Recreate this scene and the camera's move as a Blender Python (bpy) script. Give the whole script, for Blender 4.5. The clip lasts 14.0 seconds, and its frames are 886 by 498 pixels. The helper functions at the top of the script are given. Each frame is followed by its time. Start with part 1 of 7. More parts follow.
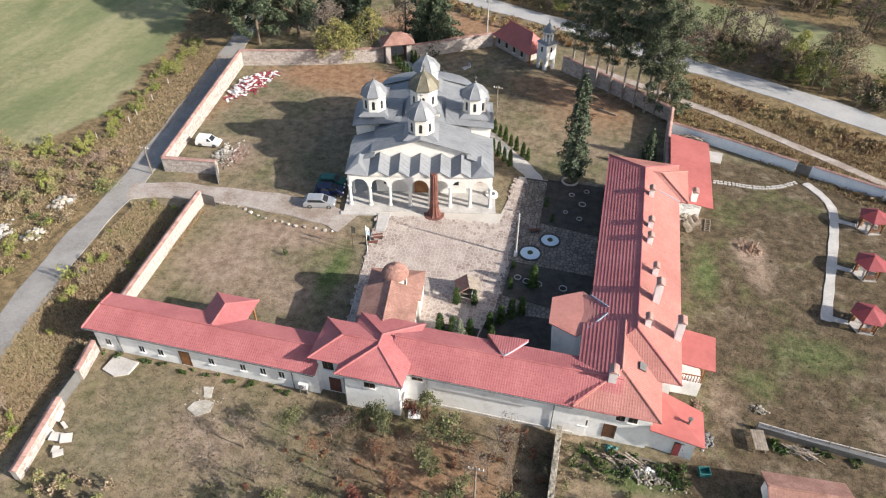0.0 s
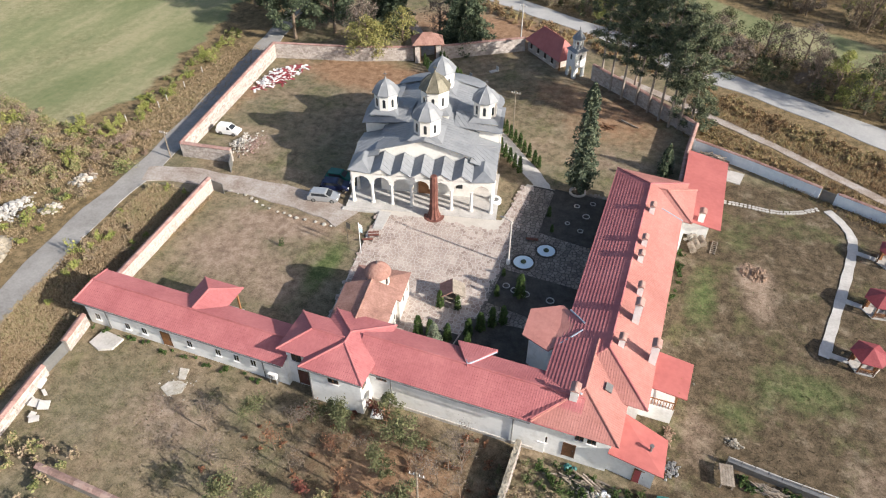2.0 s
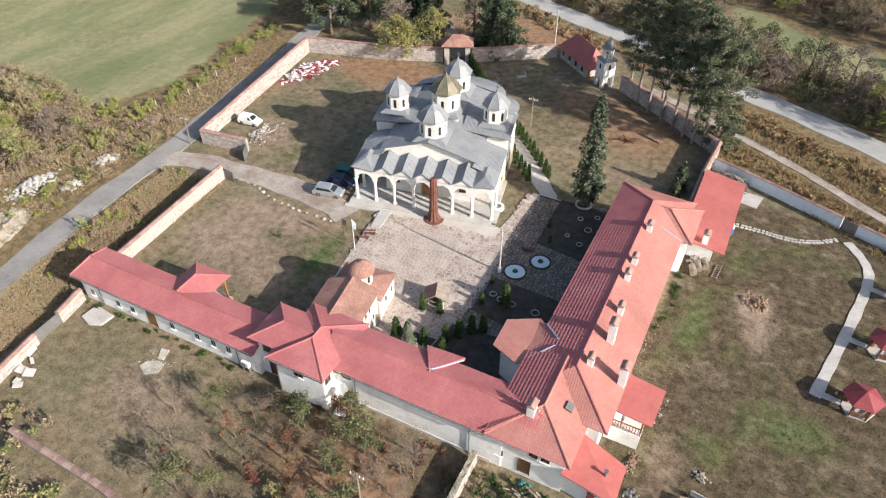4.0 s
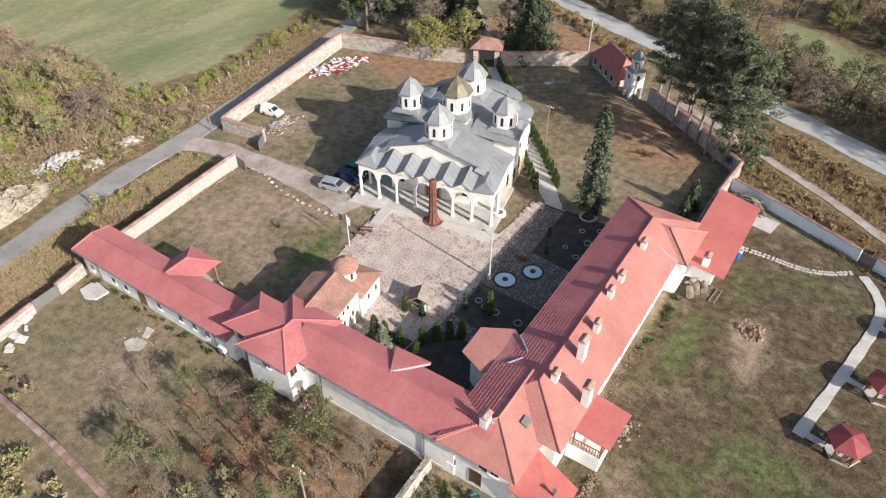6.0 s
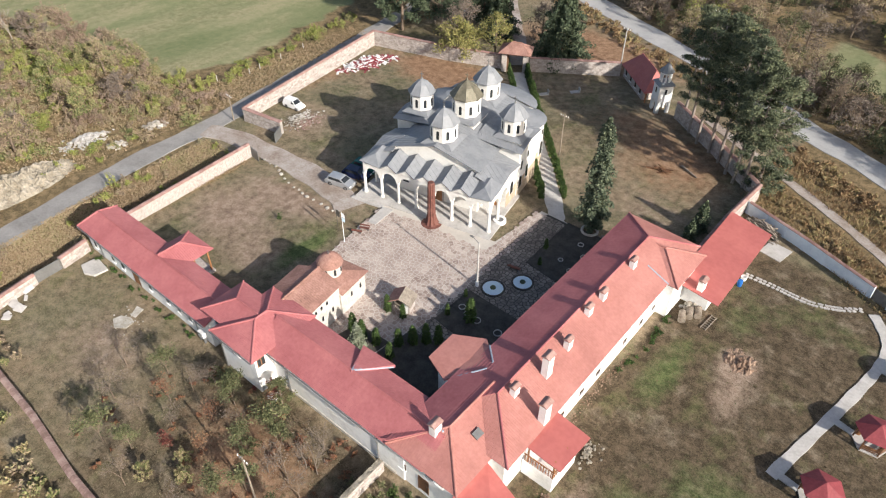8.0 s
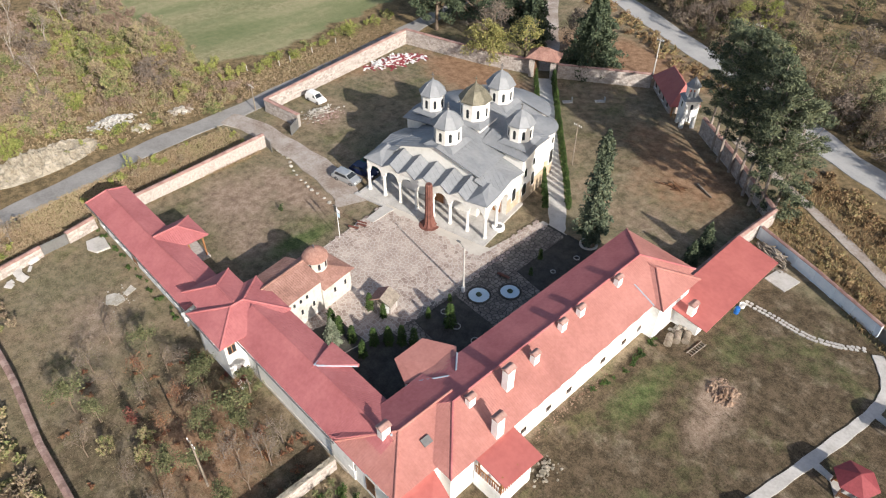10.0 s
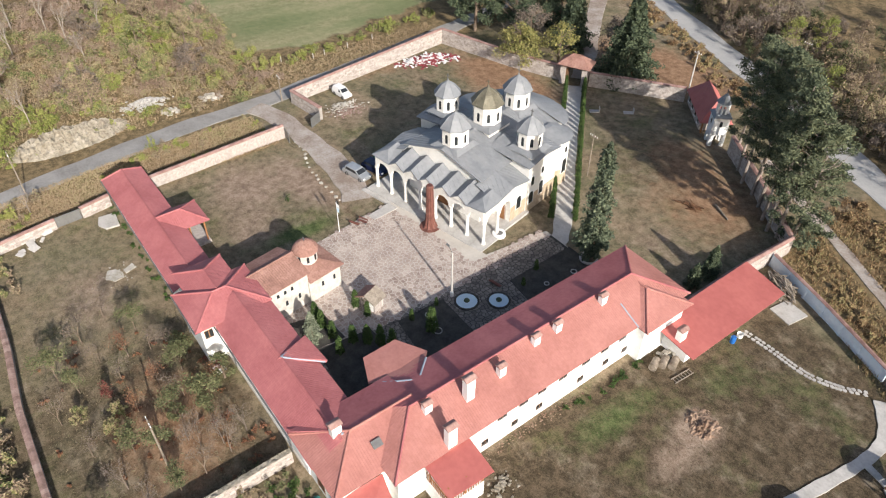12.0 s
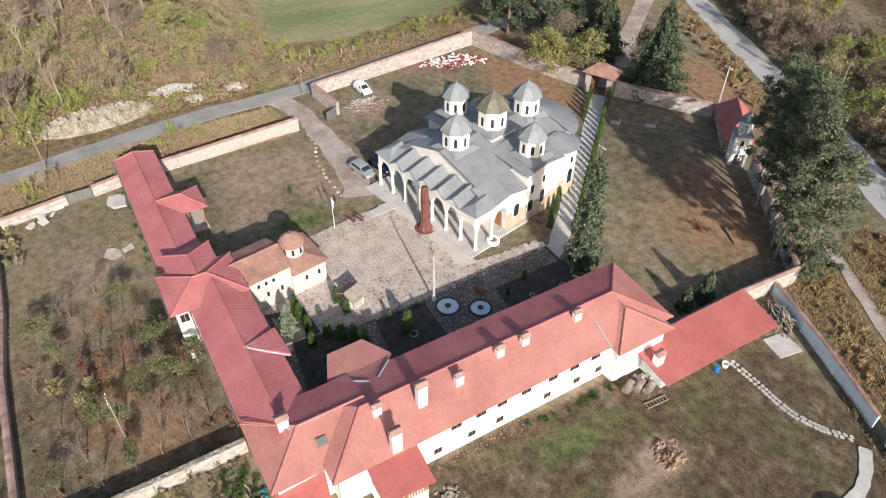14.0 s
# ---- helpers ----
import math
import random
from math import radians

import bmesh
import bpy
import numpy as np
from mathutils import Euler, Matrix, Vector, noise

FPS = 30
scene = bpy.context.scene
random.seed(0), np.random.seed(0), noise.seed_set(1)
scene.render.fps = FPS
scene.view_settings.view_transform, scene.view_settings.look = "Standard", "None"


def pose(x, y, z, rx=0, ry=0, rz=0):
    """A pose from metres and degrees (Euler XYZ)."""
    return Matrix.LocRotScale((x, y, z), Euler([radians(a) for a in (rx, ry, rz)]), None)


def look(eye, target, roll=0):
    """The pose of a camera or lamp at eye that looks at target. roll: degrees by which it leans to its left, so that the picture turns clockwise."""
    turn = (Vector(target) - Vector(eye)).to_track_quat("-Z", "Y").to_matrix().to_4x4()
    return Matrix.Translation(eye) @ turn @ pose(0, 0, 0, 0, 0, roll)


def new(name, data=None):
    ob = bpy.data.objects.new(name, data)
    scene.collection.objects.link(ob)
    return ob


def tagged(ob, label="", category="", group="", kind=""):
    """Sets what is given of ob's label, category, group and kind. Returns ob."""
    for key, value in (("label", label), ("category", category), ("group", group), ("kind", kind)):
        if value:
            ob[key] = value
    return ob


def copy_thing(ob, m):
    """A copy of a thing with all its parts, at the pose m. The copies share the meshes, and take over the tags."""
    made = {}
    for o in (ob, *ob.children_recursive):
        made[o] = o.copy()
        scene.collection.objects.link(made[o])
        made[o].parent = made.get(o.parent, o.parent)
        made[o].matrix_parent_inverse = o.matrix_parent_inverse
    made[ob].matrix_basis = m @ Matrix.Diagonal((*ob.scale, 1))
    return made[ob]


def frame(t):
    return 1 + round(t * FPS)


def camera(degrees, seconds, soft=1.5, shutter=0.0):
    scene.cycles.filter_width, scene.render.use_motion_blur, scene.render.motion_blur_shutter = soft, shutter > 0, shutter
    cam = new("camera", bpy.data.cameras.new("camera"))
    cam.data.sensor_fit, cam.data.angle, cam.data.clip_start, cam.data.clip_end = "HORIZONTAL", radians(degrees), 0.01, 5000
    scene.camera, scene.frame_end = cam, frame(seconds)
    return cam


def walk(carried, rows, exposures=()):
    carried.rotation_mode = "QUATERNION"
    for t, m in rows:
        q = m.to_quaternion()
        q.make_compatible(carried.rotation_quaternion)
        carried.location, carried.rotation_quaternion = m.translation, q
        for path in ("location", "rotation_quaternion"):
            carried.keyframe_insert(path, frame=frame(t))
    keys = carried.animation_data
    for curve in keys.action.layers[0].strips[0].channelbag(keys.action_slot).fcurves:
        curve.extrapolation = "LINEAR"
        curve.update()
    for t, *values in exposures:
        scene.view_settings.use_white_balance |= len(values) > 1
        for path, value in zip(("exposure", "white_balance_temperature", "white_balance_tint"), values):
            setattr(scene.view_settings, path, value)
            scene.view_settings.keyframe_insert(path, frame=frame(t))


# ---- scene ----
cam = camera(65.2, 14.0, soft=1.15)
METRES, EYE, TILT, LEAN, TURN = 56.87, 56.5, 0.0, 0.0, 13.7
ROWS = [
    (0.0, 0.0, 0.0, 0.0, 0.22, -41.15, -0.25),
    (0.5, 0.0361, 0.0027, -0.0003, 1.82, -41.16, -0.24),
    (1.0, 0.0722, 0.0065, -0.0003, 3.51, -41.15, -0.22),
    (1.5, 0.1081, 0.0113, -0.0003, 5.13, -41.16, -0.21),
    (2.0, 0.1441, 0.0171, -0.0003, 6.78, -41.13, -0.19),
    (2.5, 0.1794, 0.0241, -0.0003, 8.45, -41.12, -0.17),
    (3.0, 0.2145, 0.0323, -0.0005, 10.06, -41.1, -0.16),
    (5.5, 0.3852, 0.0871, -0.0045, 18.24, -40.99, -0.15),
    (6.0, 0.4179, 0.1011, -0.0049, 19.84, -40.99, -0.15),
    (6.5, 0.4505, 0.1162, -0.0052, 21.44, -40.99, -0.16),
    (7.0, 0.4827, 0.132, -0.006, 23.05, -40.95, -0.17),
    (7.5, 0.5141, 0.1492, -0.0062, 24.71, -40.94, -0.17),
    (8.0, 0.5451, 0.167, -0.0069, 26.36, -40.91, -0.18),
    (10.5, 0.6893, 0.2695, -0.0098, 34.39, -40.92, -0.27),
    (11.0, 0.7161, 0.2927, -0.011, 36.03, -40.92, -0.28),
    (11.5, 0.7401, 0.3152, -0.0117, 37.7, -40.94, -0.3),
    (12.0, 0.7656, 0.3404, -0.0122, 39.5, -40.96, -0.32),
    (12.5, 0.7905, 0.3663, -0.013, 41.22, -40.97, -0.32),
    (13.0, 0.8143, 0.3927, -0.0129, 42.94, -41.01, -0.37),
    (13.5, 0.8381, 0.4196, -0.0131, 44.37, -41.03, -0.4),
    (14.0, 0.861, 0.4471, -0.0133, 45.84, -41.03, -0.4),
]
walk(cam, [(t, pose(0, 0, EYE, TILT, LEAN, TURN) @ pose(METRES * x, METRES * y, METRES * z, 90 + pitch, roll, yaw)) for t, x, y, z, yaw, pitch, roll in ROWS], [(0.0, 0.78), (7.0, 0.62), (14.0, 0.5)])


# ---- light ----
SUN_TO = Vector((0.888, -0.140, 0.438)).normalized()
world = bpy.data.worlds.new("sky_world")
scene.world = world
world.use_nodes = True
wn = world.node_tree.nodes
wl = world.node_tree.links
sky = wn.new("ShaderNodeTexSky")
sky.sky_type = "NISHITA"
sky.sun_disc = False
sky.sun_elevation = math.asin(SUN_TO.z)
sky.sun_rotation = math.atan2(SUN_TO.x, SUN_TO.y)
sky.dust_density = 2.5
wl.new(sky.outputs[0], wn["Background"].inputs[0])
wn["Background"].inputs[1].default_value = 0.105
sun_data = bpy.data.lights.new("sun", "SUN")
sun_data.energy = 4.7
sun_data.angle = radians(0.55)
sun_data.color = (1.0, 0.94, 0.85)
sun = new("sun", sun_data)
sun.matrix_world = look((0, 0, 90), Vector((0, 0, 90)) - SUN_TO)


# ---- materials ----
def mat(name, cols, scale=0.6, fine=6.0, rough=0.85, bump=0.3, metal=0.0, island=0.0, contrast=1.0, bump_dist=0.05, spec=0.3):
    """Two to four colours mixed by coarse noise, broken up by fine noise, with relief; island varies each loose piece."""
    m = bpy.data.materials.new(name)
    m.use_nodes = True
    n, l = m.node_tree.nodes, m.node_tree.links
    b = n["Principled BSDF"]
    b.inputs["Roughness"].default_value = rough
    b.inputs["Metallic"].default_value = metal
    b.inputs["Specular IOR Level"].default_value = spec
    geo = n.new("ShaderNodeNewGeometry")
    big = n.new("ShaderNodeTexNoise")
    big.inputs["Scale"].default_value = scale
    big.inputs["Detail"].default_value = 6
    big.inputs["Roughness"].default_value = 0.65
    small = n.new("ShaderNodeTexNoise")
    small.inputs["Scale"].default_value = fine
    small.inputs["Detail"].default_value = 4
    for t in (big, small):
        l.new(geo.outputs["Position"], t.inputs["Vector"])
    ramp = n.new("ShaderNodeValToRGB")
    half = 0.22 / contrast
    k = len(cols)
    for i, c in enumerate(cols):
        p = 0.5 - half + 2 * half * i / max(1, k - 1)
        e = ramp.color_ramp.elements[i] if i < 2 else ramp.color_ramp.elements.new(p)
        e.position = p
        e.color = (*c, 1)
    if k == 1:
        ramp.color_ramp.elements[1].color = (*cols[0], 1)
    mixf = n.new("ShaderNodeMath")
    mixf.operation = "MULTIPLY_ADD"
    mixf.inputs[1].default_value = 0.45
    sub = n.new("ShaderNodeMath")
    sub.operation = "MULTIPLY_ADD"
    sub.inputs[1].default_value = 1.0
    sub.inputs[2].default_value = -0.225
    l.new(small.outputs["Fac"], mixf.inputs[0])
    l.new(big.outputs["Fac"], mixf.inputs[2])
    l.new(mixf.outputs[0], sub.inputs[0])
    last = sub.outputs[0]
    if island:
        rnd = n.new("ShaderNodeMath")
        rnd.operation = "MULTIPLY_ADD"
        rnd.inputs[1].default_value = island
        l.new(geo.outputs["Random Per Island"], rnd.inputs[0])
        l.new(last, rnd.inputs[2])
        off = n.new("ShaderNodeMath")
        off.operation = "SUBTRACT"
        off.inputs[1].default_value = island / 2
        l.new(rnd.outputs[0], off.inputs[0])
        last = off.outputs[0]
    l.new(last, ramp.inputs[0])
    l.new(ramp.outputs[0], b.inputs["Base Color"])
    if bump:
        bp = n.new("ShaderNodeBump")
        bp.inputs["Strength"].default_value = bump
        bp.inputs["Distance"].default_value = bump_dist
        l.new(small.outputs["Fac"], bp.inputs["Height"])
        l.new(bp.outputs[0], b.inputs["Normal"])
    return m


def courses(m, rise, strength=0.55):
    """Overlapping tile courses as relief, one for each rise in height."""
    n, l = m.node_tree.nodes, m.node_tree.links
    geo, sep = n.new("ShaderNodeNewGeometry"), n.new("ShaderNodeSeparateXYZ")
    step, frac, bp = n.new("ShaderNodeMath"), n.new("ShaderNodeMath"), n.new("ShaderNodeBump")
    step.operation, frac.operation = "DIVIDE", "FRACT"
    step.inputs[1].default_value = rise
    l.new(geo.outputs["Position"], sep.inputs[0])
    l.new(sep.outputs["Z"], step.inputs[0])
    l.new(step.outputs[0], frac.inputs[0])
    l.new(frac.outputs[0], bp.inputs["Height"])
    bp.invert = True
    bp.inputs["Strength"].default_value = strength
    bp.inputs["Distance"].default_value = 0.05
    old = n["Principled BSDF"].inputs["Normal"]
    if old.links:
        l.new(old.links[0].from_socket, bp.inputs["Normal"])
    l.new(bp.outputs[0], old)
    return m


RED = mat("red_roof_tile", [(0.325, 0.104, 0.108), (0.395, 0.136, 0.140), (0.465, 0.174, 0.174)], 0.25, 3.0, 0.6, 0.15)
SALMON = mat("salmon_roof_tile", [(0.335, 0.142, 0.122), (0.408, 0.180, 0.155), (0.475, 0.222, 0.192)], 0.25, 3.0, 0.6, 0.15)
REDSHEET = mat("red_sheet_roof", [(0.36, 0.107, 0.098), (0.42, 0.130, 0.118), (0.47, 0.155, 0.138)], 0.3, 2.0, 0.5, 0.05)
CLAY = mat("weathered_clay_tile", [(0.21, 0.115, 0.092), (0.31, 0.17, 0.138), (0.41, 0.245, 0.20)], 0.7, 5.0, 0.85, 0.4, island=0.2)
for tiled, rise in ((RED, 0.13), (SALMON, 0.13), (CLAY, 0.13)):
    courses(tiled, rise)
LIME = mat("limewashed_wall", [(0.70, 0.695, 0.68), (0.85, 0.85, 0.84), (0.90, 0.90, 0.895)], 0.5, 3.0, 0.9, 0.15)
CREAM = mat("cream_plaster", [(0.64, 0.615, 0.57), (0.745, 0.725, 0.685), (0.79, 0.77, 0.735)], 0.4, 3.0, 0.9, 0.1)
OLDWALL = mat("old_limewashed_stone", [(0.38, 0.35, 0.315), (0.53, 0.50, 0.46), (0.62, 0.59, 0.55)], 0.7, 3.0, 0.95, 0.4)
FLASH = mat("pale_blue_flashing", [(0.26, 0.31, 0.38), (0.34, 0.39, 0.46)], 1.0, 4.0, 0.5, 0.0)
LEAD = mat("grey_sheet_metal", [(0.195, 0.205, 0.222), (0.235, 0.245, 0.262), (0.275, 0.285, 0.302)], 0.4, 2.0, 0.55, 0.06, metal=0.1)
GOLD = mat("gilded_sheet", [(0.11, 0.10, 0.072), (0.155, 0.142, 0.105), (0.21, 0.19, 0.145)], 1.5, 5.0, 0.5, 0.1, metal=0.2)
GLASS = mat("dark_window_glass", [(0.02, 0.022, 0.026), (0.035, 0.04, 0.045)], 2.0, 5.0, 0.12, 0.0, spec=0.6)
DARKWOOD = mat("dark_brown_wood", [(0.07, 0.035, 0.02), (0.13, 0.065, 0.035), (0.18, 0.10, 0.055)], 1.2, 9.0, 0.7, 0.3)
OAK = mat("orange_brown_wood", [(0.20, 0.09, 0.04), (0.30, 0.14, 0.06), (0.38, 0.19, 0.09)], 1.2, 9.0, 0.6, 0.2)
GREYWOOD = mat("weathered_grey_wood", [(0.16, 0.13, 0.10), (0.26, 0.22, 0.18), (0.36, 0.31, 0.26)], 1.5, 8.0, 0.9, 0.3, island=0.3)
STONE = mat("pinkish_wall_stone", [(0.28, 0.24, 0.22), (0.41, 0.362, 0.335), (0.55, 0.50, 0.47)], 3.0, 7.0, 0.9, 0.5, island=0.34, contrast=0.8)
MORTAR = mat("grey_mortar", [(0.27, 0.245, 0.225), (0.37, 0.34, 0.315)], 1.0, 6.0, 0.95, 0.4)
COPING = mat("red_coping_tile", [(0.25, 0.145, 0.125), (0.33, 0.20, 0.175), (0.42, 0.28, 0.25)], 0.8, 5.0, 0.85, 0.3, island=0.25)
CONCRETE = mat("pale_concrete", [(0.36, 0.34, 0.32), (0.46, 0.44, 0.42), (0.54, 0.52, 0.50)], 0.6, 4.0, 0.9, 0.2)
ASPHALT = mat("worn_grey_asphalt", [(0.205, 0.195, 0.185), (0.275, 0.262, 0.25), (0.34, 0.325, 0.31)], 0.35, 4.0, 0.9, 0.25)
GRAVEL = mat("packed_gravel", [(0.25, 0.195, 0.16), (0.34, 0.29, 0.255), (0.42, 0.375, 0.345)], 0.28, 4.0, 0.95, 0.4, contrast=1.5)
PAVER = mat("crazy_paving_stone", [(0.27, 0.205, 0.178), (0.385, 0.312, 0.278), (0.50, 0.425, 0.382)], 0.5, 5.0, 0.85, 0.35, island=0.34)
JOINT = mat("pale_paving_mortar", [(0.46, 0.42, 0.375), (0.58, 0.54, 0.49)], 0.5, 6.0, 0.95, 0.3)
BLUEWALL = mat("pale_blue_render", [(0.56, 0.64, 0.74), (0.66, 0.74, 0.83), (0.72, 0.78, 0.86)], 0.6, 3.0, 0.9, 0.1)
WHITE = mat("white_paint", [(0.70, 0.70, 0.70), (0.80, 0.80, 0.80)], 1.0, 5.0, 0.7, 0.05)
STEEL = mat("grey_painted_metal", [(0.16, 0.16, 0.16), (0.24, 0.24, 0.24)], 1.0, 6.0, 0.5, 0.1, metal=0.4)
RUST = mat("oxide_red_metal", [(0.10, 0.04, 0.032), (0.155, 0.064, 0.05), (0.21, 0.095, 0.075)], 1.0, 5.0, 0.55, 0.2)
CARWHITE = mat("white_car_paint", [(0.75, 0.75, 0.75), (0.82, 0.82, 0.82)], 1.0, 3.0, 0.25, 0.0, spec=0.5)
CARSILVER = mat("silver_car_paint", [(0.42, 0.44, 0.46), (0.5, 0.52, 0.54)], 1.0, 3.0, 0.25, 0.0, metal=0.5)
CARGREEN = mat("dark_green_car_paint", [(0.01, 0.09, 0.07), (0.015, 0.12, 0.09)], 1.0, 3.0, 0.25, 0.0, spec=0.5)
CARBLUE = mat("dark_blue_car_paint", [(0.012, 0.018, 0.05), (0.018, 0.025, 0.07)], 1.0, 3.0, 0.25, 0.0, spec=0.5)
TYRE = mat("black_rubber", [(0.015, 0.015, 0.015), (0.03, 0.03, 0.03)], 1.0, 5.0, 0.8, 0.1)
PALEBARK = mat("pale_grey_bark", [(0.20, 0.17, 0.14), (0.30, 0.26, 0.22), (0.40, 0.355, 0.31)], 1.0, 6.0, 0.95, 0.4)
PALEROAD = mat("pale_grey_road", [(0.32, 0.315, 0.315), (0.385, 0.38, 0.375), (0.44, 0.43, 0.42)], 0.25, 3.0, 0.9, 0.2)
PATHSTONE = mat("pale_path_slab", [(0.40, 0.375, 0.35), (0.50, 0.475, 0.45), (0.58, 0.555, 0.53)], 0.7, 4.0, 0.9, 0.3, island=0.3)
TANSTONE = mat("tan_stone_cladding", [(0.36, 0.27, 0.19), (0.47, 0.37, 0.27), (0.55, 0.46, 0.36)], 1.2, 4.0, 0.9, 0.3)
OLDBRICK = mat("faded_pink_brick", [(0.20, 0.13, 0.11), (0.29, 0.19, 0.165), (0.38, 0.275, 0.24)], 1.0, 5.0, 0.9, 0.4, island=0.35)
BANKLEAF = mat("orange_brown_weeds", [(0.17, 0.105, 0.058), (0.27, 0.175, 0.095), (0.36, 0.255, 0.145), (0.30, 0.26, 0.125)], 0.12, 1.2, 0.9, 0.0, island=0.4, contrast=1.3)
TEAL = mat("teal_plastic", [(0.03, 0.13, 0.13), (0.05, 0.19, 0.18)], 1.0, 4.0, 0.45, 0.0)
BARK = mat("grey_brown_bark", [(0.10, 0.075, 0.055), (0.18, 0.135, 0.10), (0.25, 0.19, 0.15)], 1.0, 6.0, 0.95, 0.5)
PINEBARK = mat("pine_bark", [(0.18, 0.15, 0.13), (0.28, 0.235, 0.205), (0.37, 0.32, 0.285)], 0.8, 5.0, 0.95, 0.5)
PINE = mat("pine_needles", [(0.05, 0.066, 0.042), (0.10, 0.12, 0.07), (0.19, 0.208, 0.12)], 0.22, 2.0, 0.8, 0.0, island=0.35, contrast=1.3)
SPRUCE = mat("spruce_needles", [(0.034, 0.050, 0.032), (0.068, 0.090, 0.052), (0.115, 0.140, 0.080)], 0.5, 3.0, 0.8, 0.0, island=0.35)
THUJA = mat("thuja_green", [(0.025, 0.05, 0.015), (0.05, 0.085, 0.022), (0.085, 0.13, 0.035)], 0.8, 4.0, 0.8, 0.0, island=0.3)
YELLOWLEAF = mat("yellow_green_leaves", [(0.13, 0.135, 0.045), (0.215, 0.205, 0.068), (0.30, 0.265, 0.10)], 0.5, 3.0, 0.8, 0.0, island=0.4)
SCRUBLEAF = mat("scrub_leaves", [(0.105, 0.125, 0.048), (0.19, 0.205, 0.080), (0.285, 0.275, 0.125), (0.33, 0.26, 0.15)], 0.10, 1.0, 0.85, 0.0, island=0.4, contrast=1.3)
LIMELEAF = mat("yellow_green_scrub_leaves", [(0.13, 0.155, 0.040), (0.225, 0.245, 0.068), (0.33, 0.315, 0.11)], 0.16, 1.4, 0.85, 0.0, island=0.35)
DARKLEAF = mat("dark_hedge_leaves", [(0.045, 0.056, 0.028), (0.085, 0.098, 0.045), (0.15, 0.15, 0.075)], 0.14, 1.4, 0.85, 0.0, island=0.4)
RUSTTWIG = mat("reddish_bare_twigs", [(0.18, 0.125, 0.092), (0.27, 0.195, 0.148), (0.35, 0.27, 0.21)], 0.14, 1.4, 0.9, 0.0, island=0.35)
BROWNLEAF = mat("brown_dry_twigs", [(0.15, 0.112, 0.08), (0.25, 0.185, 0.13), (0.34, 0.265, 0.185), (0.26, 0.235, 0.125)], 0.09, 1.0, 0.9, 0.0, island=0.4, contrast=1.3)
TWIG = mat("grey_bare_twigs", [(0.14, 0.11, 0.09), (0.22, 0.18, 0.15)], 0.5, 3.0, 0.9, 0.0, island=0.3)
PLOTLEAF = mat("dull_sapling_leaves", [(0.068, 0.078, 0.036), (0.115, 0.125, 0.058), (0.18, 0.18, 0.09)], 0.3, 2.0, 0.85, 0.0, island=0.4)
RUSSET = mat("russet_leaves", [(0.13, 0.06, 0.04), (0.22, 0.105, 0.06), (0.29, 0.16, 0.085)], 0.3, 2.0, 0.85, 0.0, island=0.4)
REDLEAF = mat("dark_red_creeper", [(0.075, 0.022, 0.02), (0.14, 0.042, 0.034), (0.16, 0.08, 0.055)], 0.8, 3.0, 0.85, 0.0, island=0.4)
RUBBLE = mat("pale_rubble", [(0.27, 0.24, 0.20), (0.40, 0.37, 0.32), (0.54, 0.51, 0.47)], 0.8, 4.0, 0.95, 0.4, island=0.4)
# Cobble is darker than the paving, deepened further for the wing's shadow.
DARKPAVER = mat("dark_cobble_with_shade", [(0.12, 0.105, 0.095), (0.19, 0.168, 0.15), (0.27, 0.24, 0.215)], 0.6, 5.0, 0.9, 0.4, island=0.35)
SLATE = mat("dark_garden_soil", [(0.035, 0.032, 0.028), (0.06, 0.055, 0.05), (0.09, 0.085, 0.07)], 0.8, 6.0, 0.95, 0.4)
PALEBLUE = mat("pale_blue_gravel", [(0.52, 0.66, 0.76), (0.62, 0.74, 0.82)], 1.2, 8.0, 0.9, 0.3)
REDTARP = mat("dark_red_sheet", [(0.20, 0.04, 0.048), (0.28, 0.062, 0.07)], 1.0, 4.0, 0.6, 0.1)
PALESPOIL = mat("pale_beige_spoil", [(0.19, 0.162, 0.122), (0.30, 0.265, 0.21), (0.41, 0.37, 0.31)], 0.9, 2.5, 0.95, 1.0, bump_dist=0.35)
WHITEROCK = mat("white_broken_rubble", [(0.32, 0.30, 0.275), (0.47, 0.45, 0.425), (0.60, 0.585, 0.565)], 1.4, 3.5, 0.95, 1.0, bump_dist=0.3)
SPOIL = mat("beige_rock_spoil", [(0.17, 0.148, 0.112), (0.28, 0.252, 0.205), (0.40, 0.37, 0.315)], 0.9, 2.5, 0.95, 1.0, bump_dist=0.35)
SOIL = mat("reddish_soil", [(0.15, 0.095, 0.065), (0.24, 0.16, 0.115), (0.33, 0.24, 0.18)], 0.8, 5.0, 0.95, 0.4, island=0.3)
BLUEPLASTIC = mat("blue_plastic", [(0.02, 0.12, 0.4), (0.03, 0.16, 0.5)], 1.0, 4.0, 0.4, 0.0)


# ---- mesh helpers ----
def gz(x, y):
    """Height of the ground, which falls gently to the north-west."""
    w = (y - 60) * 0.5 - x * 0.5 - 10
    return -min(1.7, 0.03 * max(0.0, w))


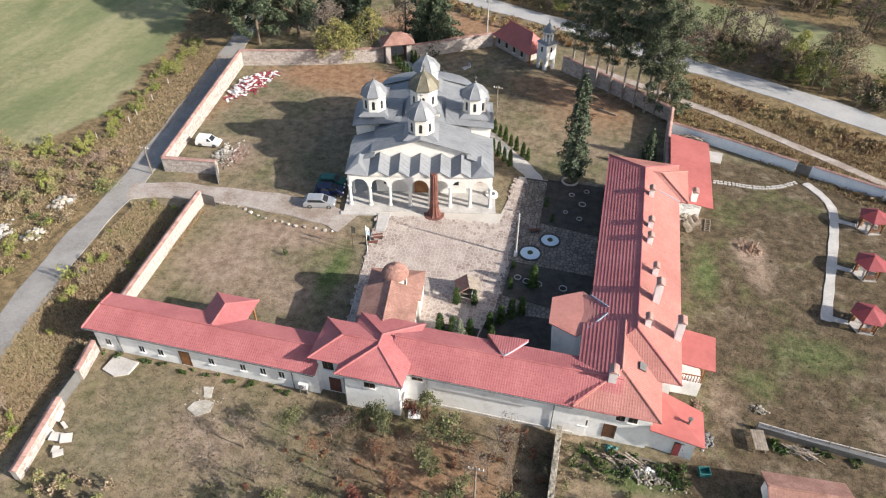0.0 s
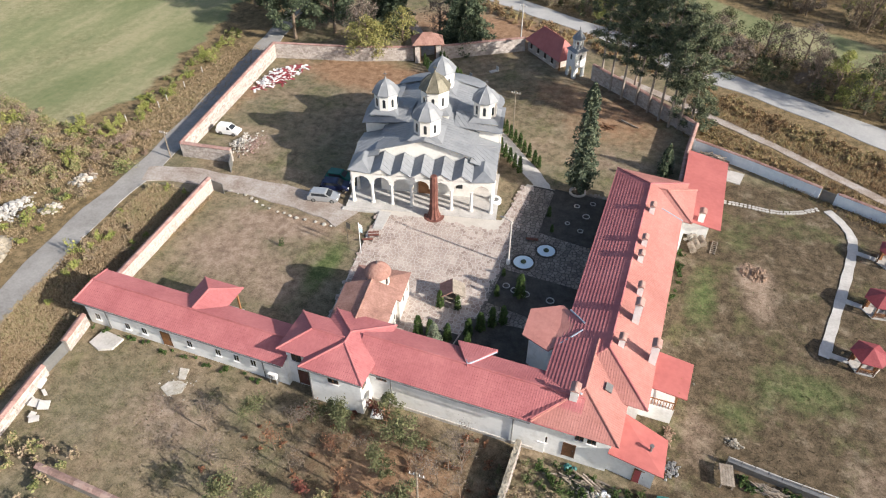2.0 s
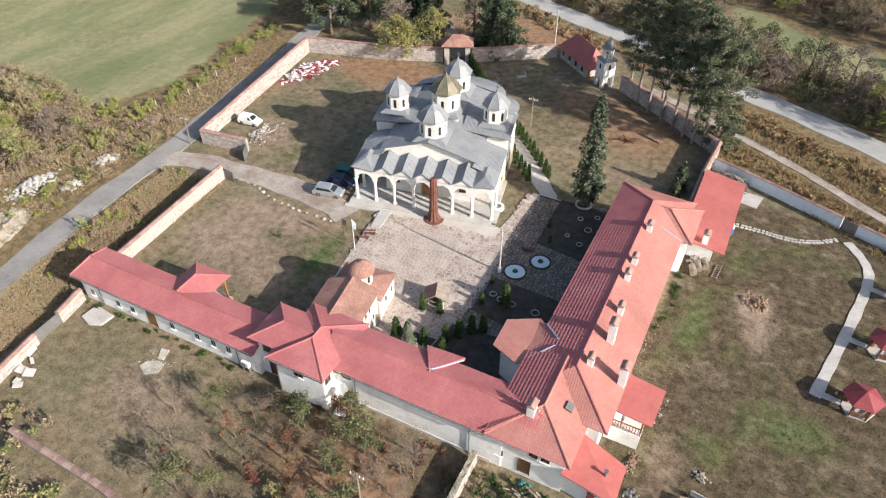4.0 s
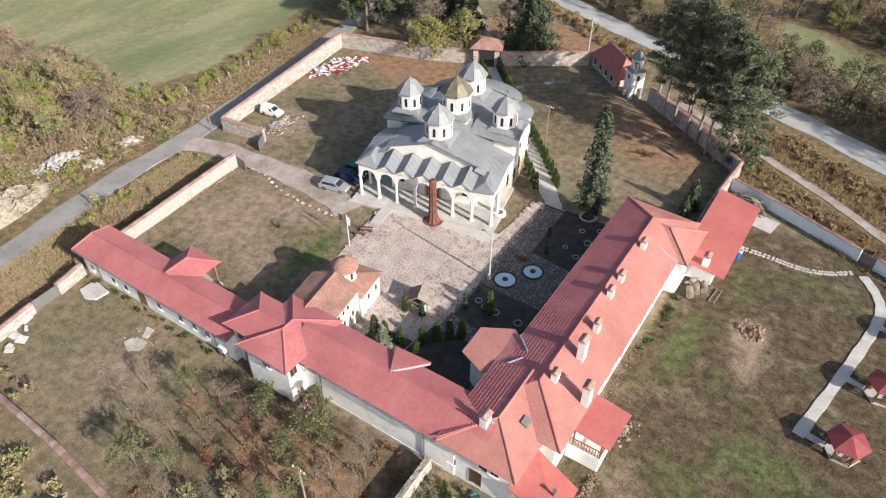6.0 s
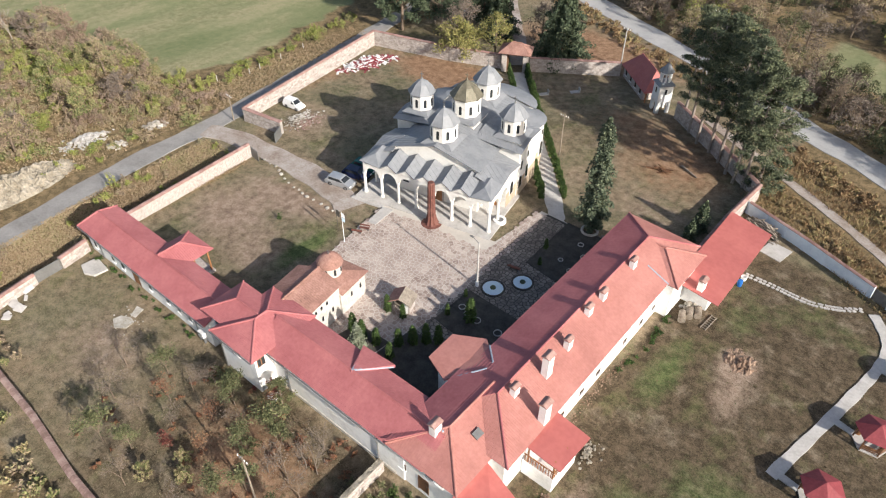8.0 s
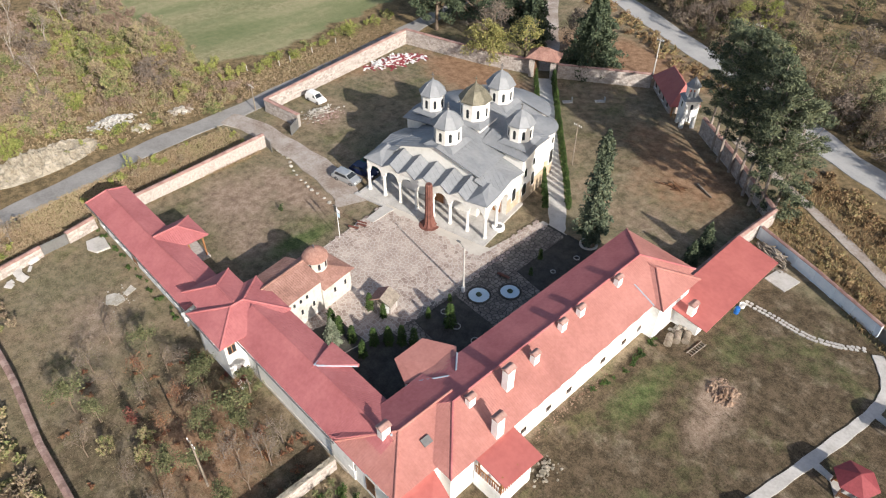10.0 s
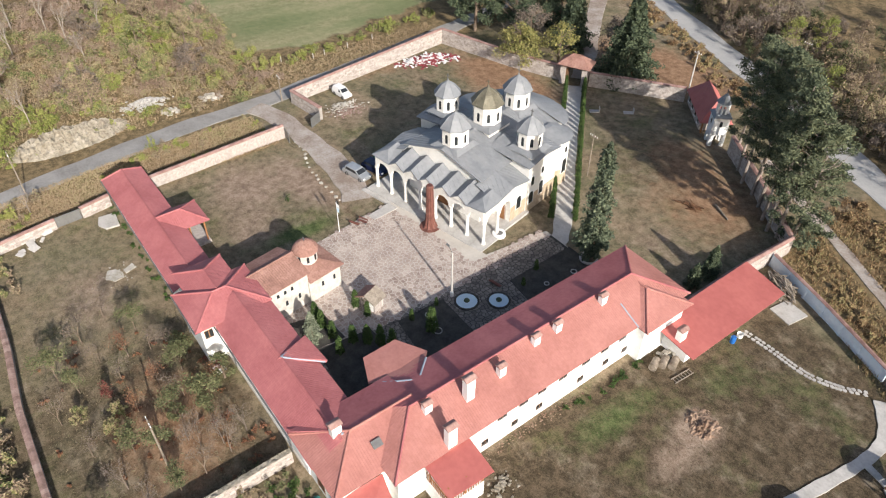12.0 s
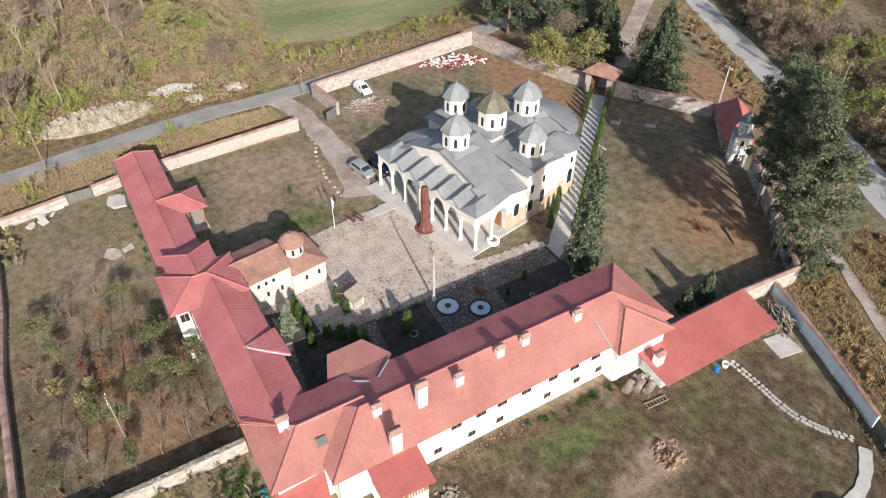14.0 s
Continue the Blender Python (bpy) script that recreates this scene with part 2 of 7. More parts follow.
class Mesh:
    def __init__(self):
        self.v, self.f = [], []

    def add(self, verts, faces):
        k = len(self.v)
        self.v += [tuple(p) for p in verts]
        self.f += [tuple(i + k for i in q) for q in faces]
        return self

    def box(self, x0, x1, y0, y1, z0, z1, m=None):
        vs = [Vector((x, y, z)) for z in (z0, z1) for x, y in ((x0, y0), (x1, y0), (x1, y1), (x0, y1))]
        if m is not None:
            vs = [m @ p for p in vs]
        return self.add(vs, [(3, 2, 1, 0), (4, 5, 6, 7), (0, 1, 5, 4), (1, 2, 6, 5), (2, 3, 7, 6), (3, 0, 4, 7)])

    def prism(self, pts, z0, z1):
        """A vertical prism on a plan that runs anticlockwise."""
        n = len(pts)
        vs = [(x, y, z0) for x, y in pts] + [(x, y, z1) for x, y in pts]
        fs = [tuple(range(n - 1, -1, -1)), tuple(range(n, 2 * n))] + [(i, (i + 1) % n, n + (i + 1) % n, n + i) for i in range(n)]
        return self.add(vs, fs)

    def loft(self, lower, upper):
        """Between two rings of equal length."""
        n = len(lower)
        fs = [tuple(range(n - 1, -1, -1)), tuple(range(n, 2 * n))] + [(i, (i + 1) % n, n + (i + 1) % n, n + i) for i in range(n)]
        return self.add(list(lower) + list(upper), fs)

    def slab(self, poly, thick):
        """A flat sheet of that thickness below a polygon seen anticlockwise from above."""
        ps = [Vector(p) for p in poly]
        nn = (ps[1] - ps[0]).cross(ps[2] - ps[0]).normalized()
        if nn.z < 0:
            ps.reverse()
            nn = -nn
        return self.loft([p - nn * thick for p in ps], ps)

    def tube(self, a, b, r0, r1, n=6, cap=True):
        a, b = Vector(a), Vector(b)
        d = (b - a).normalized()
        s = d.cross(Vector((0, 0, 1)) if abs(d.z) < 0.95 else Vector((1, 0, 0))).normalized()
        t = d.cross(s)
        ring = lambda c, r: [c + (s * math.cos(q) + t * math.sin(q)) * r for q in [2 * math.pi * i / n for i in range(n)]]
        k = len(self.v)
        self.add(ring(a, r0) + ring(b, r1), [((i + 1) % n, i, n + i, n + (i + 1) % n) for i in range(n)])
        if cap:
            self.f += [tuple(k + i for i in range(n)), tuple(k + n + i for i in range(n - 1, -1, -1))]
        return self

    def turn(self, profile, n=16, x=0.0, y=0.0):
        """A turned body from (radius, height) pairs."""
        k = len(self.v)
        for r, z in profile:
            for i in range(n):
                q = 2 * math.pi * (i + 0.5) / n
                self.v.append((x + r * math.cos(q), y + r * math.sin(q), z))
        for j in range(len(profile) - 1):
            for i in range(n):
                a, b = k + j * n + i, k + j * n + (i + 1) % n
                self.f.append((a, b, b + n, a + n))
        self.f.append(tuple(k + i for i in range(n - 1, -1, -1)))
        self.f.append(tuple(k + (len(profile) - 1) * n + i for i in range(n)))
        return self

    def data(self, name, material, smooth=False):
        me = bpy.data.meshes.new(name)
        me.from_pydata(self.v, [], self.f)
        me.materials.append(material)
        if smooth:
            me.polygons.foreach_set("use_smooth", [True] * len(me.polygons))
        me.update()
        return me


def part(name, mb, material, parent, label="", smooth=False):
    """Links a mesh as one object under a thing, in the thing's own coordinates."""
    ob = new(name, mb.data(name, material, smooth))
    ob.parent = parent
    return tagged(ob, label) if label else ob


def thing(name, label, category, m=None, group="", kind=""):
    ob = new(name)
    ob.empty_display_size = 0.2
    if m is not None:
        ob.matrix_world = m
    return tagged(ob, label, category, group, kind)


def solid(name, mb, material, label, category="", group="", kind="", m=None, smooth=False):
    ob = new(name, mb.data(name, material, smooth))
    if m is not None:
        ob.matrix_world = m
    return tagged(ob, label, category, group, kind)


def ribbed(mb, poly, thick=0.14, pitch=0.24, high=0.02, wide=0.13):
    """A roof sheet in one piece over a convex polygon, with ribs that run down the slope."""
    ps = [Vector(p) for p in poly]
    nn = (ps[1] - ps[0]).cross(ps[2] - ps[0]).normalized()
    if nn.z < 0:
        ps.reverse()
        nn = -nn
    if not pitch:
        return mb.loft([p - nn * thick for p in ps], ps)
    up = (Vector((0, 0, 1)) - nn * nn.z).normalized()
    side = up.cross(nn)
    o = ps[0]
    flat = [((p - o).dot(side), (p - o).dot(up)) for p in ps]
    lo, hi = min(p[0] for p in flat), max(p[0] for p in flat)
    cuts = {round(p[0], 4): 0.0 for p in flat}
    s, w = lo + pitch * 0.5, wide / 2
    while s + w < hi:
        for q, h in ((-w, 0.0), (-w * 0.45, high), (w * 0.45, high), (w, 0.0)):
            cuts.setdefault(round(s + q, 4), h)
        s += pitch
    rows = []
    for s in sorted(cuts):
        t = min(max(s, lo + 1e-4), hi - 1e-4)
        cut = [y0 + (y1 - y0) * (t - x0) / (x1 - x0) for (x0, y0), (x1, y1) in zip(flat, flat[1:] + flat[:1]) if (x0 - t) * (x1 - t) <= 0 and abs(x1 - x0) > 1e-6]
        base, h = o + side * s, nn * cuts[s]
        a, b = base + up * min(cut), base + up * max(cut)
        rows.append((a + h, b + h, b - nn * thick, a - nn * thick))
    vs = [p for r in rows for p in r]
    k = len(rows)
    fs = [(i * 4 + j, (i + 1) * 4 + j, (i + 1) * 4 + (j + 1) % 4, i * 4 + (j + 1) % 4) for i in range(k - 1) for j in range(4)]
    fs += [(0, 1, 2, 3), ((k - 1) * 4 + 3, (k - 1) * 4 + 2, (k - 1) * 4 + 1, (k - 1) * 4)]
    return mb.add(vs, fs)


def coursed(plane, n, lift=0.055, thick=0.1):
    """The n stepped tile courses of a roof plane, along its ridge; plane is eave, eave, ridge, ridge."""
    e0, e1, r1, r0 = [Vector(p) for p in plane]
    nn = (e1 - e0).cross(r0 - e0).normalized()
    if nn.z < 0:
        nn = -nn
    strips = []
    for i in range(n):
        t0, t1 = i / n, min(1.0, (i + 1.06) / n)
        low, high = nn * lift, nn * 0.004
        ring = [e0.lerp(r0, t0) + low, e1.lerp(r1, t0) + low, e1.lerp(r1, t1) + high, e0.lerp(r0, t1) + high]
        if (ring[1] - ring[0]).cross(ring[3] - ring[0]).z < 0:
            ring.reverse()
        strips.append(Mesh().loft([p - nn * thick for p in ring], ring))
    return strips


def hip_planes(x0, x1, y0, y1, ze, zr, along="y", hip0=True, hip1=True, run=None):
    """The planes of a gable or hip roof over a rectangle; hip0 and hip1 are its low and high ends."""
    if along == "y":
        xm, r = (x0 + x1) / 2, run or (x1 - x0) / 2
        a = (xm, y0 + (r if hip0 else 0), zr)
        b = (xm, y1 - (r if hip1 else 0), zr)
        ps = [[(x0, y1, ze), (x0, y0, ze), a, b], [(x1, y0, ze), (x1, y1, ze), b, a]]
        if hip0:
            ps.append([(x0, y0, ze), (x1, y0, ze), a])
        if hip1:
            ps.append([(x1, y1, ze), (x0, y1, ze), b])
        return ps, a, b
    ym, r = (y0 + y1) / 2, run or (y1 - y0) / 2
    a = (x0 + (r if hip0 else 0), ym, zr)
    b = (x1 - (r if hip1 else 0), ym, zr)
    ps = [[(x0, y0, ze), (x1, y0, ze), b, a], [(x1, y1, ze), (x0, y1, ze), a, b]]
    if hip0:
        ps.append([(x0, y1, ze), (x0, y0, ze), a])
    if hip1:
        ps.append([(x1, y0, ze), (x1, y1, ze), b])
    return ps, a, b


def roof_on(parent, planes, ridge, pitch=0.24, material=None, label="red corrugated tile roof plane"):
    material = material or RED
    for p in planes:
        part("roof_plane", ribbed(Mesh(), p, 0.14, pitch, 0.014 if pitch < 0.4 else 0.085, (0.55 if pitch < 0.4 else 0.35) * pitch), material, parent, label)
    for a, b in ridge:
        a, b = Vector(a), Vector(b)
        part("ridge_cap", Mesh().tube(a + Vector((0, 0, 0.02)), b + Vector((0, 0, 0.02)), 0.11, 0.11, 7), material, parent)


def window(parent, x, y, z, w, h, face, frame_mat=None, arch=False):
    """A framed pane set in a wall whose outer side looks along face: 's', 'n', 'e' or 'w'."""
    turn = {"s": 0, "e": 90, "n": 180, "w": 270}[face]
    m = pose(x, y, z, 0, 0, turn)
    ob = part("window", Mesh().box(-w / 2, w / 2, -0.03, 0.06, 0, h, m), frame_mat or DARKWOOD, parent)
    g = Mesh()
    for s in (-1, 1):
        g.box(s * w / 4 - w / 4 + 0.06, s * w / 4 + w / 4 - 0.03, -0.045, -0.02, 0.06, h - 0.06, m)
    part("pane", g, GLASS, ob, "dark glass panes")
    part("sill", Mesh().box(-w / 2 - 0.08, w / 2 + 0.08, -0.16, 0.02, -0.08, -0.004, m), LIME, ob)
    return ob


def door(parent, x, y, z, w, h, face, material=None):
    turn = {"s": 0, "e": 90, "n": 180, "w": 270}[face]
    m = pose(x, y, z, 0, 0, turn)
    fr = Mesh()
    fr.box(-w / 2 - 0.1, -w / 2, -0.06, 0.08, 0, h + 0.1, m).box(w / 2, w / 2 + 0.1, -0.06, 0.08, 0, h + 0.1, m).box(-w / 2, w / 2, -0.06, 0.08, h, h + 0.1, m)
    ob = part("door", fr, DARKWOOD, parent)
    leaf = part("door_leaf", Mesh().box(-w / 2, w / 2, -0.02, 0.05, 0.02, h, m), material or OAK, ob)
    part("handle", Mesh().box(w / 2 - 0.16, w / 2 - 0.1, -0.07, -0.02, 1.0, 1.12, m), STEEL, ob)
    return ob


# ---- ground ----
def soft(e0, e1, x):
    t = np.clip((x - e0) / (e1 - e0), 0, 1)
    return t * t * (3 - 2 * t)


def blot(x, y, cx, cy, rx, ry):
    return np.exp(-(((x - cx) / rx) ** 2 + ((y - cy) / ry) ** 2))


def ground_sheet():
    near = np.arange(-140, 121, 1.25)
    far = [np.linspace(-3000, -160, 8), near, np.linspace(140, 3000, 8)]
    xs = np.concatenate(far)
    ys = np.concatenate([np.linspace(-1500, -20, 8), np.arange(-5, 200, 1.25), np.linspace(250, 4000, 10)])
    X, Y = np.meshgrid(xs, ys)
    w = (Y - 60) * 0.5 - X * 0.5 - 10
    Z = -np.minimum(1.7, 0.03 * np.maximum(0, w))
    bumps = 0.035 * np.sin(X * 0.7 + 1.3 * np.sin(Y * 0.31)) * np.sin(Y * 0.6 + X * 0.2)
    outside = np.clip(soft(-46, -50, X) * soft(62, 58, Y) + soft(20, 17, Y), 0, 1)
    Z = Z + bumps * (0.25 + outside) - 0.02
    nx, ny = len(xs), len(ys)
    verts = np.stack([X, Y, Z], -1).reshape(-1, 3)
    idx = np.arange(nx * ny).reshape(ny, nx)
    faces = np.stack([idx[:-1, :-1], idx[:-1, 1:], idx[1:, 1:], idx[1:, :-1]], -1).reshape(-1, 4)
    me = bpy.data.meshes.new("ground")
    me.from_pydata(verts.tolist(), [], faces.tolist())
    me.polygons.foreach_set("use_smooth", [True] * len(me.polygons))
    x, y = verts[:, 0], verts[:, 1]
    east_edge = np.interp(y, [66, 70, 72, 75, 79, 86, 90, 100, 109, 125, 160], [-100, -86, -81.5, -79, -78, -76.6, -77.2, -79.7, -80.5, -84, -95])
    wob = 1.2 * np.sin(y * 0.55) + 0.8 * np.sin(y * 1.3 + 1)
    field = soft(0.8, -2.0, x - east_edge - wob * 0.6) * soft(64, 67.5, y + 0.35 * np.sin(x * 0.4)) * soft(190, 150, y)
    line = y + 0.5 * x
    field = np.maximum(field, soft(150.5, 153, line + 1.5 * np.sin(x * 0.3)) * soft(168, 164, line - 1.5 * np.sin(x * 0.22)) * soft(2, 8, x))
    litter = np.clip(1.1 * blot(x, y, -44, 104, 13, 6) + 0.72 * blot(x, y, 0, 103, 10, 10) + 1.0 * blot(x, y, -30, 130, 18, 9) + 0.5 * blot(x, y, -12, 110, 7, 5) + 0.75 * blot(x, y, -8, 32, 10, 6) + 0.6 * blot(x, y, -34, 62.5, 9, 1.6) + 0.5 * blot(x, y, -60, 90, 3, 9), 0, 1)
    scrub = np.clip(soft(-62, -66, x) * (1 - field) + soft(128, 134, y + 0.48 * x) * (1 - field) * soft(-40, -20, x) + 0.8 * soft(19.5, 17.5, y) + soft(-46.5, -49, x) * soft(64, 60, y), 0, 1)
    scrub = np.maximum(scrub, soft(97, 100, y + 0.38 * (x - 12)) * soft(11, 13, x) * (1 - field))
    green = np.clip(0.7 * blot(x, y, 16.0, 66, 2.2, 7) + 0.5 * blot(x, y, 19.5, 78, 3, 4) + 0.62 * blot(x, y, 27, 56, 7, 4) + 0.45 * blot(x, y, 20, 50, 4, 3) + 0.45 * blot(x, y, 27, 83, 8, 3) + 0.9 * blot(x, y, -27, 55, 1.8, 6) + 0.35 * blot(x, y, -24, 33, 9, 4) + 0.8 * blot(x, y, 9, 36.5, 5, 2) + 0.4 * blot(x, y, -53, 87, 3, 9), 0, 1)
    bare = np.clip(0.9 * blot(x, y, 21.5, 72, 2.2, 2.6) + 0.6 * blot(x, y, 22.5, 67, 2.4, 4) + 0.5 * blot(x, y, 17, 47, 3, 5) + 0.5 * blot(x, y, 33, 47, 4, 4) + 0.55 * blot(x, y, -30, 66.5, 6, 3.5) + 0.7 * blot(x, y, -36, 61, 9, 2.4) + 0.5 * blot(x, y, -40, 72, 6, 2) + 0.6 * blot(x, y, -50, 77, 3, 4) + 0.75 * blot(x, y, -40, 54, 8, 6) + 0.5 * blot(x, y, -30, 50, 4, 4) + 0.6 * blot(x, y, -31, 31, 8, 5) + 0.5 * blot(x, y, 2, 90, 7, 6) + 0.4 * blot(x, y, -10, 90, 4, 6), 0, 1)
    # First blot paints pine shade on the lawn; the others are darker ground.
    rank_and_shade = np.clip(0.5 * blot(x, y, -12, 104, 15, 11) + (0.02 + 0.52 * soft(-28, -17, x)) * soft(41, 38.5, y) * soft(-47, -45, x) * soft(4, 1, x) + 0.95 * soft(11.5, 13, x) * soft(60, 45, x) * soft(95, 88, y) + 0.9 * soft(166, 172, y + 0.5 * x) + 0.35 * soft(-46, -40, x) * soft(66, 62, y) * soft(43, 45, y), 0, 1)
    for name, val in (("rank_and_shade", rank_and_shade), ("field", field), ("litter", litter), ("scrub", scrub), ("green", green), ("bare", bare)):
        me.attributes.new(name, "FLOAT", "POINT").data.foreach_set("value", val.astype(np.float32))
    return me


def ground_material():
    m = bpy.data.materials.new("dry_grass_ground")
    m.use_nodes = True
    n, l = m.node_tree.nodes, m.node_tree.links
    b = n["Principled BSDF"]
    b.inputs["Roughness"].default_value = 0.95
    b.inputs["Specular IOR Level"].default_value = 0.1
    geo = n.new("ShaderNodeNewGeometry")

    def noise_at(scale, detail=6, rough=0.65, stretch=None):
        t = n.new("ShaderNodeTexNoise")
        t.inputs["Scale"].default_value = scale
        t.inputs["Detail"].default_value = detail
        t.inputs["Roughness"].default_value = rough
        if stretch:
            mp = n.new("ShaderNodeMapping")
            mp.inputs["Scale"].default_value = stretch
            mp.inputs["Rotation"].default_value = (0, 0, 0.5)
            l.new(geo.outputs["Position"], mp.inputs["Vector"])
            l.new(mp.outputs[0], t.inputs["Vector"])
        else:
            l.new(geo.outputs["Position"], t.inputs["Vector"])
        return t.outputs["Fac"]

    def ramp(fac, cols, lo=0.3, hi=0.7):
        r = n.new("ShaderNodeValToRGB")
        for i, c in enumerate(cols):
            p = lo + (hi - lo) * i / (len(cols) - 1)
            e = r.color_ramp.elements[i] if i < 2 else r.color_ramp.elements.new(p)
            e.position = p
            e.color = (*c, 1)
        l.new(fac, r.inputs[0])
        return r.outputs[0]

    def mixed(fac, a, c):
        x = n.new("ShaderNodeMix")
        x.data_type = "RGBA"
        l.new(fac, x.inputs[0])
        l.new(a, x.inputs[6])
        l.new(c, x.inputs[7])
        return x.outputs[2]

    def zone(name, edge):
        a = n.new("ShaderNodeAttribute")
        a.attribute_name = name
        s = n.new("ShaderNodeMath")
        s.operation = "MULTIPLY_ADD"
        s.inputs[1].default_value = 0.9
        s.use_clamp = False
        l.new(edge, s.inputs[0])
        l.new(a.outputs["Fac"], s.inputs[2])
        r = n.new("ShaderNodeMapRange")
        r.inputs["From Min"].default_value = 0.72
        r.inputs["From Max"].default_value = 1.15
        l.new(s.outputs[0], r.inputs["Value"])
        return r.outputs[0]

    fine, mid, wide_n, edge = noise_at(5.5, 6, 0.85), noise_at(0.9, 6, 0.7), noise_at(0.11, 6, 0.65), noise_at(0.5, 6, 0.75)
    mix_n = n.new("ShaderNodeMath")
    mix_n.operation = "MULTIPLY_ADD"
    mix_n.inputs[1].default_value = 0.5
    half = n.new("ShaderNodeMath")
    half.operation = "MULTIPLY_ADD"
    half.inputs[1].default_value = 0.5
    half.inputs[2].default_value = 0.0
    l.new(fine, mix_n.inputs[0])
    l.new(half.outputs[0], mix_n.inputs[2])
    l.new(mid, half.inputs[0])
    grain = mix_n.outputs[0]
    dark = ramp(grain, [(0.049, 0.038, 0.025), (0.093, 0.071, 0.046), (0.158, 0.118, 0.080)], 0.42, 0.58)
    grass = ramp(grain, [(0.128, 0.098, 0.066), (0.218, 0.168, 0.113), (0.305, 0.235, 0.165)], 0.42, 0.58)
    grass2 = ramp(grain, [(0.098, 0.090, 0.056), (0.158, 0.140, 0.088), (0.230, 0.192, 0.125)], 0.42, 0.58)
    base = mixed(ramp(wide_n, [(0, 0, 0), (1, 1, 1)], 0.4, 0.6), grass, grass2)
    streak = noise_at(0.12, 5, 0.6, (1.0, 0.25, 1.0))
    fs = n.new("ShaderNodeMath")
    fs.operation = "MULTIPLY_ADD"
    fs.inputs[1].default_value = 0.55
    fs2 = n.new("ShaderNodeMath")
    fs2.operation = "MULTIPLY"
    fs2.inputs[1].default_value = 0.45
    l.new(grain, fs2.inputs[0])
    l.new(streak, fs.inputs[0])
    l.new(fs2.outputs[0], fs.inputs[2])
    fieldc = ramp(fs.outputs[0], [(0.135, 0.160, 0.076), (0.195, 0.210, 0.108), (0.305, 0.280, 0.168)], 0.38, 0.60)
    fieldc = mixed(ramp(noise_at(0.055, 7, 0.7, (1.0, 0.35, 1.0)), [(0, 0, 0), (0.85, 0.85, 0.85)], 0.44, 0.64), fieldc, ramp(grain, [(0.19, 0.175, 0.095), (0.27, 0.245, 0.145), (0.35, 0.31, 0.20)], 0.42, 0.58))
    litterc = ramp(grain, [(0.165, 0.098, 0.06), (0.255, 0.155, 0.095), (0.34, 0.222, 0.145)], 0.42, 0.58)
    scrubc = ramp(grain, [(0.09, 0.07, 0.04), (0.18, 0.135, 0.075), (0.28, 0.20, 0.115)], 0.42, 0.58)
    greenc = ramp(grain, [(0.050, 0.066, 0.026), (0.088, 0.115, 0.044), (0.150, 0.165, 0.076)], 0.42, 0.58)
    barec = ramp(grain, [(0.17, 0.12, 0.09), (0.27, 0.20, 0.15), (0.36, 0.28, 0.22)], 0.42, 0.58)
    tan = ramp(grain, [(0.165, 0.135, 0.098), (0.255, 0.21, 0.155), (0.34, 0.285, 0.215)], 0.42, 0.58)
    moss = ramp(grain, [(0.060, 0.070, 0.030), (0.108, 0.118, 0.048), (0.170, 0.168, 0.078)], 0.42, 0.58)
    # Dark growth, and the pine shade painted on the lawn.
    base = mixed(zone("rank_and_shade", edge), base, dark)
    base = mixed(ramp(noise_at(0.31, 7, 0.72), [(0, 0, 0), (0.6, 0.6, 0.6)], 0.52, 0.68), base, tan)
    base = mixed(ramp(noise_at(0.19, 7, 0.72, (1.0, 0.7, 1.0)), [(0, 0, 0), (0.65, 0.65, 0.65)], 0.53, 0.67), base, moss)
    for name, c in (("scrub", scrubc), ("green", greenc), ("litter", litterc), ("bare", barec), ("field", fieldc)):
        base = mixed(zone(name, edge), base, c)
    l.new(base, b.inputs["Base Color"])
    bp = n.new("ShaderNodeBump")
    bp.inputs["Strength"].default_value = 0.4
    bp.inputs["Distance"].default_value = 0.12
    l.new(grain, bp.inputs["Height"])
    l.new(bp.outputs[0], b.inputs["Normal"])
    return m


ground_me = ground_sheet()
ground_me.materials.append(ground_material())
ground = tagged(new("ground", ground_me), "dry autumn grass ground with bare and leafy patches", "ground", kind="structure")


def ribbon(pts, width, lift, sub=4):
    """A strip that follows the ground along smooth points."""
    ps = [Vector((x, y, 0)) for x, y in pts]
    line = []
    for i in range(len(ps) - 1):
        p0, p1, p2, p3 = ps[max(0, i - 1)], ps[i], ps[i + 1], ps[min(len(ps) - 1, i + 2)]
        for k in range(sub):
            t = k / sub
            line.append(0.5 * (2 * p1 + (p2 - p0) * t + (2 * p0 - 5 * p1 + 4 * p2 - p3) * t * t + (3 * p1 - p0 - 3 * p2 + p3) * t ** 3))
    line.append(ps[-1])
    mb = Mesh()
    rows = []
    for i, p in enumerate(line):
        d = (line[min(i + 1, len(line) - 1)] - line[max(i - 1, 0)]).normalized()
        s = Vector((-d.y, d.x, 0))
        wob = 1 + 0.08 * math.sin(i * 1.7) + 0.05 * math.sin(i * 0.6)
        w = (width if not isinstance(width, (list, tuple)) else width[0] + (width[1] - width[0]) * i / len(line)) / 2 * wob
        for q, dz in ((-1.0, -0.06), (-0.97, 1), (-0.3, 1), (0.3, 1), (0.97, 1), (1.0, -0.06)):
            c = p + s * w * q
            rows.append((c.x, c.y, gz(c.x, c.y) + (lift if dz == 1 else dz)))
    fs = [(i * 6 + j, i * 6 + 6 + j, i * 6 + 7 + j, i * 6 + 1 + j) for i in range(len(line) - 1) for j in range(5)]
    fs = [tuple(reversed(q)) for q in fs]
    return mb.add(rows, fs)


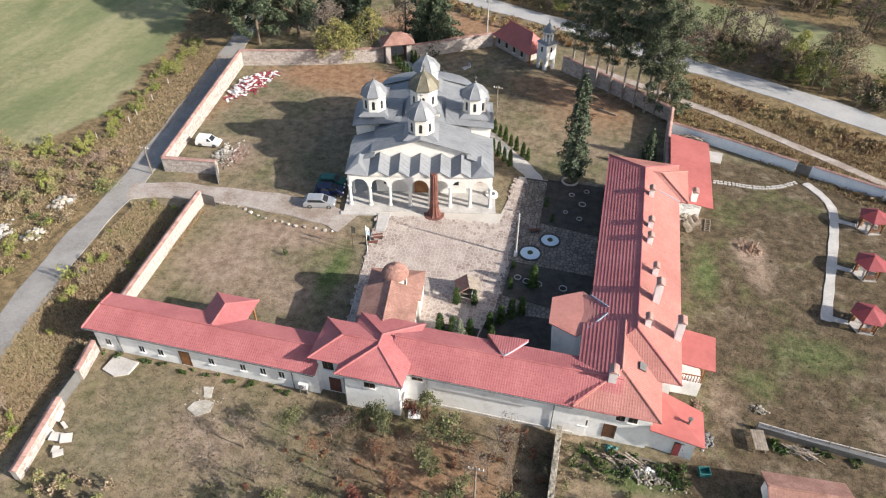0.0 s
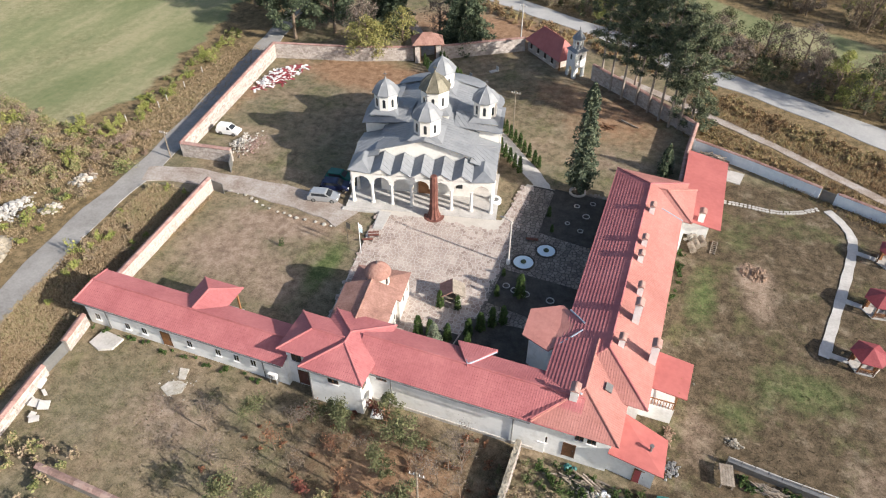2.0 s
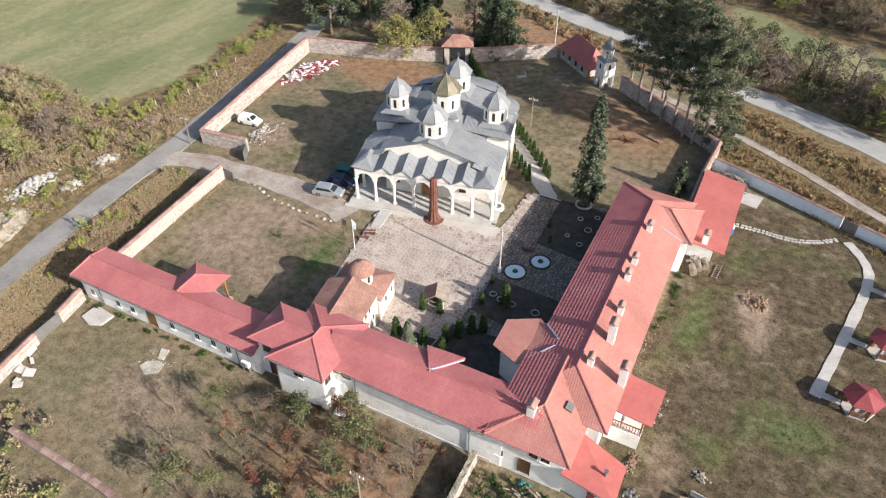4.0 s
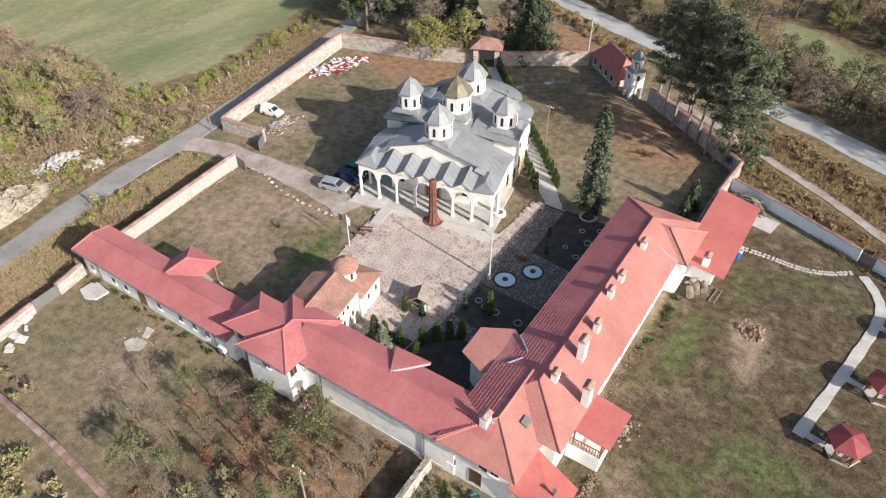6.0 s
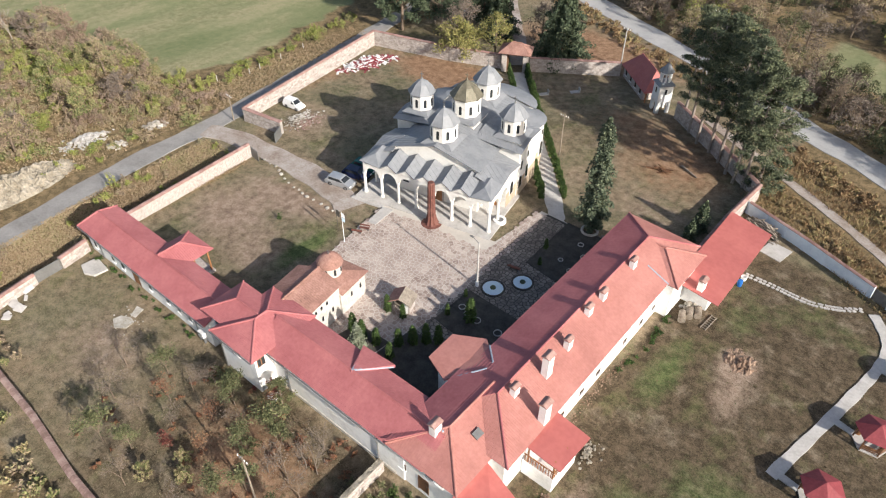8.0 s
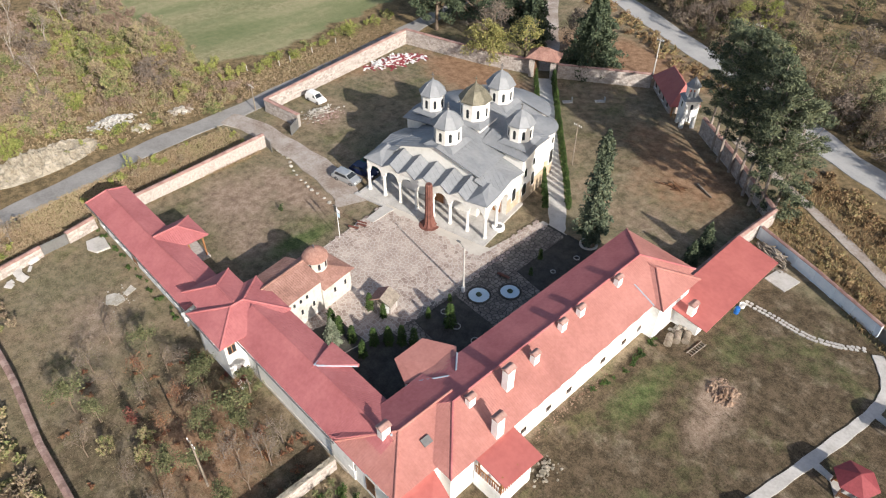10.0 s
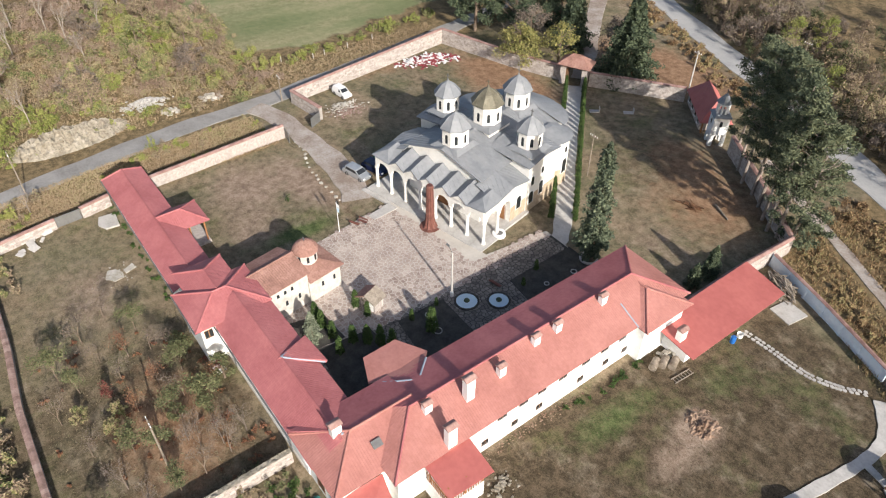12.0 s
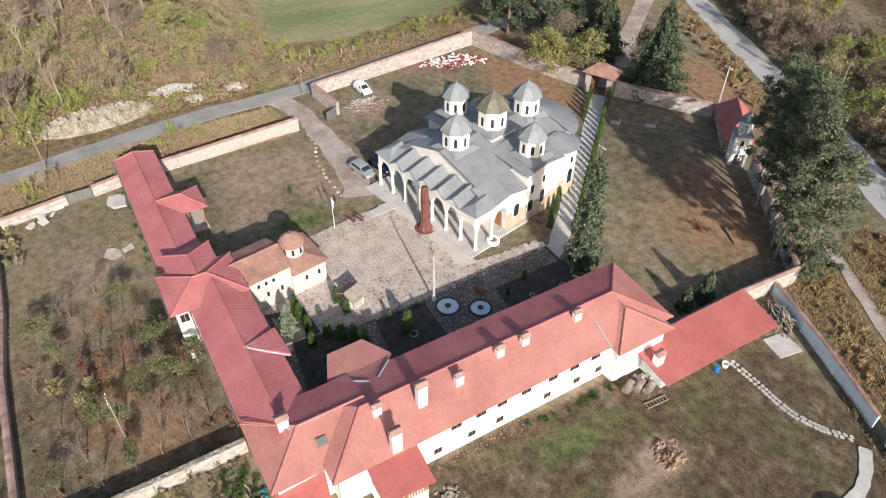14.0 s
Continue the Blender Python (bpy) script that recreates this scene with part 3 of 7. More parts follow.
solid("road", ribbon([(-52, 5), (-55, 20), (-57.5, 32), (-59.5, 44), (-60.9, 55), (-61.3, 66), (-63.0, 78.5), (-65, 91), (-66.9, 104), (-68.5, 113), (-71, 125), (-76, 140), (-84, 160)], 4.0, 0.05), ASPHALT, "narrow worn grey asphalt lane along the wall", "road", kind="structure")
solid("driveway", ribbon([(-60.5, 64.6), (-55, 66.3), (-47, 66.8), (-40, 66.9), (-33, 66.2), (-28.5, 64.8)], [3.4, 4.3], 0.09), GRAVEL, "pale gravel driveway through the gate", "driveway", kind="structure")
solid("road", ribbon([(-95, 178), (-70, 165), (-54.7, 157.4), (-39, 150.2), (-22.4, 142.4), (-4, 134), (9.8, 125.6), (18.5, 121.6), (30.8, 115.3), (44.5, 107.6), (62, 97), (90, 80), (130, 55)], 5.4, 0.06), PALEROAD, "pale asphalt main road behind the trees", "road", kind="structure")
solid("dirt_track", ribbon([(-2, 118), (5, 114), (11.5, 110.2), (16.3, 107.4), (22, 103.9), (26.5, 101), (32, 97.3), (38.4, 93), (50, 84), (70, 70)], 1.6, 0.07), GRAVEL, "pale dirt track outside the boundary wall", "track", kind="structure")
solid("gate_path", ribbon([(-66, 152), (-51.5, 133.5), (-44.5, 125.5), (-39.5, 119.0), (-36.6, 115.2)], 3.4, 0.07), GRAVEL, "pale path leading up to the gatehouse", "path", kind="structure")



# ---- boundary walls ----
def wall_run(name, pts, height_top, thick, label, coping=True, material=None, cope_mat=None):
    ob = None
    mb, cp = Mesh(), Mesh()
    for (x0, y0), (x1, y1) in zip(pts, pts[1:]):
        d = Vector((x1 - x0, y1 - y0, 0))
        L = d.length
        ang = math.degrees(math.atan2(d.y, d.x))
        n = max(1, round(L / 6))
        for i in range(n):
            a, b = i / n, (i + 1) / n
            zt = height_top
            mb.box(L * a, L * b, -thick / 2, thick / 2, -2.2, zt, pose(x0, y0, 0, 0, 0, ang))
        if coping:
            k = max(1, round(L / 0.5))
            for i in range(k):
                m = pose(x0, y0, 0, 0, 0, ang)
                jit = random.uniform(-0.015, 0.015)
                w = thick / 2 + 0.12
                a, b = L * i / k + 0.008, L * (i + 1) / k - 0.008
                lo = [m @ Vector(p) for p in ((a, -w, zt + 0.006), (b, -w, zt + 0.006), (b, w, zt + 0.006), (a, w, zt + 0.006))]
                hi = [m @ Vector(p) for p in ((a, -w, zt + 0.06), (b, -w, zt + 0.06), (b, w, zt + 0.06), (a, w, zt + 0.06))]
                cp.loft(lo, hi)
                top = [m @ Vector(p) for p in ((a, -0.06, zt + 0.2 + jit), (b, -0.06, zt + 0.2 + jit), (b, 0.06, zt + 0.2 + jit), (a, 0.06, zt + 0.2 + jit))]
                cp.loft(hi, top)
    ob = tagged(new(name, mb.data(name, material or MORTAR)), label, "wall", kind="structure")
    if coping:
        tagged(part("coping_tiles", cp, cope_mat or COPING, ob, "red tile coping along the wall top"), kind="stuff")
    return ob


wall_west = wall_run("wall_west", [(-47.6, 43.4), (-49.16, 64.4)], 1.55, 0.5, "pinkish stone boundary wall with red tile coping")
wall_north_west = wall_run("wall_north_west", [(-50.5, 71.6), (-58.3, 70.55), (-63.2, 104.7)], 1.45, 0.5, "pinkish stone boundary wall beside the lane")
wall_north = wall_run("wall_north", [(-63.2, 104.7), (-48.0, 108.6), (-38.6, 112.2)], 1.5, 0.5, "stone boundary wall behind the church garden")
wall_north_east = wall_run("wall_north_east", [(-34.0, 114.4), (-20.7, 123.2)], 1.5, 0.5, "stone boundary wall between gatehouse and chapel")
wall_pines = wall_run("wall_pines", [(-6.5, 115.6), (2.5, 109.2), (11.9, 101.6)], 2.1, 0.45, "stone boundary wall under the pine trees")
wall_garden = wall_run("wall_garden", [(11.9, 101.6), (11.3, 92.6), (11.2, 81.0)], 2.2, 0.45, "stone wall along the red sheet roof")
wall_blue = wall_run("wall_blue", [(12.2, 97.8), (20.4, 94.9), (29.2, 91.3)], 1.7, 0.25, "pale blue rendered boundary wall", True, BLUEWALL)
wall_blue_far = wall_run("wall_blue_far", [(31.2, 90.6), (40, 87.2), (62, 78)], 1.7, 0.25, "pale blue rendered boundary wall past the gate", True, BLUEWALL)
wall_south_west = wall_run("wall_south_west", [(-46.9, 38.0), (-46.1, 34.2)], 1.5, 0.5, "stone boundary wall by the west wing")
wall_south_west_2 = wall_run("wall_south_west_2", [(-45.9, 31.0), (-44.6, 23.0)], 1.3, 0.5, "broken stone boundary wall with rubble")
wall_south = wall_run("wall_south", [(-38, 22.0), (-27.1, 21.7), (-18, 20.9), (1.8, 20.6)], 1.1, 0.4, "low wall with faded brick coping in the rough plot", True, None, OLDBRICK)
wall_yard = wall_run("wall_yard", [(1.7, 39.4), (1.9, 20.6)], 1.6, 0.5, "low stone wall dividing the rough plot", False, SPOIL)


for wall, (xa, ya), (xb, yb) in ((wall_blue, (12.2, 97.8), (20.4, 94.9)), (wall_blue, (20.4, 94.9), (29.2, 91.3)), (wall_blue_far, (31.2, 90.6), (40, 87.2)), (wall_blue_far, (40, 87.2), (62, 78))):
    run = math.hypot(xb - xa, yb - ya)
    turned = math.degrees(math.atan2(yb - ya, xb - xa))
    for i in range(round(run / 2.9) + 1):
        part("pilaster", Mesh().box(-0.17, 0.17, -0.19, 0.19, -0.6, 1.66, pose(xa + (xb - xa) * i * 2.9 / run, ya + (yb - ya) * i * 2.9 / run, 0, 0, 0, turned)), BLUEWALL, wall)


# ---- east wing ----
def building(name, label, x0, x1, y0, y1, z1, z0=-0.5):
    ob = thing(name, label, "building")
    part("masonry", Mesh().box(x0, x1, y0, y1, z0, z1), LIME, ob, "white limewashed walls")
    return ob


def small_chimney(parent, x, y, z0, z1, w=0.5, cap=True):
    z1 += 0.5
    w *= 1.15
    c = part("chimney", Mesh().box(x - w / 2, x + w / 2, y - w * 0.65, y + w * 0.65, z0, z1 - 0.25), LIME, parent, "white plastered chimney")
    for sx in (-1, 1):
        for sy in (-1, 0, 1):
            part("cap_post", Mesh().box(x + sx * w * 0.4 - 0.05, x + sx * w * 0.4 + 0.05, y + sy * w * 0.5 - 0.05, y + sy * w * 0.5 + 0.05, z1 - 0.25, z1 - 0.06), CLAY, c)
    part("cap", Mesh().loft([(x - w * 0.66, y - w * 0.86, z1 - 0.06), (x + w * 0.66, y - w * 0.86, z1 - 0.06), (x + w * 0.66, y + w * 0.86, z1 - 0.06), (x - w * 0.66, y + w * 0.86, z1 - 0.06)], [(x - 0.06, y - w * 0.8, z1 + 0.16), (x + 0.06, y - w * 0.8, z1 + 0.16), (x + 0.06, y + w * 0.8, z1 + 0.16), (x - 0.06, y + w * 0.8, z1 + 0.16)]), COPING, c, "red tile chimney cap")


east_wing = building("east_wing", "long white two-storey wing with a red hipped roof", 3.7, 11.3, 44.6, 80.2, 5.2)
ps, ra, rb = hip_planes(3.0, 12.05, 43.9, 80.9, 5.1, 7.0)
lift_eave = lambda planes, x, z: [[(p[0], p[1], z) if p[0] == x else p for p in q] for q in planes]
ps = lift_eave(ps, 3.0, 5.36)
# West slope is redder than the salmon east side: shade put into colour.
for strip in coursed(ps[0], 13):
    part("tile_course", strip, RED, east_wing)
roof_on(east_wing, [], [(ra, rb), ((3.0, 80.9, 5.36), rb), ((12.05, 80.9, 5.1), rb), ((12.05, 43.9, 5.1), ra)], 0.42)
roof_on(east_wing, ps[1:], [], 0.24, SALMON)
south_block = building("south_block", "white corner block of the wing with a red hipped roof", 3.2, 9.7, 40.0, 47.0, 4.95)
ps2, ra2, rb2 = hip_planes(2.5, 10.3, 39.35, 49.5, 4.95, 6.7, hip1=False, run=3.9)
ps2 = lift_eave(ps2[:1], 2.5, 5.3) + ps2[1:]
# Darker red again stands for shade on this west plane; the rest is salmon.
for strip in coursed(ps2[0], 11):
    part("tile_course", strip, RED, south_block)
roof_on(south_block, ps2[1:], [(ra2, rb2), ((2.5, 39.35, 4.95), ra2), ((10.3, 39.35, 4.95), ra2)], 0.24, SALMON)
pavilion = building("north_east_bay", "white projecting bay with a small red hipped roof", 10.5, 12.6, 73.4, 79.5, 5.0)
ps3, ra3, rb3 = hip_planes(6.5, 13.2, 72.9, 80.0, 4.95, 6.5, "x", False, True)
roof_on(pavilion, ps3, [(ra3, rb3), ((13.2, 72.9, 4.95), rb3), ((13.2, 80.0, 4.95), rb3)], 0.24, SALMON)
west_bay = thing("west_bay", "white many-sided bay of the wing roofed in red tiles", "building")
part("masonry", Mesh().prism([(-0.3, 49.6), (2.0, 48.6), (4.0, 48.6), (4.0, 53.9), (1.7, 53.9), (-0.6, 52.7)], -0.5, 4.8), LIME, west_bay, "white limewashed walls")
bay_eave = [(-1.0, 52.6, 5.02), (-0.9, 48.9, 5.02), (2.0, 47.7, 5.02), (4.7, 50.7, 5.94), (4.7, 51.6, 5.94), (2.0, 54.3, 5.02)]
bay_top = (2.4, 51.15, 5.26)
roof_on(west_bay, [[p, q, bay_top] for p, q in zip(bay_eave, bay_eave[1:] + bay_eave[:1])], [], 0, SALMON)
for x, y, z, h in ((8.4, 71.2, 6.0, 7.25), (8.4, 65.0, 6.0, 7.25), (8.4, 62.2, 6.0, 7.25), (9.1, 57.4, 5.7, 7.1), (8.5, 49.6, 6.1, 7.2)):
    small_chimney(east_wing, x, y, z, h)
small_chimney(east_wing, 9.3, 53.5, 5.6, 8.4, 0.6)
small_chimney(east_wing, 11.6, 49.8, 4.8, 7.3, 0.6)
small_chimney(south_block, 5.6, 42.3, 5.4, 7.1, 0.6)
for y in (55.9, 58.5, 60.8, 63.5, 66.6, 69.2, 71.8):
    window(east_wing, 11.3, y, 3.3, 1.1, 1.3, "e")
for y in (54.0, 57.6, 60.7, 66.2, 69.8, 72.6):
    window(east_wing, 11.3, y, 0.9, 0.8, 0.7, "e")
for y in np.arange(56, 80, 2.75):
    window(east_wing, 3.7, y, 3.2, 0.9, 1.3, "w")
    window(east_wing, 3.7, y, 0.8, 0.9, 1.2, "w")
# red sheet roof shed at the north end
shed = thing("long_shed", "long low shed under a smooth red sheet roof", "shed")
part("masonry", Mesh().box(11.9, 15.6, 77.2, 91.5, -0.4, 2.3), LIME, shed)
part("roof_sheet", ribbed(Mesh(), [(16.9, 76.2, 2.35), (16.95, 92.0, 2.35), (11.5, 92.6, 2.9), (11.5, 76.3, 2.9)], 0.08, 0), REDSHEET, shed, "smooth red sheet roof")
small_chimney(shed, 14.4, 77.2, 2.3, 3.6, 0.6)
# balcony roof
balcony = thing("timber_balcony", "wooden balcony with a red roof on a white base", "balcony")
part("base", Mesh().box(11.4, 14.6, 47.3, 51.2, -0.4, 2.0), LIME, balcony)
part("roof_sheet", ribbed(Mesh(), [(15.3, 46.9, 4.5), (15.5, 51.4, 4.5), (11.4, 51.6, 4.95), (11.4, 46.9, 4.95)], 0.1, 0), REDSHEET, balcony, "smooth red sheet roof")
for x, y in ((11.9, 47.4), (14.5, 47.4), (14.5, 51.1), (14.5, 49.2)):
    part("post", Mesh().box(x - 0.07, x + 0.07, y - 0.07, y + 0.07, 2.0, 4.6), OAK, balcony)
part("rail", Mesh().box(11.5, 14.6, 47.33, 47.41, 2.9, 3.0).box(14.52, 14.6, 47.4, 51.1, 2.9, 3.0), OAK, balcony)
for i in range(11):
    part("baluster", Mesh().box(11.6 + i * 0.27, 11.66 + i * 0.27, 47.34, 47.4, 2.0, 2.9), OAK, balcony)
for i in range(13):
    part("baluster", Mesh().box(14.53, 14.59, 47.6 + i * 0.27, 47.66 + i * 0.27, 2.0, 2.9), OAK, balcony)
# south-east annex
annex = thing("lean_to_annex", "white lean-to annex with a smooth red sheet roof", "annex")
part("masonry", Mesh().prism([(9.7, 40.3), (13.8, 39.7), (13.8, 42.6), (9.7, 43.0)], -0.4, 2.9), LIME, annex)
part("roof_sheet", ribbed(Mesh(), [(14.45, 39.1, 3.0), (14.4, 43.05, 3.0), (9.9, 44.0, 4.05), (9.55, 39.5, 3.55)], 0.1, 0), REDSHEET, annex, "smooth red sheet roof")
part("flue", Mesh().tube((13.0, 41.2, 3.2), (13.0, 41.2, 4.0), 0.12, 0.12, 8).tube((13.0, 41.2, 4.0), (13.0, 41.2, 4.15), 0.2, 0.2, 8), STEEL, annex)

# ---- south wing, tower house and west wing ----
south_wing = building("south_wing", "white wing with a long red gabled roof", -15.0, 4.0, 39.9, 44.8, 4.85)
ps5, ra5, rb5 = hip_planes(-15.0, 6.6, 39.3, 45.4, 4.85, 6.35, "x", False, False)
roof_on(south_wing, ps5, [(ra5, rb5)], 0.24)
dormer = part("dormer_roof", ribbed(ribbed(Mesh(), [(-6.5, 45.8, 5.2), (-2.5, 46.0, 5.2), (-4.4, 42.2, 6.5)], 0.3, 0.24), [(-6.5, 45.8, 5.2), (-4.4, 42.2, 6.5), (-6.5, 45.8, 4.9)], 0.05, 0), RED, south_wing, "small triangular red dormer roof")
tower = building("tower_house", "white square house with a red pyramid roof", -18.9, -13.4, 37.9, 44.8, 5.2)
ps6, ra6, rb6 = hip_planes(-19.5, -12.85, 37.3, 45.4, 5.3, 6.5, "y", True, True)
roof_on(tower, ps6, [(ra6, rb6)] + [((x, y, 5.3), q) for x in (-19.5, -12.85) for y, q in ((37.3, ra6), (45.4, rb6))], 0.24)
link = building("link_house", "white link house with a red hipped roof", -22.0, -18.5, 39.1, 43.3, 5.2)
ps7, ra7, rb7 = hip_planes(-22.6, -16.5, 38.5, 43.9, 5.3, 6.45, "x", True, False)
roof_on(link, ps7, [(ra7, rb7), ((-22.6, 38.5, 5.3), ra7), ((-22.6, 43.9, 5.3), ra7)], 0.24)
west_wing = building("west_wing", "long low white wing with a red hipped roof", -46.8, -21.9, 38.5, 42.6, 3.5)
ps8, ra8, rb8 = hip_planes(-47.4, -21.9, 37.95, 43.2, 3.5, 4.6, "x", True, False, 0.8)
roof_on(west_wing, ps8, [(ra8, rb8), ((-47.4, 37.95, 3.5), ra8), ((-47.4, 43.2, 3.5), ra8)], 0.24)
porch = thing("entrance_porch", "small porch with orange wood posts and red roof", "porch")
ps9, ra9, rb9 = hip_planes(-36.3, -31.4, 40.6, 46.0, 3.55, 4.75, "y", False, True)
roof_on(porch, ps9, [(ra9, rb9), ((-36.3, 46.0, 3.55), rb9), ((-31.4, 46.0, 3.55), rb9)], 0.24)
for x in (-35.7, -32.0):
    for y in (43.6, 45.4):
        part("post", Mesh().box(x - 0.09, x + 0.09, y - 0.09, y + 0.09, -0.2, 3.5), OAK, porch)
part("base", Mesh().box(-36, -31.7, 42.7, 45.7, -0.3, 0.35), STONE, porch)
for x, z in ((-45.4, 0.8), (-41.5, 0.75), (-39.3, 0.85), (-33.5, 1.1), (-30.0, 1.2), (-27.8, 1.25), (-25.8, 1.3)):
    window(west_wing, x, 38.5, z, 0.62, 0.95, "s", WHITE)
door(west_wing, -36.5, 38.5, 0.1, 1.0, 2.0, "s")
door(link, -20.4, 39.1, 0.1, 1.0, 2.0, "s", RUST)
window(link, -20.9, 39.1, 3.4, 1.1, 1.2, "s")
window(tower, -16.3, 37.9, 3.5, 1.1, 1.1, "s", OAK)
window(tower, -13.4, 38.6, 3.5, 0.9, 1.1, "e", OAK)
window(south_wing, -12.2, 39.9, 3.4, 1.1, 1.2, "s", OAK)
for x, z in ((3.75, 1.6), (6.9, 3.4), (8.0, 3.4)):
    window(south_block, x, 40.0, z, 0.8, 0.85, "s")
for ob, x, y, zt in ((south_wing, -11.2, 39.8, 4.8), (south_wing, 0.9, 39.8, 4.8), (west_wing, -24.6, 38.4, 3.4), (west_wing, -44.0, 38.4, 3.4), (tower, -18.8, 37.8, 5.2)):
    part("drainpipe", Mesh().tube((x, y, -0.1), (x, y, zt), 0.06, 0.06, 8), STEEL, ob, "dark grey drainpipe")
for ob, x0, x1, y, z in ((south_wing, -14.8, 2.5, 39.2, 4.78), (west_wing, -47.4, -22, 37.87, 3.42), (tower, -19.5, -12.9, 37.22, 5.22)):
    part("gutter", Mesh().tube((x0, y, z), (x1, y, z), 0.07, 0.07, 6), STEEL, ob, "grey metal gutter")
part("plinth", Mesh().box(-14.9, 3.0, 39.82, 39.9, -0.3, 0.35), OLDWALL, south_wing, "stained pale plinth")
door(south_block, 6.2, 40.0, 0.5, 1.0, 1.9, "s", DARKWOOD)


# ---- church ----
church = thing("church", "white domed church with grey metal roofs and arcade", "church", pose(-22.75, 81.85, 0, 0, 0, 12))


def octagon(r, z, x=0.0, y=0.0, n=8):
    return [(x + r * math.cos(math.pi / n + 2 * math.pi * i / n), y + r * math.sin(math.pi / n + 2 * math.pi * i / n), z) for i in range(n)]


def seamed(mb, poly, pitch=0.6, thick=0.1):
    return ribbed(mb, poly, thick, pitch, 0.025, 0.05)


def arch_wall(mb, a, b, z0, z1, spring, rad, depth, n=10):
    """A wall panel between plan points a and b with one arched opening, from z0 to z1."""
    a, b = Vector((*a, 0)), Vector((*b, 0))
    d = (b - a)
    L = d.length
    d.normalize()
    s = Vector((-d.y, d.x, 0)) * depth / 2
    mid = L / 2
    rad = min(rad, mid - 0.15)
    for side in (0, 1):
        x0, x1 = (0, mid - rad) if side == 0 else (mid + rad, L)
        q = [a + d * x0 - s, a + d * x1 - s, a + d * x1 + s, a + d * x0 + s]
        mb.loft([p + Vector((0, 0, z0)) for p in q], [p + Vector((0, 0, z1)) for p in q])
    for i in range(n):
        t0, t1 = math.pi * (1 - i / n), math.pi * (1 - (i + 1) / n)
        xa, za = mid + rad * math.cos(t0), spring + rad * math.sin(t0)
        xb, zb = mid + rad * math.cos(t1), spring + rad * math.sin(t1)
        lo = [a + d * xa - s + Vector((0, 0, za)), a + d * xb - s + Vector((0, 0, zb)), a + d * xb + s + Vector((0, 0, zb)), a + d * xa + s + Vector((0, 0, za))]
        hi = [Vector((p.x, p.y, z1)) for p in lo]
        mb.loft(lo, hi)
    return mb


part("platform", Mesh().box(-10.0, 10.0, -13.0, -8.4, -0.8, 0.12).box(-9.6, 9.6, -8.4, -2.5, -0.8, 0.12), CONCRETE, church, "pale stone platform")
part("step", Mesh().box(-10.4, 10.4, -13.6, -13.0, -0.8, -0.02), CONCRETE, church)
body = part("nave_wall", Mesh().box(-6.1, 6.1, -8.6, 8.5, -0.8, 6.75).loft([(-6.1, -8.6, 6.75), (6.1, -8.6, 6.75), (6.1, 8.5, 6.75), (-6.1, 8.5, 6.75)], [(-0.05, -8.6, 8.6), (0.05, -8.6, 8.6), (0.05, 8.5, 8.6), (-0.05, 8.5, 8.6)]), CREAM, church, "cream plastered nave walls")
part("aisle_wall", Mesh().box(-9.0, 9.0, -6.0, -2.6, -0.8, 5.2).box(-9.2, 9.2, -2.8, 3.4, -0.8, 6.9).box(-6.4, 6.4, 3.4, 8.5, -0.8, 7.0), CREAM, church, "cream plastered side walls")
apse_ring = [(6.4 * math.cos(math.pi * i / 12), 8.5 + 4.6 * math.sin(math.pi * i / 12)) for i in range(13)]
part("apse", Mesh().prism(apse_ring, -0.8, 7.0), CREAM, church, "rounded cream apse")
for xa, xb, ya, yb in ((9.2, 9.222, -2.8, 3.4), (-9.222, -9.2, -2.8, 3.4), (9.0, 9.022, -6.0, -2.82)):
    part("stone_cladding", Mesh().box(xa, xb, ya, yb, -0.6, 2.3), TANSTONE, church, "tan stone cladding at the wall foot")
RZ, EZ = 8.75, 6.75
nave_roof = Mesh()
for sx in (-1, 1):
    seamed(nave_roof, [(0, -9.1, RZ), (0, 8.6, RZ), (sx * 6.55, 8.6, EZ), (sx * 6.55, -9.1, EZ)])
part("nave_roof", nave_roof, LEAD, church, "grey standing-seam metal roof")
apse_roof = Mesh()
rim = [(x * 1.06, 8.5 + (y - 8.5) * 1.06, 7.05) for x, y in apse_ring]
k = len(rim)
apse_roof.add(rim + [(x, y, 6.95) for x, y, z in rim] + [(0, 8.4, 8.75), (0, 8.4, 6.95)], [(i, i + 1, 2 * k) for i in range(k - 1)] + [(i + 1, i, k + i, k + i + 1) for i in range(k - 1)] + [(k + i + 1, k + i, 2 * k + 1) for i in range(k - 1)])
part("apse_roof", apse_roof, LEAD, church)
for sx in (-1, 1):
    ring = [(6.0 + 2.9 * math.sin(math.pi * i / 10), 6.1 - 3.0 * math.cos(math.pi * i / 10)) for i in range(11)]
    ring = [(sx * x, y) for x, y in ring]
    if sx < 0:
        ring.reverse()
    part("side_apse", Mesh().prism(ring, -0.8, 6.6), CREAM, church, "rounded cream side apse")
    part("stone_cladding", Mesh().prism([(sx * 6.0 + (x - sx * 6.0) * 1.008, 6.1 + (y - 6.1) * 1.008) for x, y in ring], -0.7, 2.3), TANSTONE, church, "tan stone cladding at the wall foot")
    rim = [(sx * 6.0 + (x - sx * 6.0) * 1.12, 6.1 + (y - 6.1) * 1.1) for x, y in ring]
    part("side_apse_roof", Mesh().loft([(x, y, 6.62) for x, y in rim], [(sx * 5.2 + (x - sx * 5.2) * 0.25, 6.1 + (y - 6.1) * 0.25, 7.6) for x, y in rim]), LEAD, church)
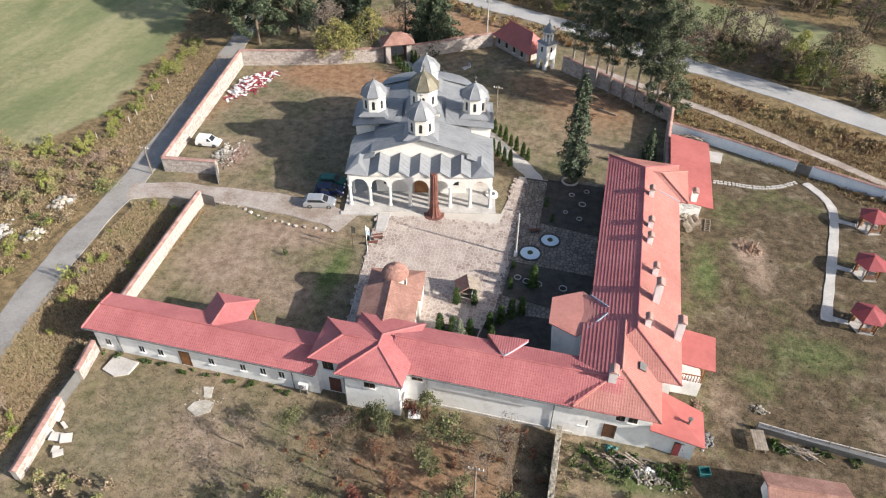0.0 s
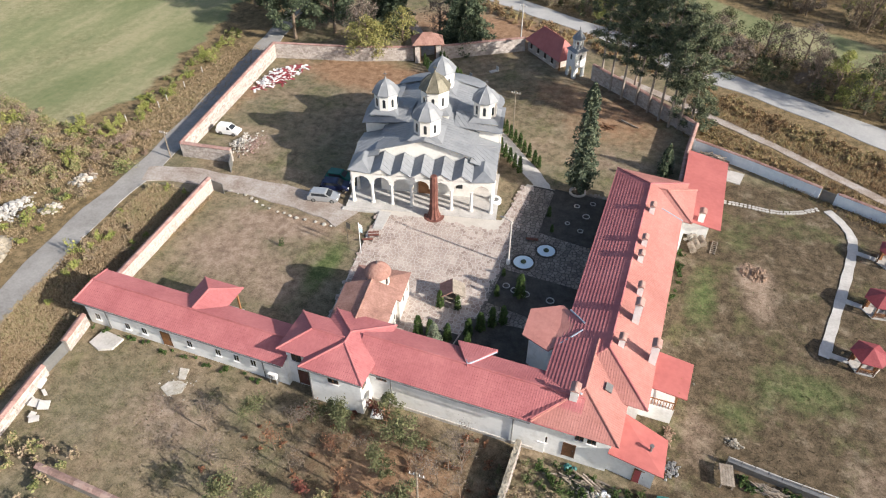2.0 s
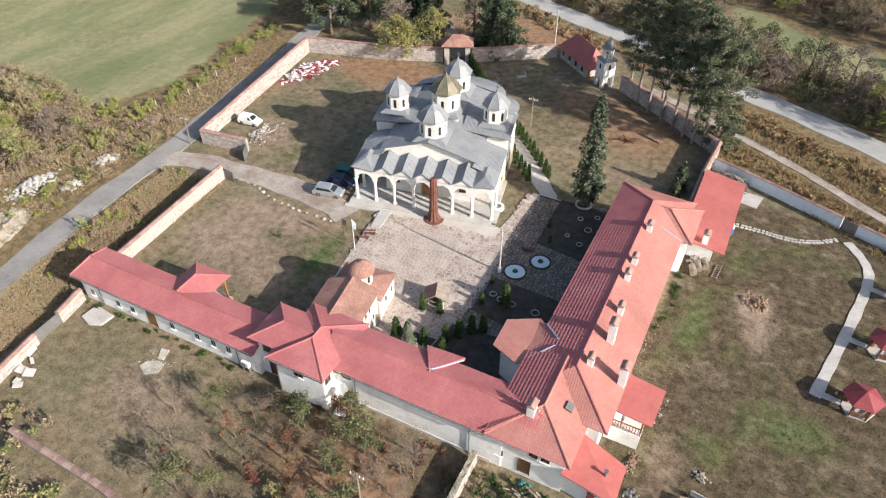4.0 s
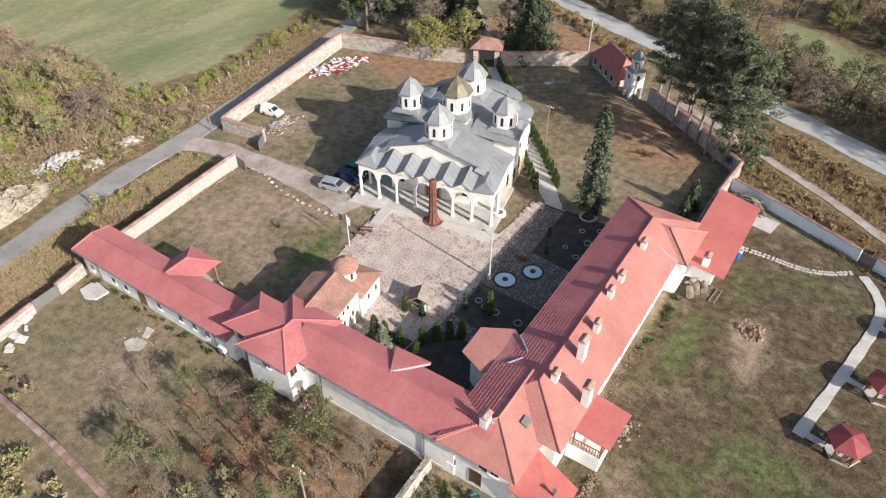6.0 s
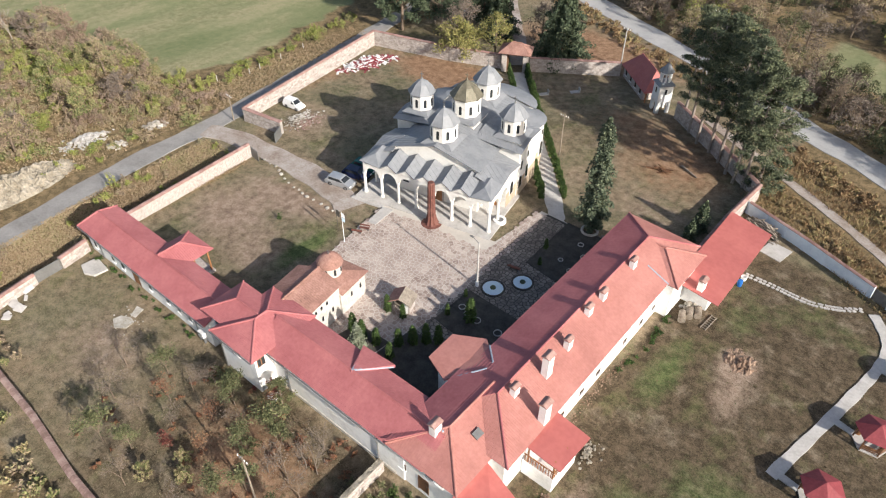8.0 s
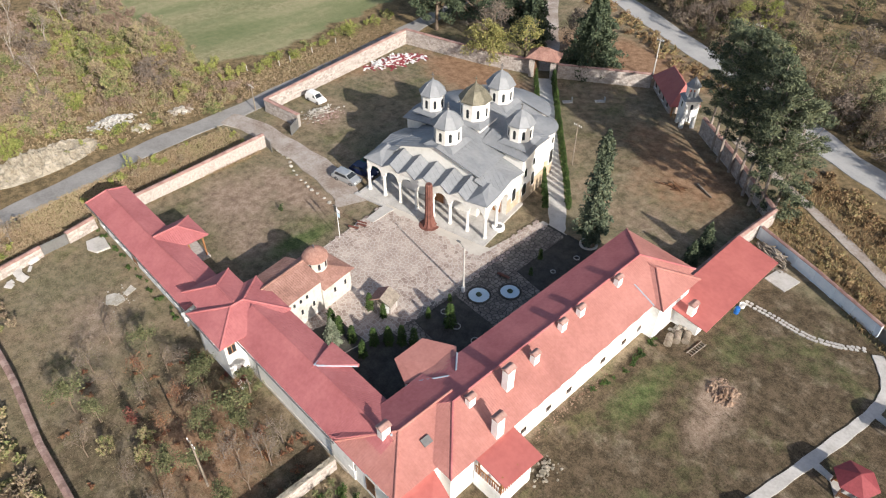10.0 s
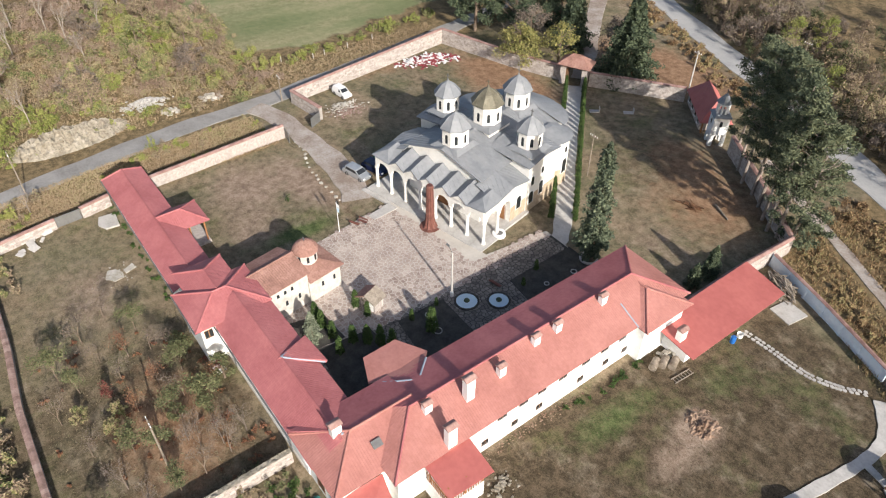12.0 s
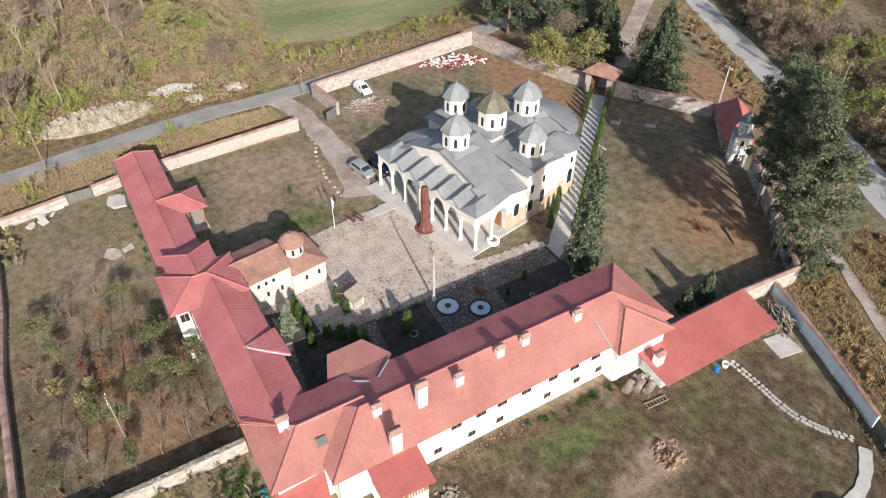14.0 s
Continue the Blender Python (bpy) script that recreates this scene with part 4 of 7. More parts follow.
for sx in (-1, 1):
    for y, zz in ((-3.3, 7.1), (3.7, 7.1)):
        part("transept_roof", seamed(Mesh(), [(sx * 3.0, y, 7.75), (sx * 9.6, y, zz), (sx * 9.6, 0, 7.6), (sx * 3.0, 0, 8.3)]), LEAD, church)
    for y in (-9.5, -2.9):
        part("aisle_roof", seamed(Mesh(), [(sx * 6.0, -6.2, 7.0), (sx * 6.0, y, 6.35), (sx * 9.55, y, 5.3), (sx * 9.55, -6.2, 5.95)]), LEAD, church)
    part("aisle_gable", Mesh().loft([(sx * 9.05, -9.4, 4.9), (sx * 9.35, -9.4, 4.9), (sx * 9.35, -3.0, 4.9), (sx * 9.05, -3.0, 4.9)][::sx], [(sx * 9.05, -6.3, 5.86), (sx * 9.35, -6.3, 5.8), (sx * 9.35, -6.1, 5.8), (sx * 9.05, -6.1, 5.86)][::sx]), CREAM, church)
# folded portico roof
for i in range(-2, 3):
    uc = i * 2.65
    fold = Mesh()
    for sx in (-1, 1):
        seamed(fold, [(uc, -8.7, 6.55), (uc, -11.9, 5.75), (uc + sx * 1.325, -12.0, 4.95), (uc + sx * 1.325, -8.7, 5.75)], 0.66)
    part("folded_roof", fold, LEAD, church)
    g = Mesh().add([(uc - 1.32, -11.8, 4.7), (uc + 1.32, -11.8, 4.7), (uc + 1.32, -11.8, 4.9), (uc, -11.8, 5.65), (uc - 1.32, -11.8, 4.9), (uc - 1.32, -11.4, 4.7), (uc + 1.32, -11.4, 4.7), (uc + 1.32, -11.4, 4.9), (uc, -11.4, 5.65), (uc - 1.32, -11.4, 4.9)], [(0, 1, 2, 3, 4), (9, 8, 7, 6, 5), (0, 4, 9, 5), (1, 6, 7, 2), (2, 7, 8, 3), (3, 8, 9, 4), (0, 5, 6, 1)])
    part("small_gable", g, CREAM, church)
for sx in (-1, 1):
    c0, c1, c2 = (sx * 6.62, -12.0, 4.95), (sx * 9.55, -12.0, 5.25), (sx * 9.55, -9.5, 5.3)
    top, back, inner = (sx * 7.95, -10.5, 5.95), (sx * 7.95, -8.7, 6.25), (sx * 6.62, -8.7, 5.85)
    for q in ([inner, c0, top, back], [c0, c1, top], [c1, c2, (sx * 9.55, -8.7, 5.45), back, top]):
        part("corner_roof", seamed(Mesh(), q, 0), LEAD, church)
cols = [-9.2 + i * 18.4 / 7 for i in range(8)]
arc = Mesh()
for a, b in zip(cols, cols[1:]):
    arch_wall(arc, (a, -11.6), (b, -11.6), 3.3, 4.9, 3.3, 1.05, 0.4)
for sx in (-1, 1):
    arch_wall(arc, (sx * 9.2, -11.6), (sx * 9.2, -8.9), 3.3, 5.0, 3.3, 1.05, 0.4)
    arch_wall(arc, (sx * 9.2, -8.9), (sx * 9.2, -6.2), 3.3, 5.0, 3.3, 1.05, 0.4)
part("arcade", arc, CREAM, church, "white round arches of the portico")
for x, y in [(c, -11.6) for c in cols] + [(sx * 9.2, -8.9) for sx in (-1, 1)]:
    col = part("column", Mesh().turn([(0.3, 0.1), (0.3, 0.3), (0.22, 0.36), (0.2, 3.0), (0.27, 3.1), (0.3, 3.3)], 12, x, y), CREAM, church, smooth=False)
# dome drums
for u, v, rd, zb, ze, zt, gilt in ((-6.8, 0, 1.65, 7.7, 10.5, 12.3, 0), (6.95, 0, 1.65, 7.7, 10.5, 12.2, 0), (0, 6.6, 1.8, 8.0, 10.95, 12.9, 0), (0, -6.4, 1.8, 8.2, 11.05, 12.9, 0), (0, 0, 1.95, 8.6, 11.7, 13.75, 1)):
    q = rd + 0.25
    base = part("dome_base", Mesh().box(u - q, u + q, v - q, v + q, 6.6, zb + 0.1), CREAM, church)
    part("base_skirt", Mesh().loft([(u - q - 0.25, v - q - 0.25, zb + 0.05), (u + q + 0.25, v - q - 0.25, zb + 0.05), (u + q + 0.25, v + q + 0.25, zb + 0.05), (u - q - 0.25, v + q + 0.25, zb + 0.05)], [(u - rd * 0.9, v - rd * 0.9, zb + 0.5), (u + rd * 0.9, v - rd * 0.9, zb + 0.5), (u + rd * 0.9, v + rd * 0.9, zb + 0.5), (u - rd * 0.9, v + rd * 0.9, zb + 0.5)]), LEAD, base)
    drum = part("dome_drum", Mesh().loft(octagon(rd, zb, u, v), octagon(rd, ze, u, v)), CREAM, church, "octagonal cream drum")
    for i in range(8):
        a = math.pi / 4 * i
        m = pose(u, v, 0, 0, 0, math.degrees(a) + 90)
        ap = rd * math.cos(math.pi / 8)
        w = Mesh()
        ring = [(-0.2, zb + 0.85), (0.2, zb + 0.85), (0.2, zb + 1.9)] + [(0.2 * math.cos(t), zb + 1.9 + 0.2 * math.sin(t)) for t in (0.5, 1.05, 1.57, 2.09, 2.64)] + [(-0.2, zb + 1.9)]
        w.loft([m @ Vector((x, -ap + 0.05, z)) for x, z in ring], [m @ Vector((x, -ap - 0.012, z)) for x, z in ring])
        part("drum_window", w, GLASS, drum, "narrow dark arched window")
    hat = Mesh()
    rim, tip = octagon(rd + 0.3, ze, u, v), (u, v, zt)
    mid = octagon((rd + 0.3) * 0.52, ze + (zt - ze) * 0.62, u, v)
    rings = octagon(rd + 0.3, ze - 0.1, u, v) + rim + mid + octagon(0.1, zt, u, v)
    hat.add(rings, [(j * 8 + i, j * 8 + (i + 1) % 8, j * 8 + 8 + (i + 1) % 8, j * 8 + 8 + i) for j in range(3) for i in range(8)] + [tuple(range(7, -1, -1)), tuple(range(24, 32))])
    dome = part("dome_roof", hat, GOLD if gilt else LEAD, church, "gilded faceted dome roof" if gilt else "grey faceted dome roof")
    for i in range(8):
        part("seam", Mesh().tube(rim[i], mid[i], 0.045, 0.045, 4).tube(mid[i], tip, 0.045, 0.03, 4), GOLD if gilt else LEAD, dome)
    part("cross", Mesh().turn([(0.1, zt - 0.05), (0.16, zt + 0.1), (0.1, zt + 0.22)], 8, u, v).box(u - 0.035, u + 0.035, v - 0.035, v + 0.035, zt + 0.2, zt + 1.0).box(u - 0.25, u + 0.25, v - 0.035, v + 0.035, zt + 0.62, zt + 0.7), GOLD if gilt else STEEL, dome, "roof cross on a ball")


def arched_opening(parent, name, m, w, h, z, material, proud=0.02, label=""):
    r = w / 2
    ring = [(-r, z), (r, z), (r, z + h - r)] + [(r * math.cos(t), z + h - r + r * math.sin(t)) for t in (0.4, 0.8, 1.2, 1.57, 1.94, 2.34, 2.74)] + [(-r, z + h - r)]
    mb = Mesh().loft([m @ Vector((x, 0.08, q)) for x, q in ring], [m @ Vector((x, -proud, q)) for x, q in ring])
    return part(name, mb, material, parent, label)


for x, w, h, z, k in ((0, 1.9, 2.9, 0.12, 1), (-4.6, 0.9, 1.6, 1.4, 0), (4.6, 0.9, 1.6, 1.4, 0)):
    m = pose(x, -8.6, 0)
    if k:
        d = arched_opening(church, "door", m, w + 0.5, h + 0.25, z, STONE, 0.05, "arched stone door surround")
        arched_opening(d, "door_leaf", m, w, h, z, OAK, 0.09, "arched brown wooden door")
    else:
        d = arched_opening(church, "window", m, w + 0.25, h + 0.2, z - 0.1, CREAM, 0.03)
        arched_opening(d, "pane", m, w, h, z, GLASS, 0.05)
for sx, ang in ((-1, 270), (1, 90)):
    for y, z, w, h, x in ((-4.3, 1.4, 0.9, 1.9, 9.0), (-1.9, 1.0, 1.0, 1.8, 9.2), (0.3, 1.4, 0.8, 2.0, 9.2), (0.3, 4.6, 0.5, 1.0, 9.2), (-1.8, 3.8, 0.6, 1.3, 9.2), (6.1, 1.6, 0.9, 2.2, 8.9), (6.1, 4.8, 0.5, 0.9, 8.9)):
        m = pose(sx * x, y, 0, 0, 0, ang)
        d = arched_opening(church, "window", m, w + 0.25, h + 0.2, z - 0.1, LIME, 0.03)
        arched_opening(d, "pane", m, w, h, z, GLASS, 0.05)
    m = pose(sx * 7.6, -6.0, 0)
    d = arched_opening(church, "side_door", m, 1.5, 2.6, 0.12, STONE, 0.05)
    arched_opening(d, "door_leaf", m, 1.1, 2.3, 0.12, OAK, 0.09)

for ob, pts in ((south_block, [(6.7, 47.6, 6.42), (10.45, 44.1, 4.98)]), (west_bay, [(2.9, 48.6, 5.4), (4.7, 50.7, 6.0)]), (west_bay, [(2.9, 53.5, 5.4), (4.7, 51.6, 6.0)]), (south_wing, [(3.0, 45.3, 4.98), (6.2, 42.6, 6.5)]), (south_wing, [(-6.3, 45.6, 5.0), (-4.4, 42.3, 6.42), (-2.6, 45.8, 5.02)]), (pavilion, [(9.4, 72.9, 6.2), (12.1, 72.85, 5.06)])):
    for p, q in zip(pts, pts[1:]):
        part("valley_flashing", Mesh().tube(p, q, 0.1, 0.1, 6), FLASH, ob, "pale blue metal valley flashing")
part("skylight", Mesh().box(-0.35, 0.35, -0.45, 0.45, 0.0, 0.16, pose(8.3, 44.6, 5.9, 0, 25, 0)), STEEL, south_block, "grey framed roof skylight")



# ---- vegetation helpers ----
rng = np.random.default_rng(7)


def quad_data(name, V, material):
    """A mesh of loose four-cornered leaves from an array (n, 4, 3)."""
    n = len(V)
    me = bpy.data.meshes.new(name)
    me.vertices.add(n * 4)
    me.vertices.foreach_set("co", V.reshape(-1).astype(np.float32))
    me.loops.add(n * 4)
    me.loops.foreach_set("vertex_index", np.arange(n * 4, dtype=np.int32))
    me.polygons.add(n)
    me.polygons.foreach_set("loop_start", np.arange(0, n * 4, 4, dtype=np.int32))
    me.polygons.foreach_set("loop_total", np.full(n, 4, dtype=np.int32))
    me.materials.append(material)
    me.update(calc_edges=True)
    return me


def leaf_quads(P, size, long=1.6, lift=0.0):
    """Leaves turned at random round the points P; size may be an array."""
    n = len(P)
    a = rng.normal(size=(n, 3))
    a[:, 2] = a[:, 2] * 0.7 + lift
    a /= np.linalg.norm(a, axis=1, keepdims=True)
    b = np.cross(a, rng.normal(size=(n, 3)))
    b /= np.linalg.norm(b, axis=1, keepdims=True) + 1e-9
    s = np.broadcast_to(np.asarray(size), (n,))[:, None] * rng.uniform(0.6, 1.3, (n, 1))
    u, v = a * s * long * 0.5, b * s * 0.5
    k = rng.uniform(0.35, 1.0, (4, n, 1))
    return np.stack([P - u * k[0] - v * 0.3, P + v * k[1], P + u * k[2] + v * 0.2, P - v * k[3]], 1)


def blob(n, c, r, shell=0.55):
    d = rng.normal(size=(n, 3))
    d /= np.linalg.norm(d, axis=1, keepdims=True)
    t = rng.uniform(shell, 1.0, (n, 1)) ** 0.7
    return np.asarray(c) + d * t * np.asarray(r)


def conifer_points(h, r, z0, n, droop=0.25, power=0.85, ragged=0.0):
    t = rng.uniform(0, 1, n) ** 1.35
    ang = rng.uniform(0, 2 * math.pi, n)
    lev = np.floor(t * h / 0.75)
    arm = 0.72 + 0.28 * np.cos(ang * (5 + lev % 3) + lev * 1.9)
    arm *= 0.85 + 0.3 * np.sin(lev * 12.9898) ** 2
    if ragged:
        arm *= 1 - ragged * (0.5 + 0.5 * np.sin(ang * 2 + t * 19)) * (0.5 + 0.5 * np.sin(lev * 2.4 + 1))
    q = rng.uniform(0.25, 1, n) ** 0.5
    rad = r * (1 - t) ** power * arm * q + 0.06
    z = z0 + t * (h - z0) - droop * rad + rng.normal(0, 0.1, n)
    return np.stack([rad * np.cos(ang), rad * np.sin(ang), z], 1)


def trunk_mesh(h, r0, limbs=0, spread=2.0, z_lim=0.4, lean=0.0, tip=0.2):
    mb = Mesh()
    pts = [Vector((lean * t * h * math.sin(t * 2.2), lean * 0.6 * t * h * math.sin(t * 3.1 + 1), -0.35 + t * (h + 0.35))) for t in [i / 6 for i in range(7)]]
    for i in range(6):
        mb.tube(pts[i], pts[i + 1], r0 * (1 - (1 - tip) * i / 6), r0 * (1 - (1 - tip) * (i + 1) / 6), 7, i in (0, 5))
    for i in range(limbs):
        t = z_lim + (0.95 - z_lim) * (i + rng.uniform(0, 0.8)) / limbs
        a = rng.uniform(0, 6.28)
        base = pts[min(5, int(t * 6))].lerp(pts[min(6, int(t * 6) + 1)], t * 6 % 1)
        L = spread * rng.uniform(0.6, 1.1) * (1.15 - 0.6 * t)
        mid = base + Vector((math.cos(a) * L * 0.55, math.sin(a) * L * 0.55, L * 0.35))
        end = base + Vector((math.cos(a + 0.3) * L, math.sin(a + 0.3) * L, L * 0.75))
        mb.tube(base, mid, r0 * 0.3, r0 * 0.18, 5, False).tube(mid, end, r0 * 0.18, r0 * 0.05, 4, False)
        side = mid + Vector((math.cos(a - 0.9) * L * 0.5, math.sin(a - 0.9) * L * 0.5, L * 0.4))
        mb.tube(mid, side, r0 * 0.13, r0 * 0.04, 4, False)
    return mb


def tree(label, m, trunk, trunk_mat, quads, leaf_mat, group="", name="tree"):
    t = thing(name, label, "tree", m, group)
    part("trunk", trunk, trunk_mat, t)
    cr = new("crown", quad_data("crown", quads, leaf_mat))
    cr.parent = t
    return t


def conifer(label, x, y, h, r, mat_leaf, n=9000, size=0.34, z0=0.6, group="", power=0.85, ragged=0.25):
    return tree(label, pose(x, y, gz(x, y)), trunk_mesh(h * 0.95, 0.02 * h + 0.06, 0), BARK, leaf_quads(conifer_points(h, r, z0, n, 0.25, power, ragged), size), mat_leaf, group)


def pine(label, x, y, h, r, n_clump=46, per=100, group="", low=0.34):
    P = []
    for i in range(n_clump):
        t = low + (1 - low) * rng.uniform(0, 1) ** 0.95
        a = rng.uniform(0, 6.28)
        rad = r * (1.0 - 0.7 * max(0, (t - 0.65) / 0.35) ** 1.3) * rng.uniform(0.25, 1.05)
        s = rng.uniform(0.5, 1.05)
        P.append(blob(per, (rad * math.cos(a), rad * math.sin(a), h * t), (s * 1.25, s * 1.25, s * 0.5), 0.1))
    return tree(label, pose(x, y, gz(x, y), 0, 0, rng.uniform(0, 360)), trunk_mesh(h * 0.96, 0.24, 18, r * 0.95, 0.42, 0.012), PINEBARK, leaf_quads(np.concatenate(P), 0.17, 3.2), PINE, group)


def broadleaf(label, x, y, h, r, mat_leaf, n_clump=40, per=120, low=0.3, size=0.3, group="", fill=0.25):
    P = []
    for i in range(n_clump):
        t = rng.uniform(low, 1.0)
        a = rng.uniform(0, 6.28)
        wid = math.sin(math.pi * min(1, (t - low) / (1 - low) * 0.8 + 0.2)) ** 0.7
        rad = r * wid * rng.uniform(0.2, 1.0) ** 0.6
        s = rng.uniform(0.45, 1.0) * r * 0.36
        P.append(blob(per, (rad * math.cos(a), rad * math.sin(a), h * t * 0.93), (s, s, s * 0.8), fill))
    return tree(label, pose(x, y, gz(x, y)), trunk_mesh(h * 0.85, 0.03 * h, 12, r * 0.95, 0.25, 0.02), BARK, leaf_quads(np.concatenate(P), size), mat_leaf, group)


def bare_limbs(h, r0, spread=0.55, depth=4):
    """A forked leafless tree; gives its mesh and the ends of its twigs."""
    mb, tips = Mesh(), []

    def grow(p, d, length, r, k):
        q = p + d * length
        mb.tube(p, q, r, r * 0.62, 5 if k > 2 else 3, False)
        tips.append(q)
        if not k:
            return
        for _ in range(3 if k > 1 else 4):
            e = (d + Vector(rng.normal(0, spread, 3)) + Vector((0, 0, 0.18))).normalized()
            s0 = q if rng.uniform() < 0.5 else p.lerp(q, rng.uniform(0.5, 0.95))
            grow(s0, e, length * rng.uniform(0.55, 0.85), r * 0.55, k - 1)

    grow(Vector((0, 0, -0.2)), Vector((0, 0, 1)), h * 0.34, r0, depth)
    top = max(p.z for p in tips)
    mb.v = [(x, y, z * h / top if z > 0 else z) for x, y, z in mb.v]
    return mb, np.array([(p.x, p.y, p.z * h / top) for p in tips])


def bare_tree(label, x, y, h, r0, bark, leaf_mat=None, n=0, size=0.14, group="", spread=0.55, depth=4):
    """A leafless or thin-leaved tree; the leaves sit round its twigs."""
    t = thing("tree", label, "tree", pose(x, y, gz(x, y)), group)
    mb, tips = bare_limbs(h, r0, spread, depth)
    part("trunk", mb, bark, t)
    if leaf_mat is not None:
        P = tips[rng.integers(0, len(tips), n)] + rng.normal(0, 0.055 * h, (n, 3))
        P[:, 2] = np.maximum(P[:, 2], 0.15 * h)
        cr = new("crown", quad_data("crown", leaf_quads(P, size), leaf_mat))
        cr.parent = t
    return t


def copies(ob, places):
    for x, y, s, a in places:
        c = copy_thing(ob, pose(x, y, gz(x, y), 0, 0, a))
        c.scale = (s, s, s * rng.uniform(0.92, 1.1))


def scatter_clumps(name, label, material, spots, n_leaf, size, kind_label="shrubs", flat=0.75, twiggy=False):
    """Many shrubs joined as one stuff object; spots are (x, y, radius, height)."""
    base = []
    for _ in range(8):
        lobes = [blob(n_leaf // 3, (0, 0, 0.4), (0.75, 0.75, 0.5), 0.3)]
        for _ in range(6):
            q, d, w = rng.uniform(0, 6.28), rng.uniform(0.3, 0.85), rng.uniform(0.22, 0.42)
            lobes.append(blob(n_leaf // 9, (d * math.cos(q), d * math.sin(q), rng.uniform(0.25, 0.95)), (w, w, w * 0.9), 0.35))
        base.append(np.concatenate(lobes))
    for b in base:
        lob = 0.75 + 0.35 * np.sin(np.arctan2(b[:, 1], b[:, 0]) * rng.integers(2, 5) + rng.uniform(0, 6))
        b[:, :2] *= lob[:, None]
        b[:, 2] = np.maximum(b[:, 2], 0.02)
    Q = []
    for i, (x, y, r, h) in enumerate(spots):
        p = base[i % 8].copy()
        a = rng.uniform(0, 6.28)
        c, s = math.cos(a), math.sin(a)
        p[:, :2] = p[:, :2] @ np.array([[c, -s], [s, c]]) * r
        p[:, 2] *= h
        Q.append(leaf_quads(p + np.array([x, y, gz(x, y)]), size * (0.7 + 0.3 * min(2.5, r)), 1.7))
    ob = new(name, quad_data(name, np.concatenate(Q), material))
    return tagged(ob, label, kind_label, kind="stuff")


def tufts(name, label, material, n, region, size=0.22):
    """Grass blades as narrow leaning leaves over a stretch of ground; region takes arrays x, y and keeps some."""
    x, y = rng.uniform(region[0], region[1], n), rng.uniform(region[2], region[3], n)
    keep = region[4](x, y)
    x, y = x[keep], y[keep]
    z = np.array([gz(a, b) for a, b in zip(x, y)])
    x, y, z = np.repeat(x, 4), np.repeat(y, 4), np.repeat(z, 4)
    n = len(x)
    x, y = x + rng.normal(0, size * 0.35, n), y + rng.normal(0, size * 0.35, n)
    a = rng.uniform(0, 6.28, n)
    s = size * rng.uniform(0.6, 1.5, n)
    d = np.stack([np.cos(a) * 0.035, np.sin(a) * 0.035, 0 * a], 1)
    ln = rng.normal(0, 0.4, (n, 3)) * s[:, None]
    ln[:, 2] = s * rng.uniform(0.6, 1.2, n)
    P = np.stack([x, y, z - 0.03], 1)
    V = np.stack([P - d, P + d, P + d * 0.4 + ln, P - d * 0.4 + ln], 1)
    return tagged(new(name, quad_data(name, V, material)), label, "grass", kind="stuff")


# ---- courtyard surface ----
def inside_church(x, y):
    c, s = math.cos(radians(12)), math.sin(radians(12))
    dx, dy = x + 22.75, y - 81.85
    u, v = dx * c + dy * s, -dx * s + dy * c
    return u < 10.75 and v > -13.95


def in_court(x, y):
    return x > -25.4 + (67.5 - y) * 0.14 and x < 3.4 and 45.5 < y < 81.5 and not inside_church(x, y) and not (x < -9.8 and y > 71) and (y < 69.5 + (x + 10) * 1.2 or y < 69) or (x > -9.3 and 69 <= y < 80 and x < 3.4)


court = tagged(new("courtyard_bed", Mesh().prism([(-22.2, 45.6), (3.4, 45.6), (3.4, 80.5), (-8.6, 80.5), (-9.6, 71.5), (-25.2, 68.1), (-24.6, 62.0)], -0.3, 0.03).data("courtyard_bed", JOINT)), "pale mortar bed of the crazy-paved courtyard", "courtyard", kind="structure")

# Old cobble earth, with the wing's shade put into its dark colour.
solid("cobble_bed", Mesh().prism([(-7.4, 45.6), (3.38, 45.6), (3.38, 80.4), (-7.6, 80.4), (-8.2, 71.0), (-6.9, 64.0)], -0.25, 0.036), SLATE, "dark strip of old cobbles beside the wing, shade included in its colour", "courtyard", kind="structure")
# ---- garden beds, rings and round basins ----
for pts in ([(-6.8, 56.6), (2.6, 55.4), (3.3, 62.2), (-6.6, 62.6)], [(-4.4, 70.8), (3.3, 69.8), (3.3, 80.6), (-4.6, 80.6)], [(-8.4, 47.6), (0.2, 46.4), (-0.4, 54.2), (-7.6, 53.6)], [(-13.6, 46.4), (-8.6, 46.4), (-8.2, 50.8), (-12.6, 50.6)]):
    solid("garden_bed", Mesh().prism(pts, -0.2, 0.11), SLATE, "dark planted soil bed edged by paving", "garden bed", "garden beds")


def ring_mesh(r0, r1, z0, z1, n=28):
    mb = Mesh()
    for i in range(n):
        c, s = math.cos(2 * math.pi * i / n), math.sin(2 * math.pi * i / n)
        mb.v += [(r0 * c, r0 * s, z0), (r1 * c, r1 * s, z0), (r1 * c, r1 * s, z1), (r0 * c, r0 * s, z1)]
        k = (i + 1) % n
        mb.f += [(i * 4 + j, k * 4 + j, k * 4 + (j + 1) % 4, i * 4 + (j + 1) % 4) for j in range(4)]
    return mb


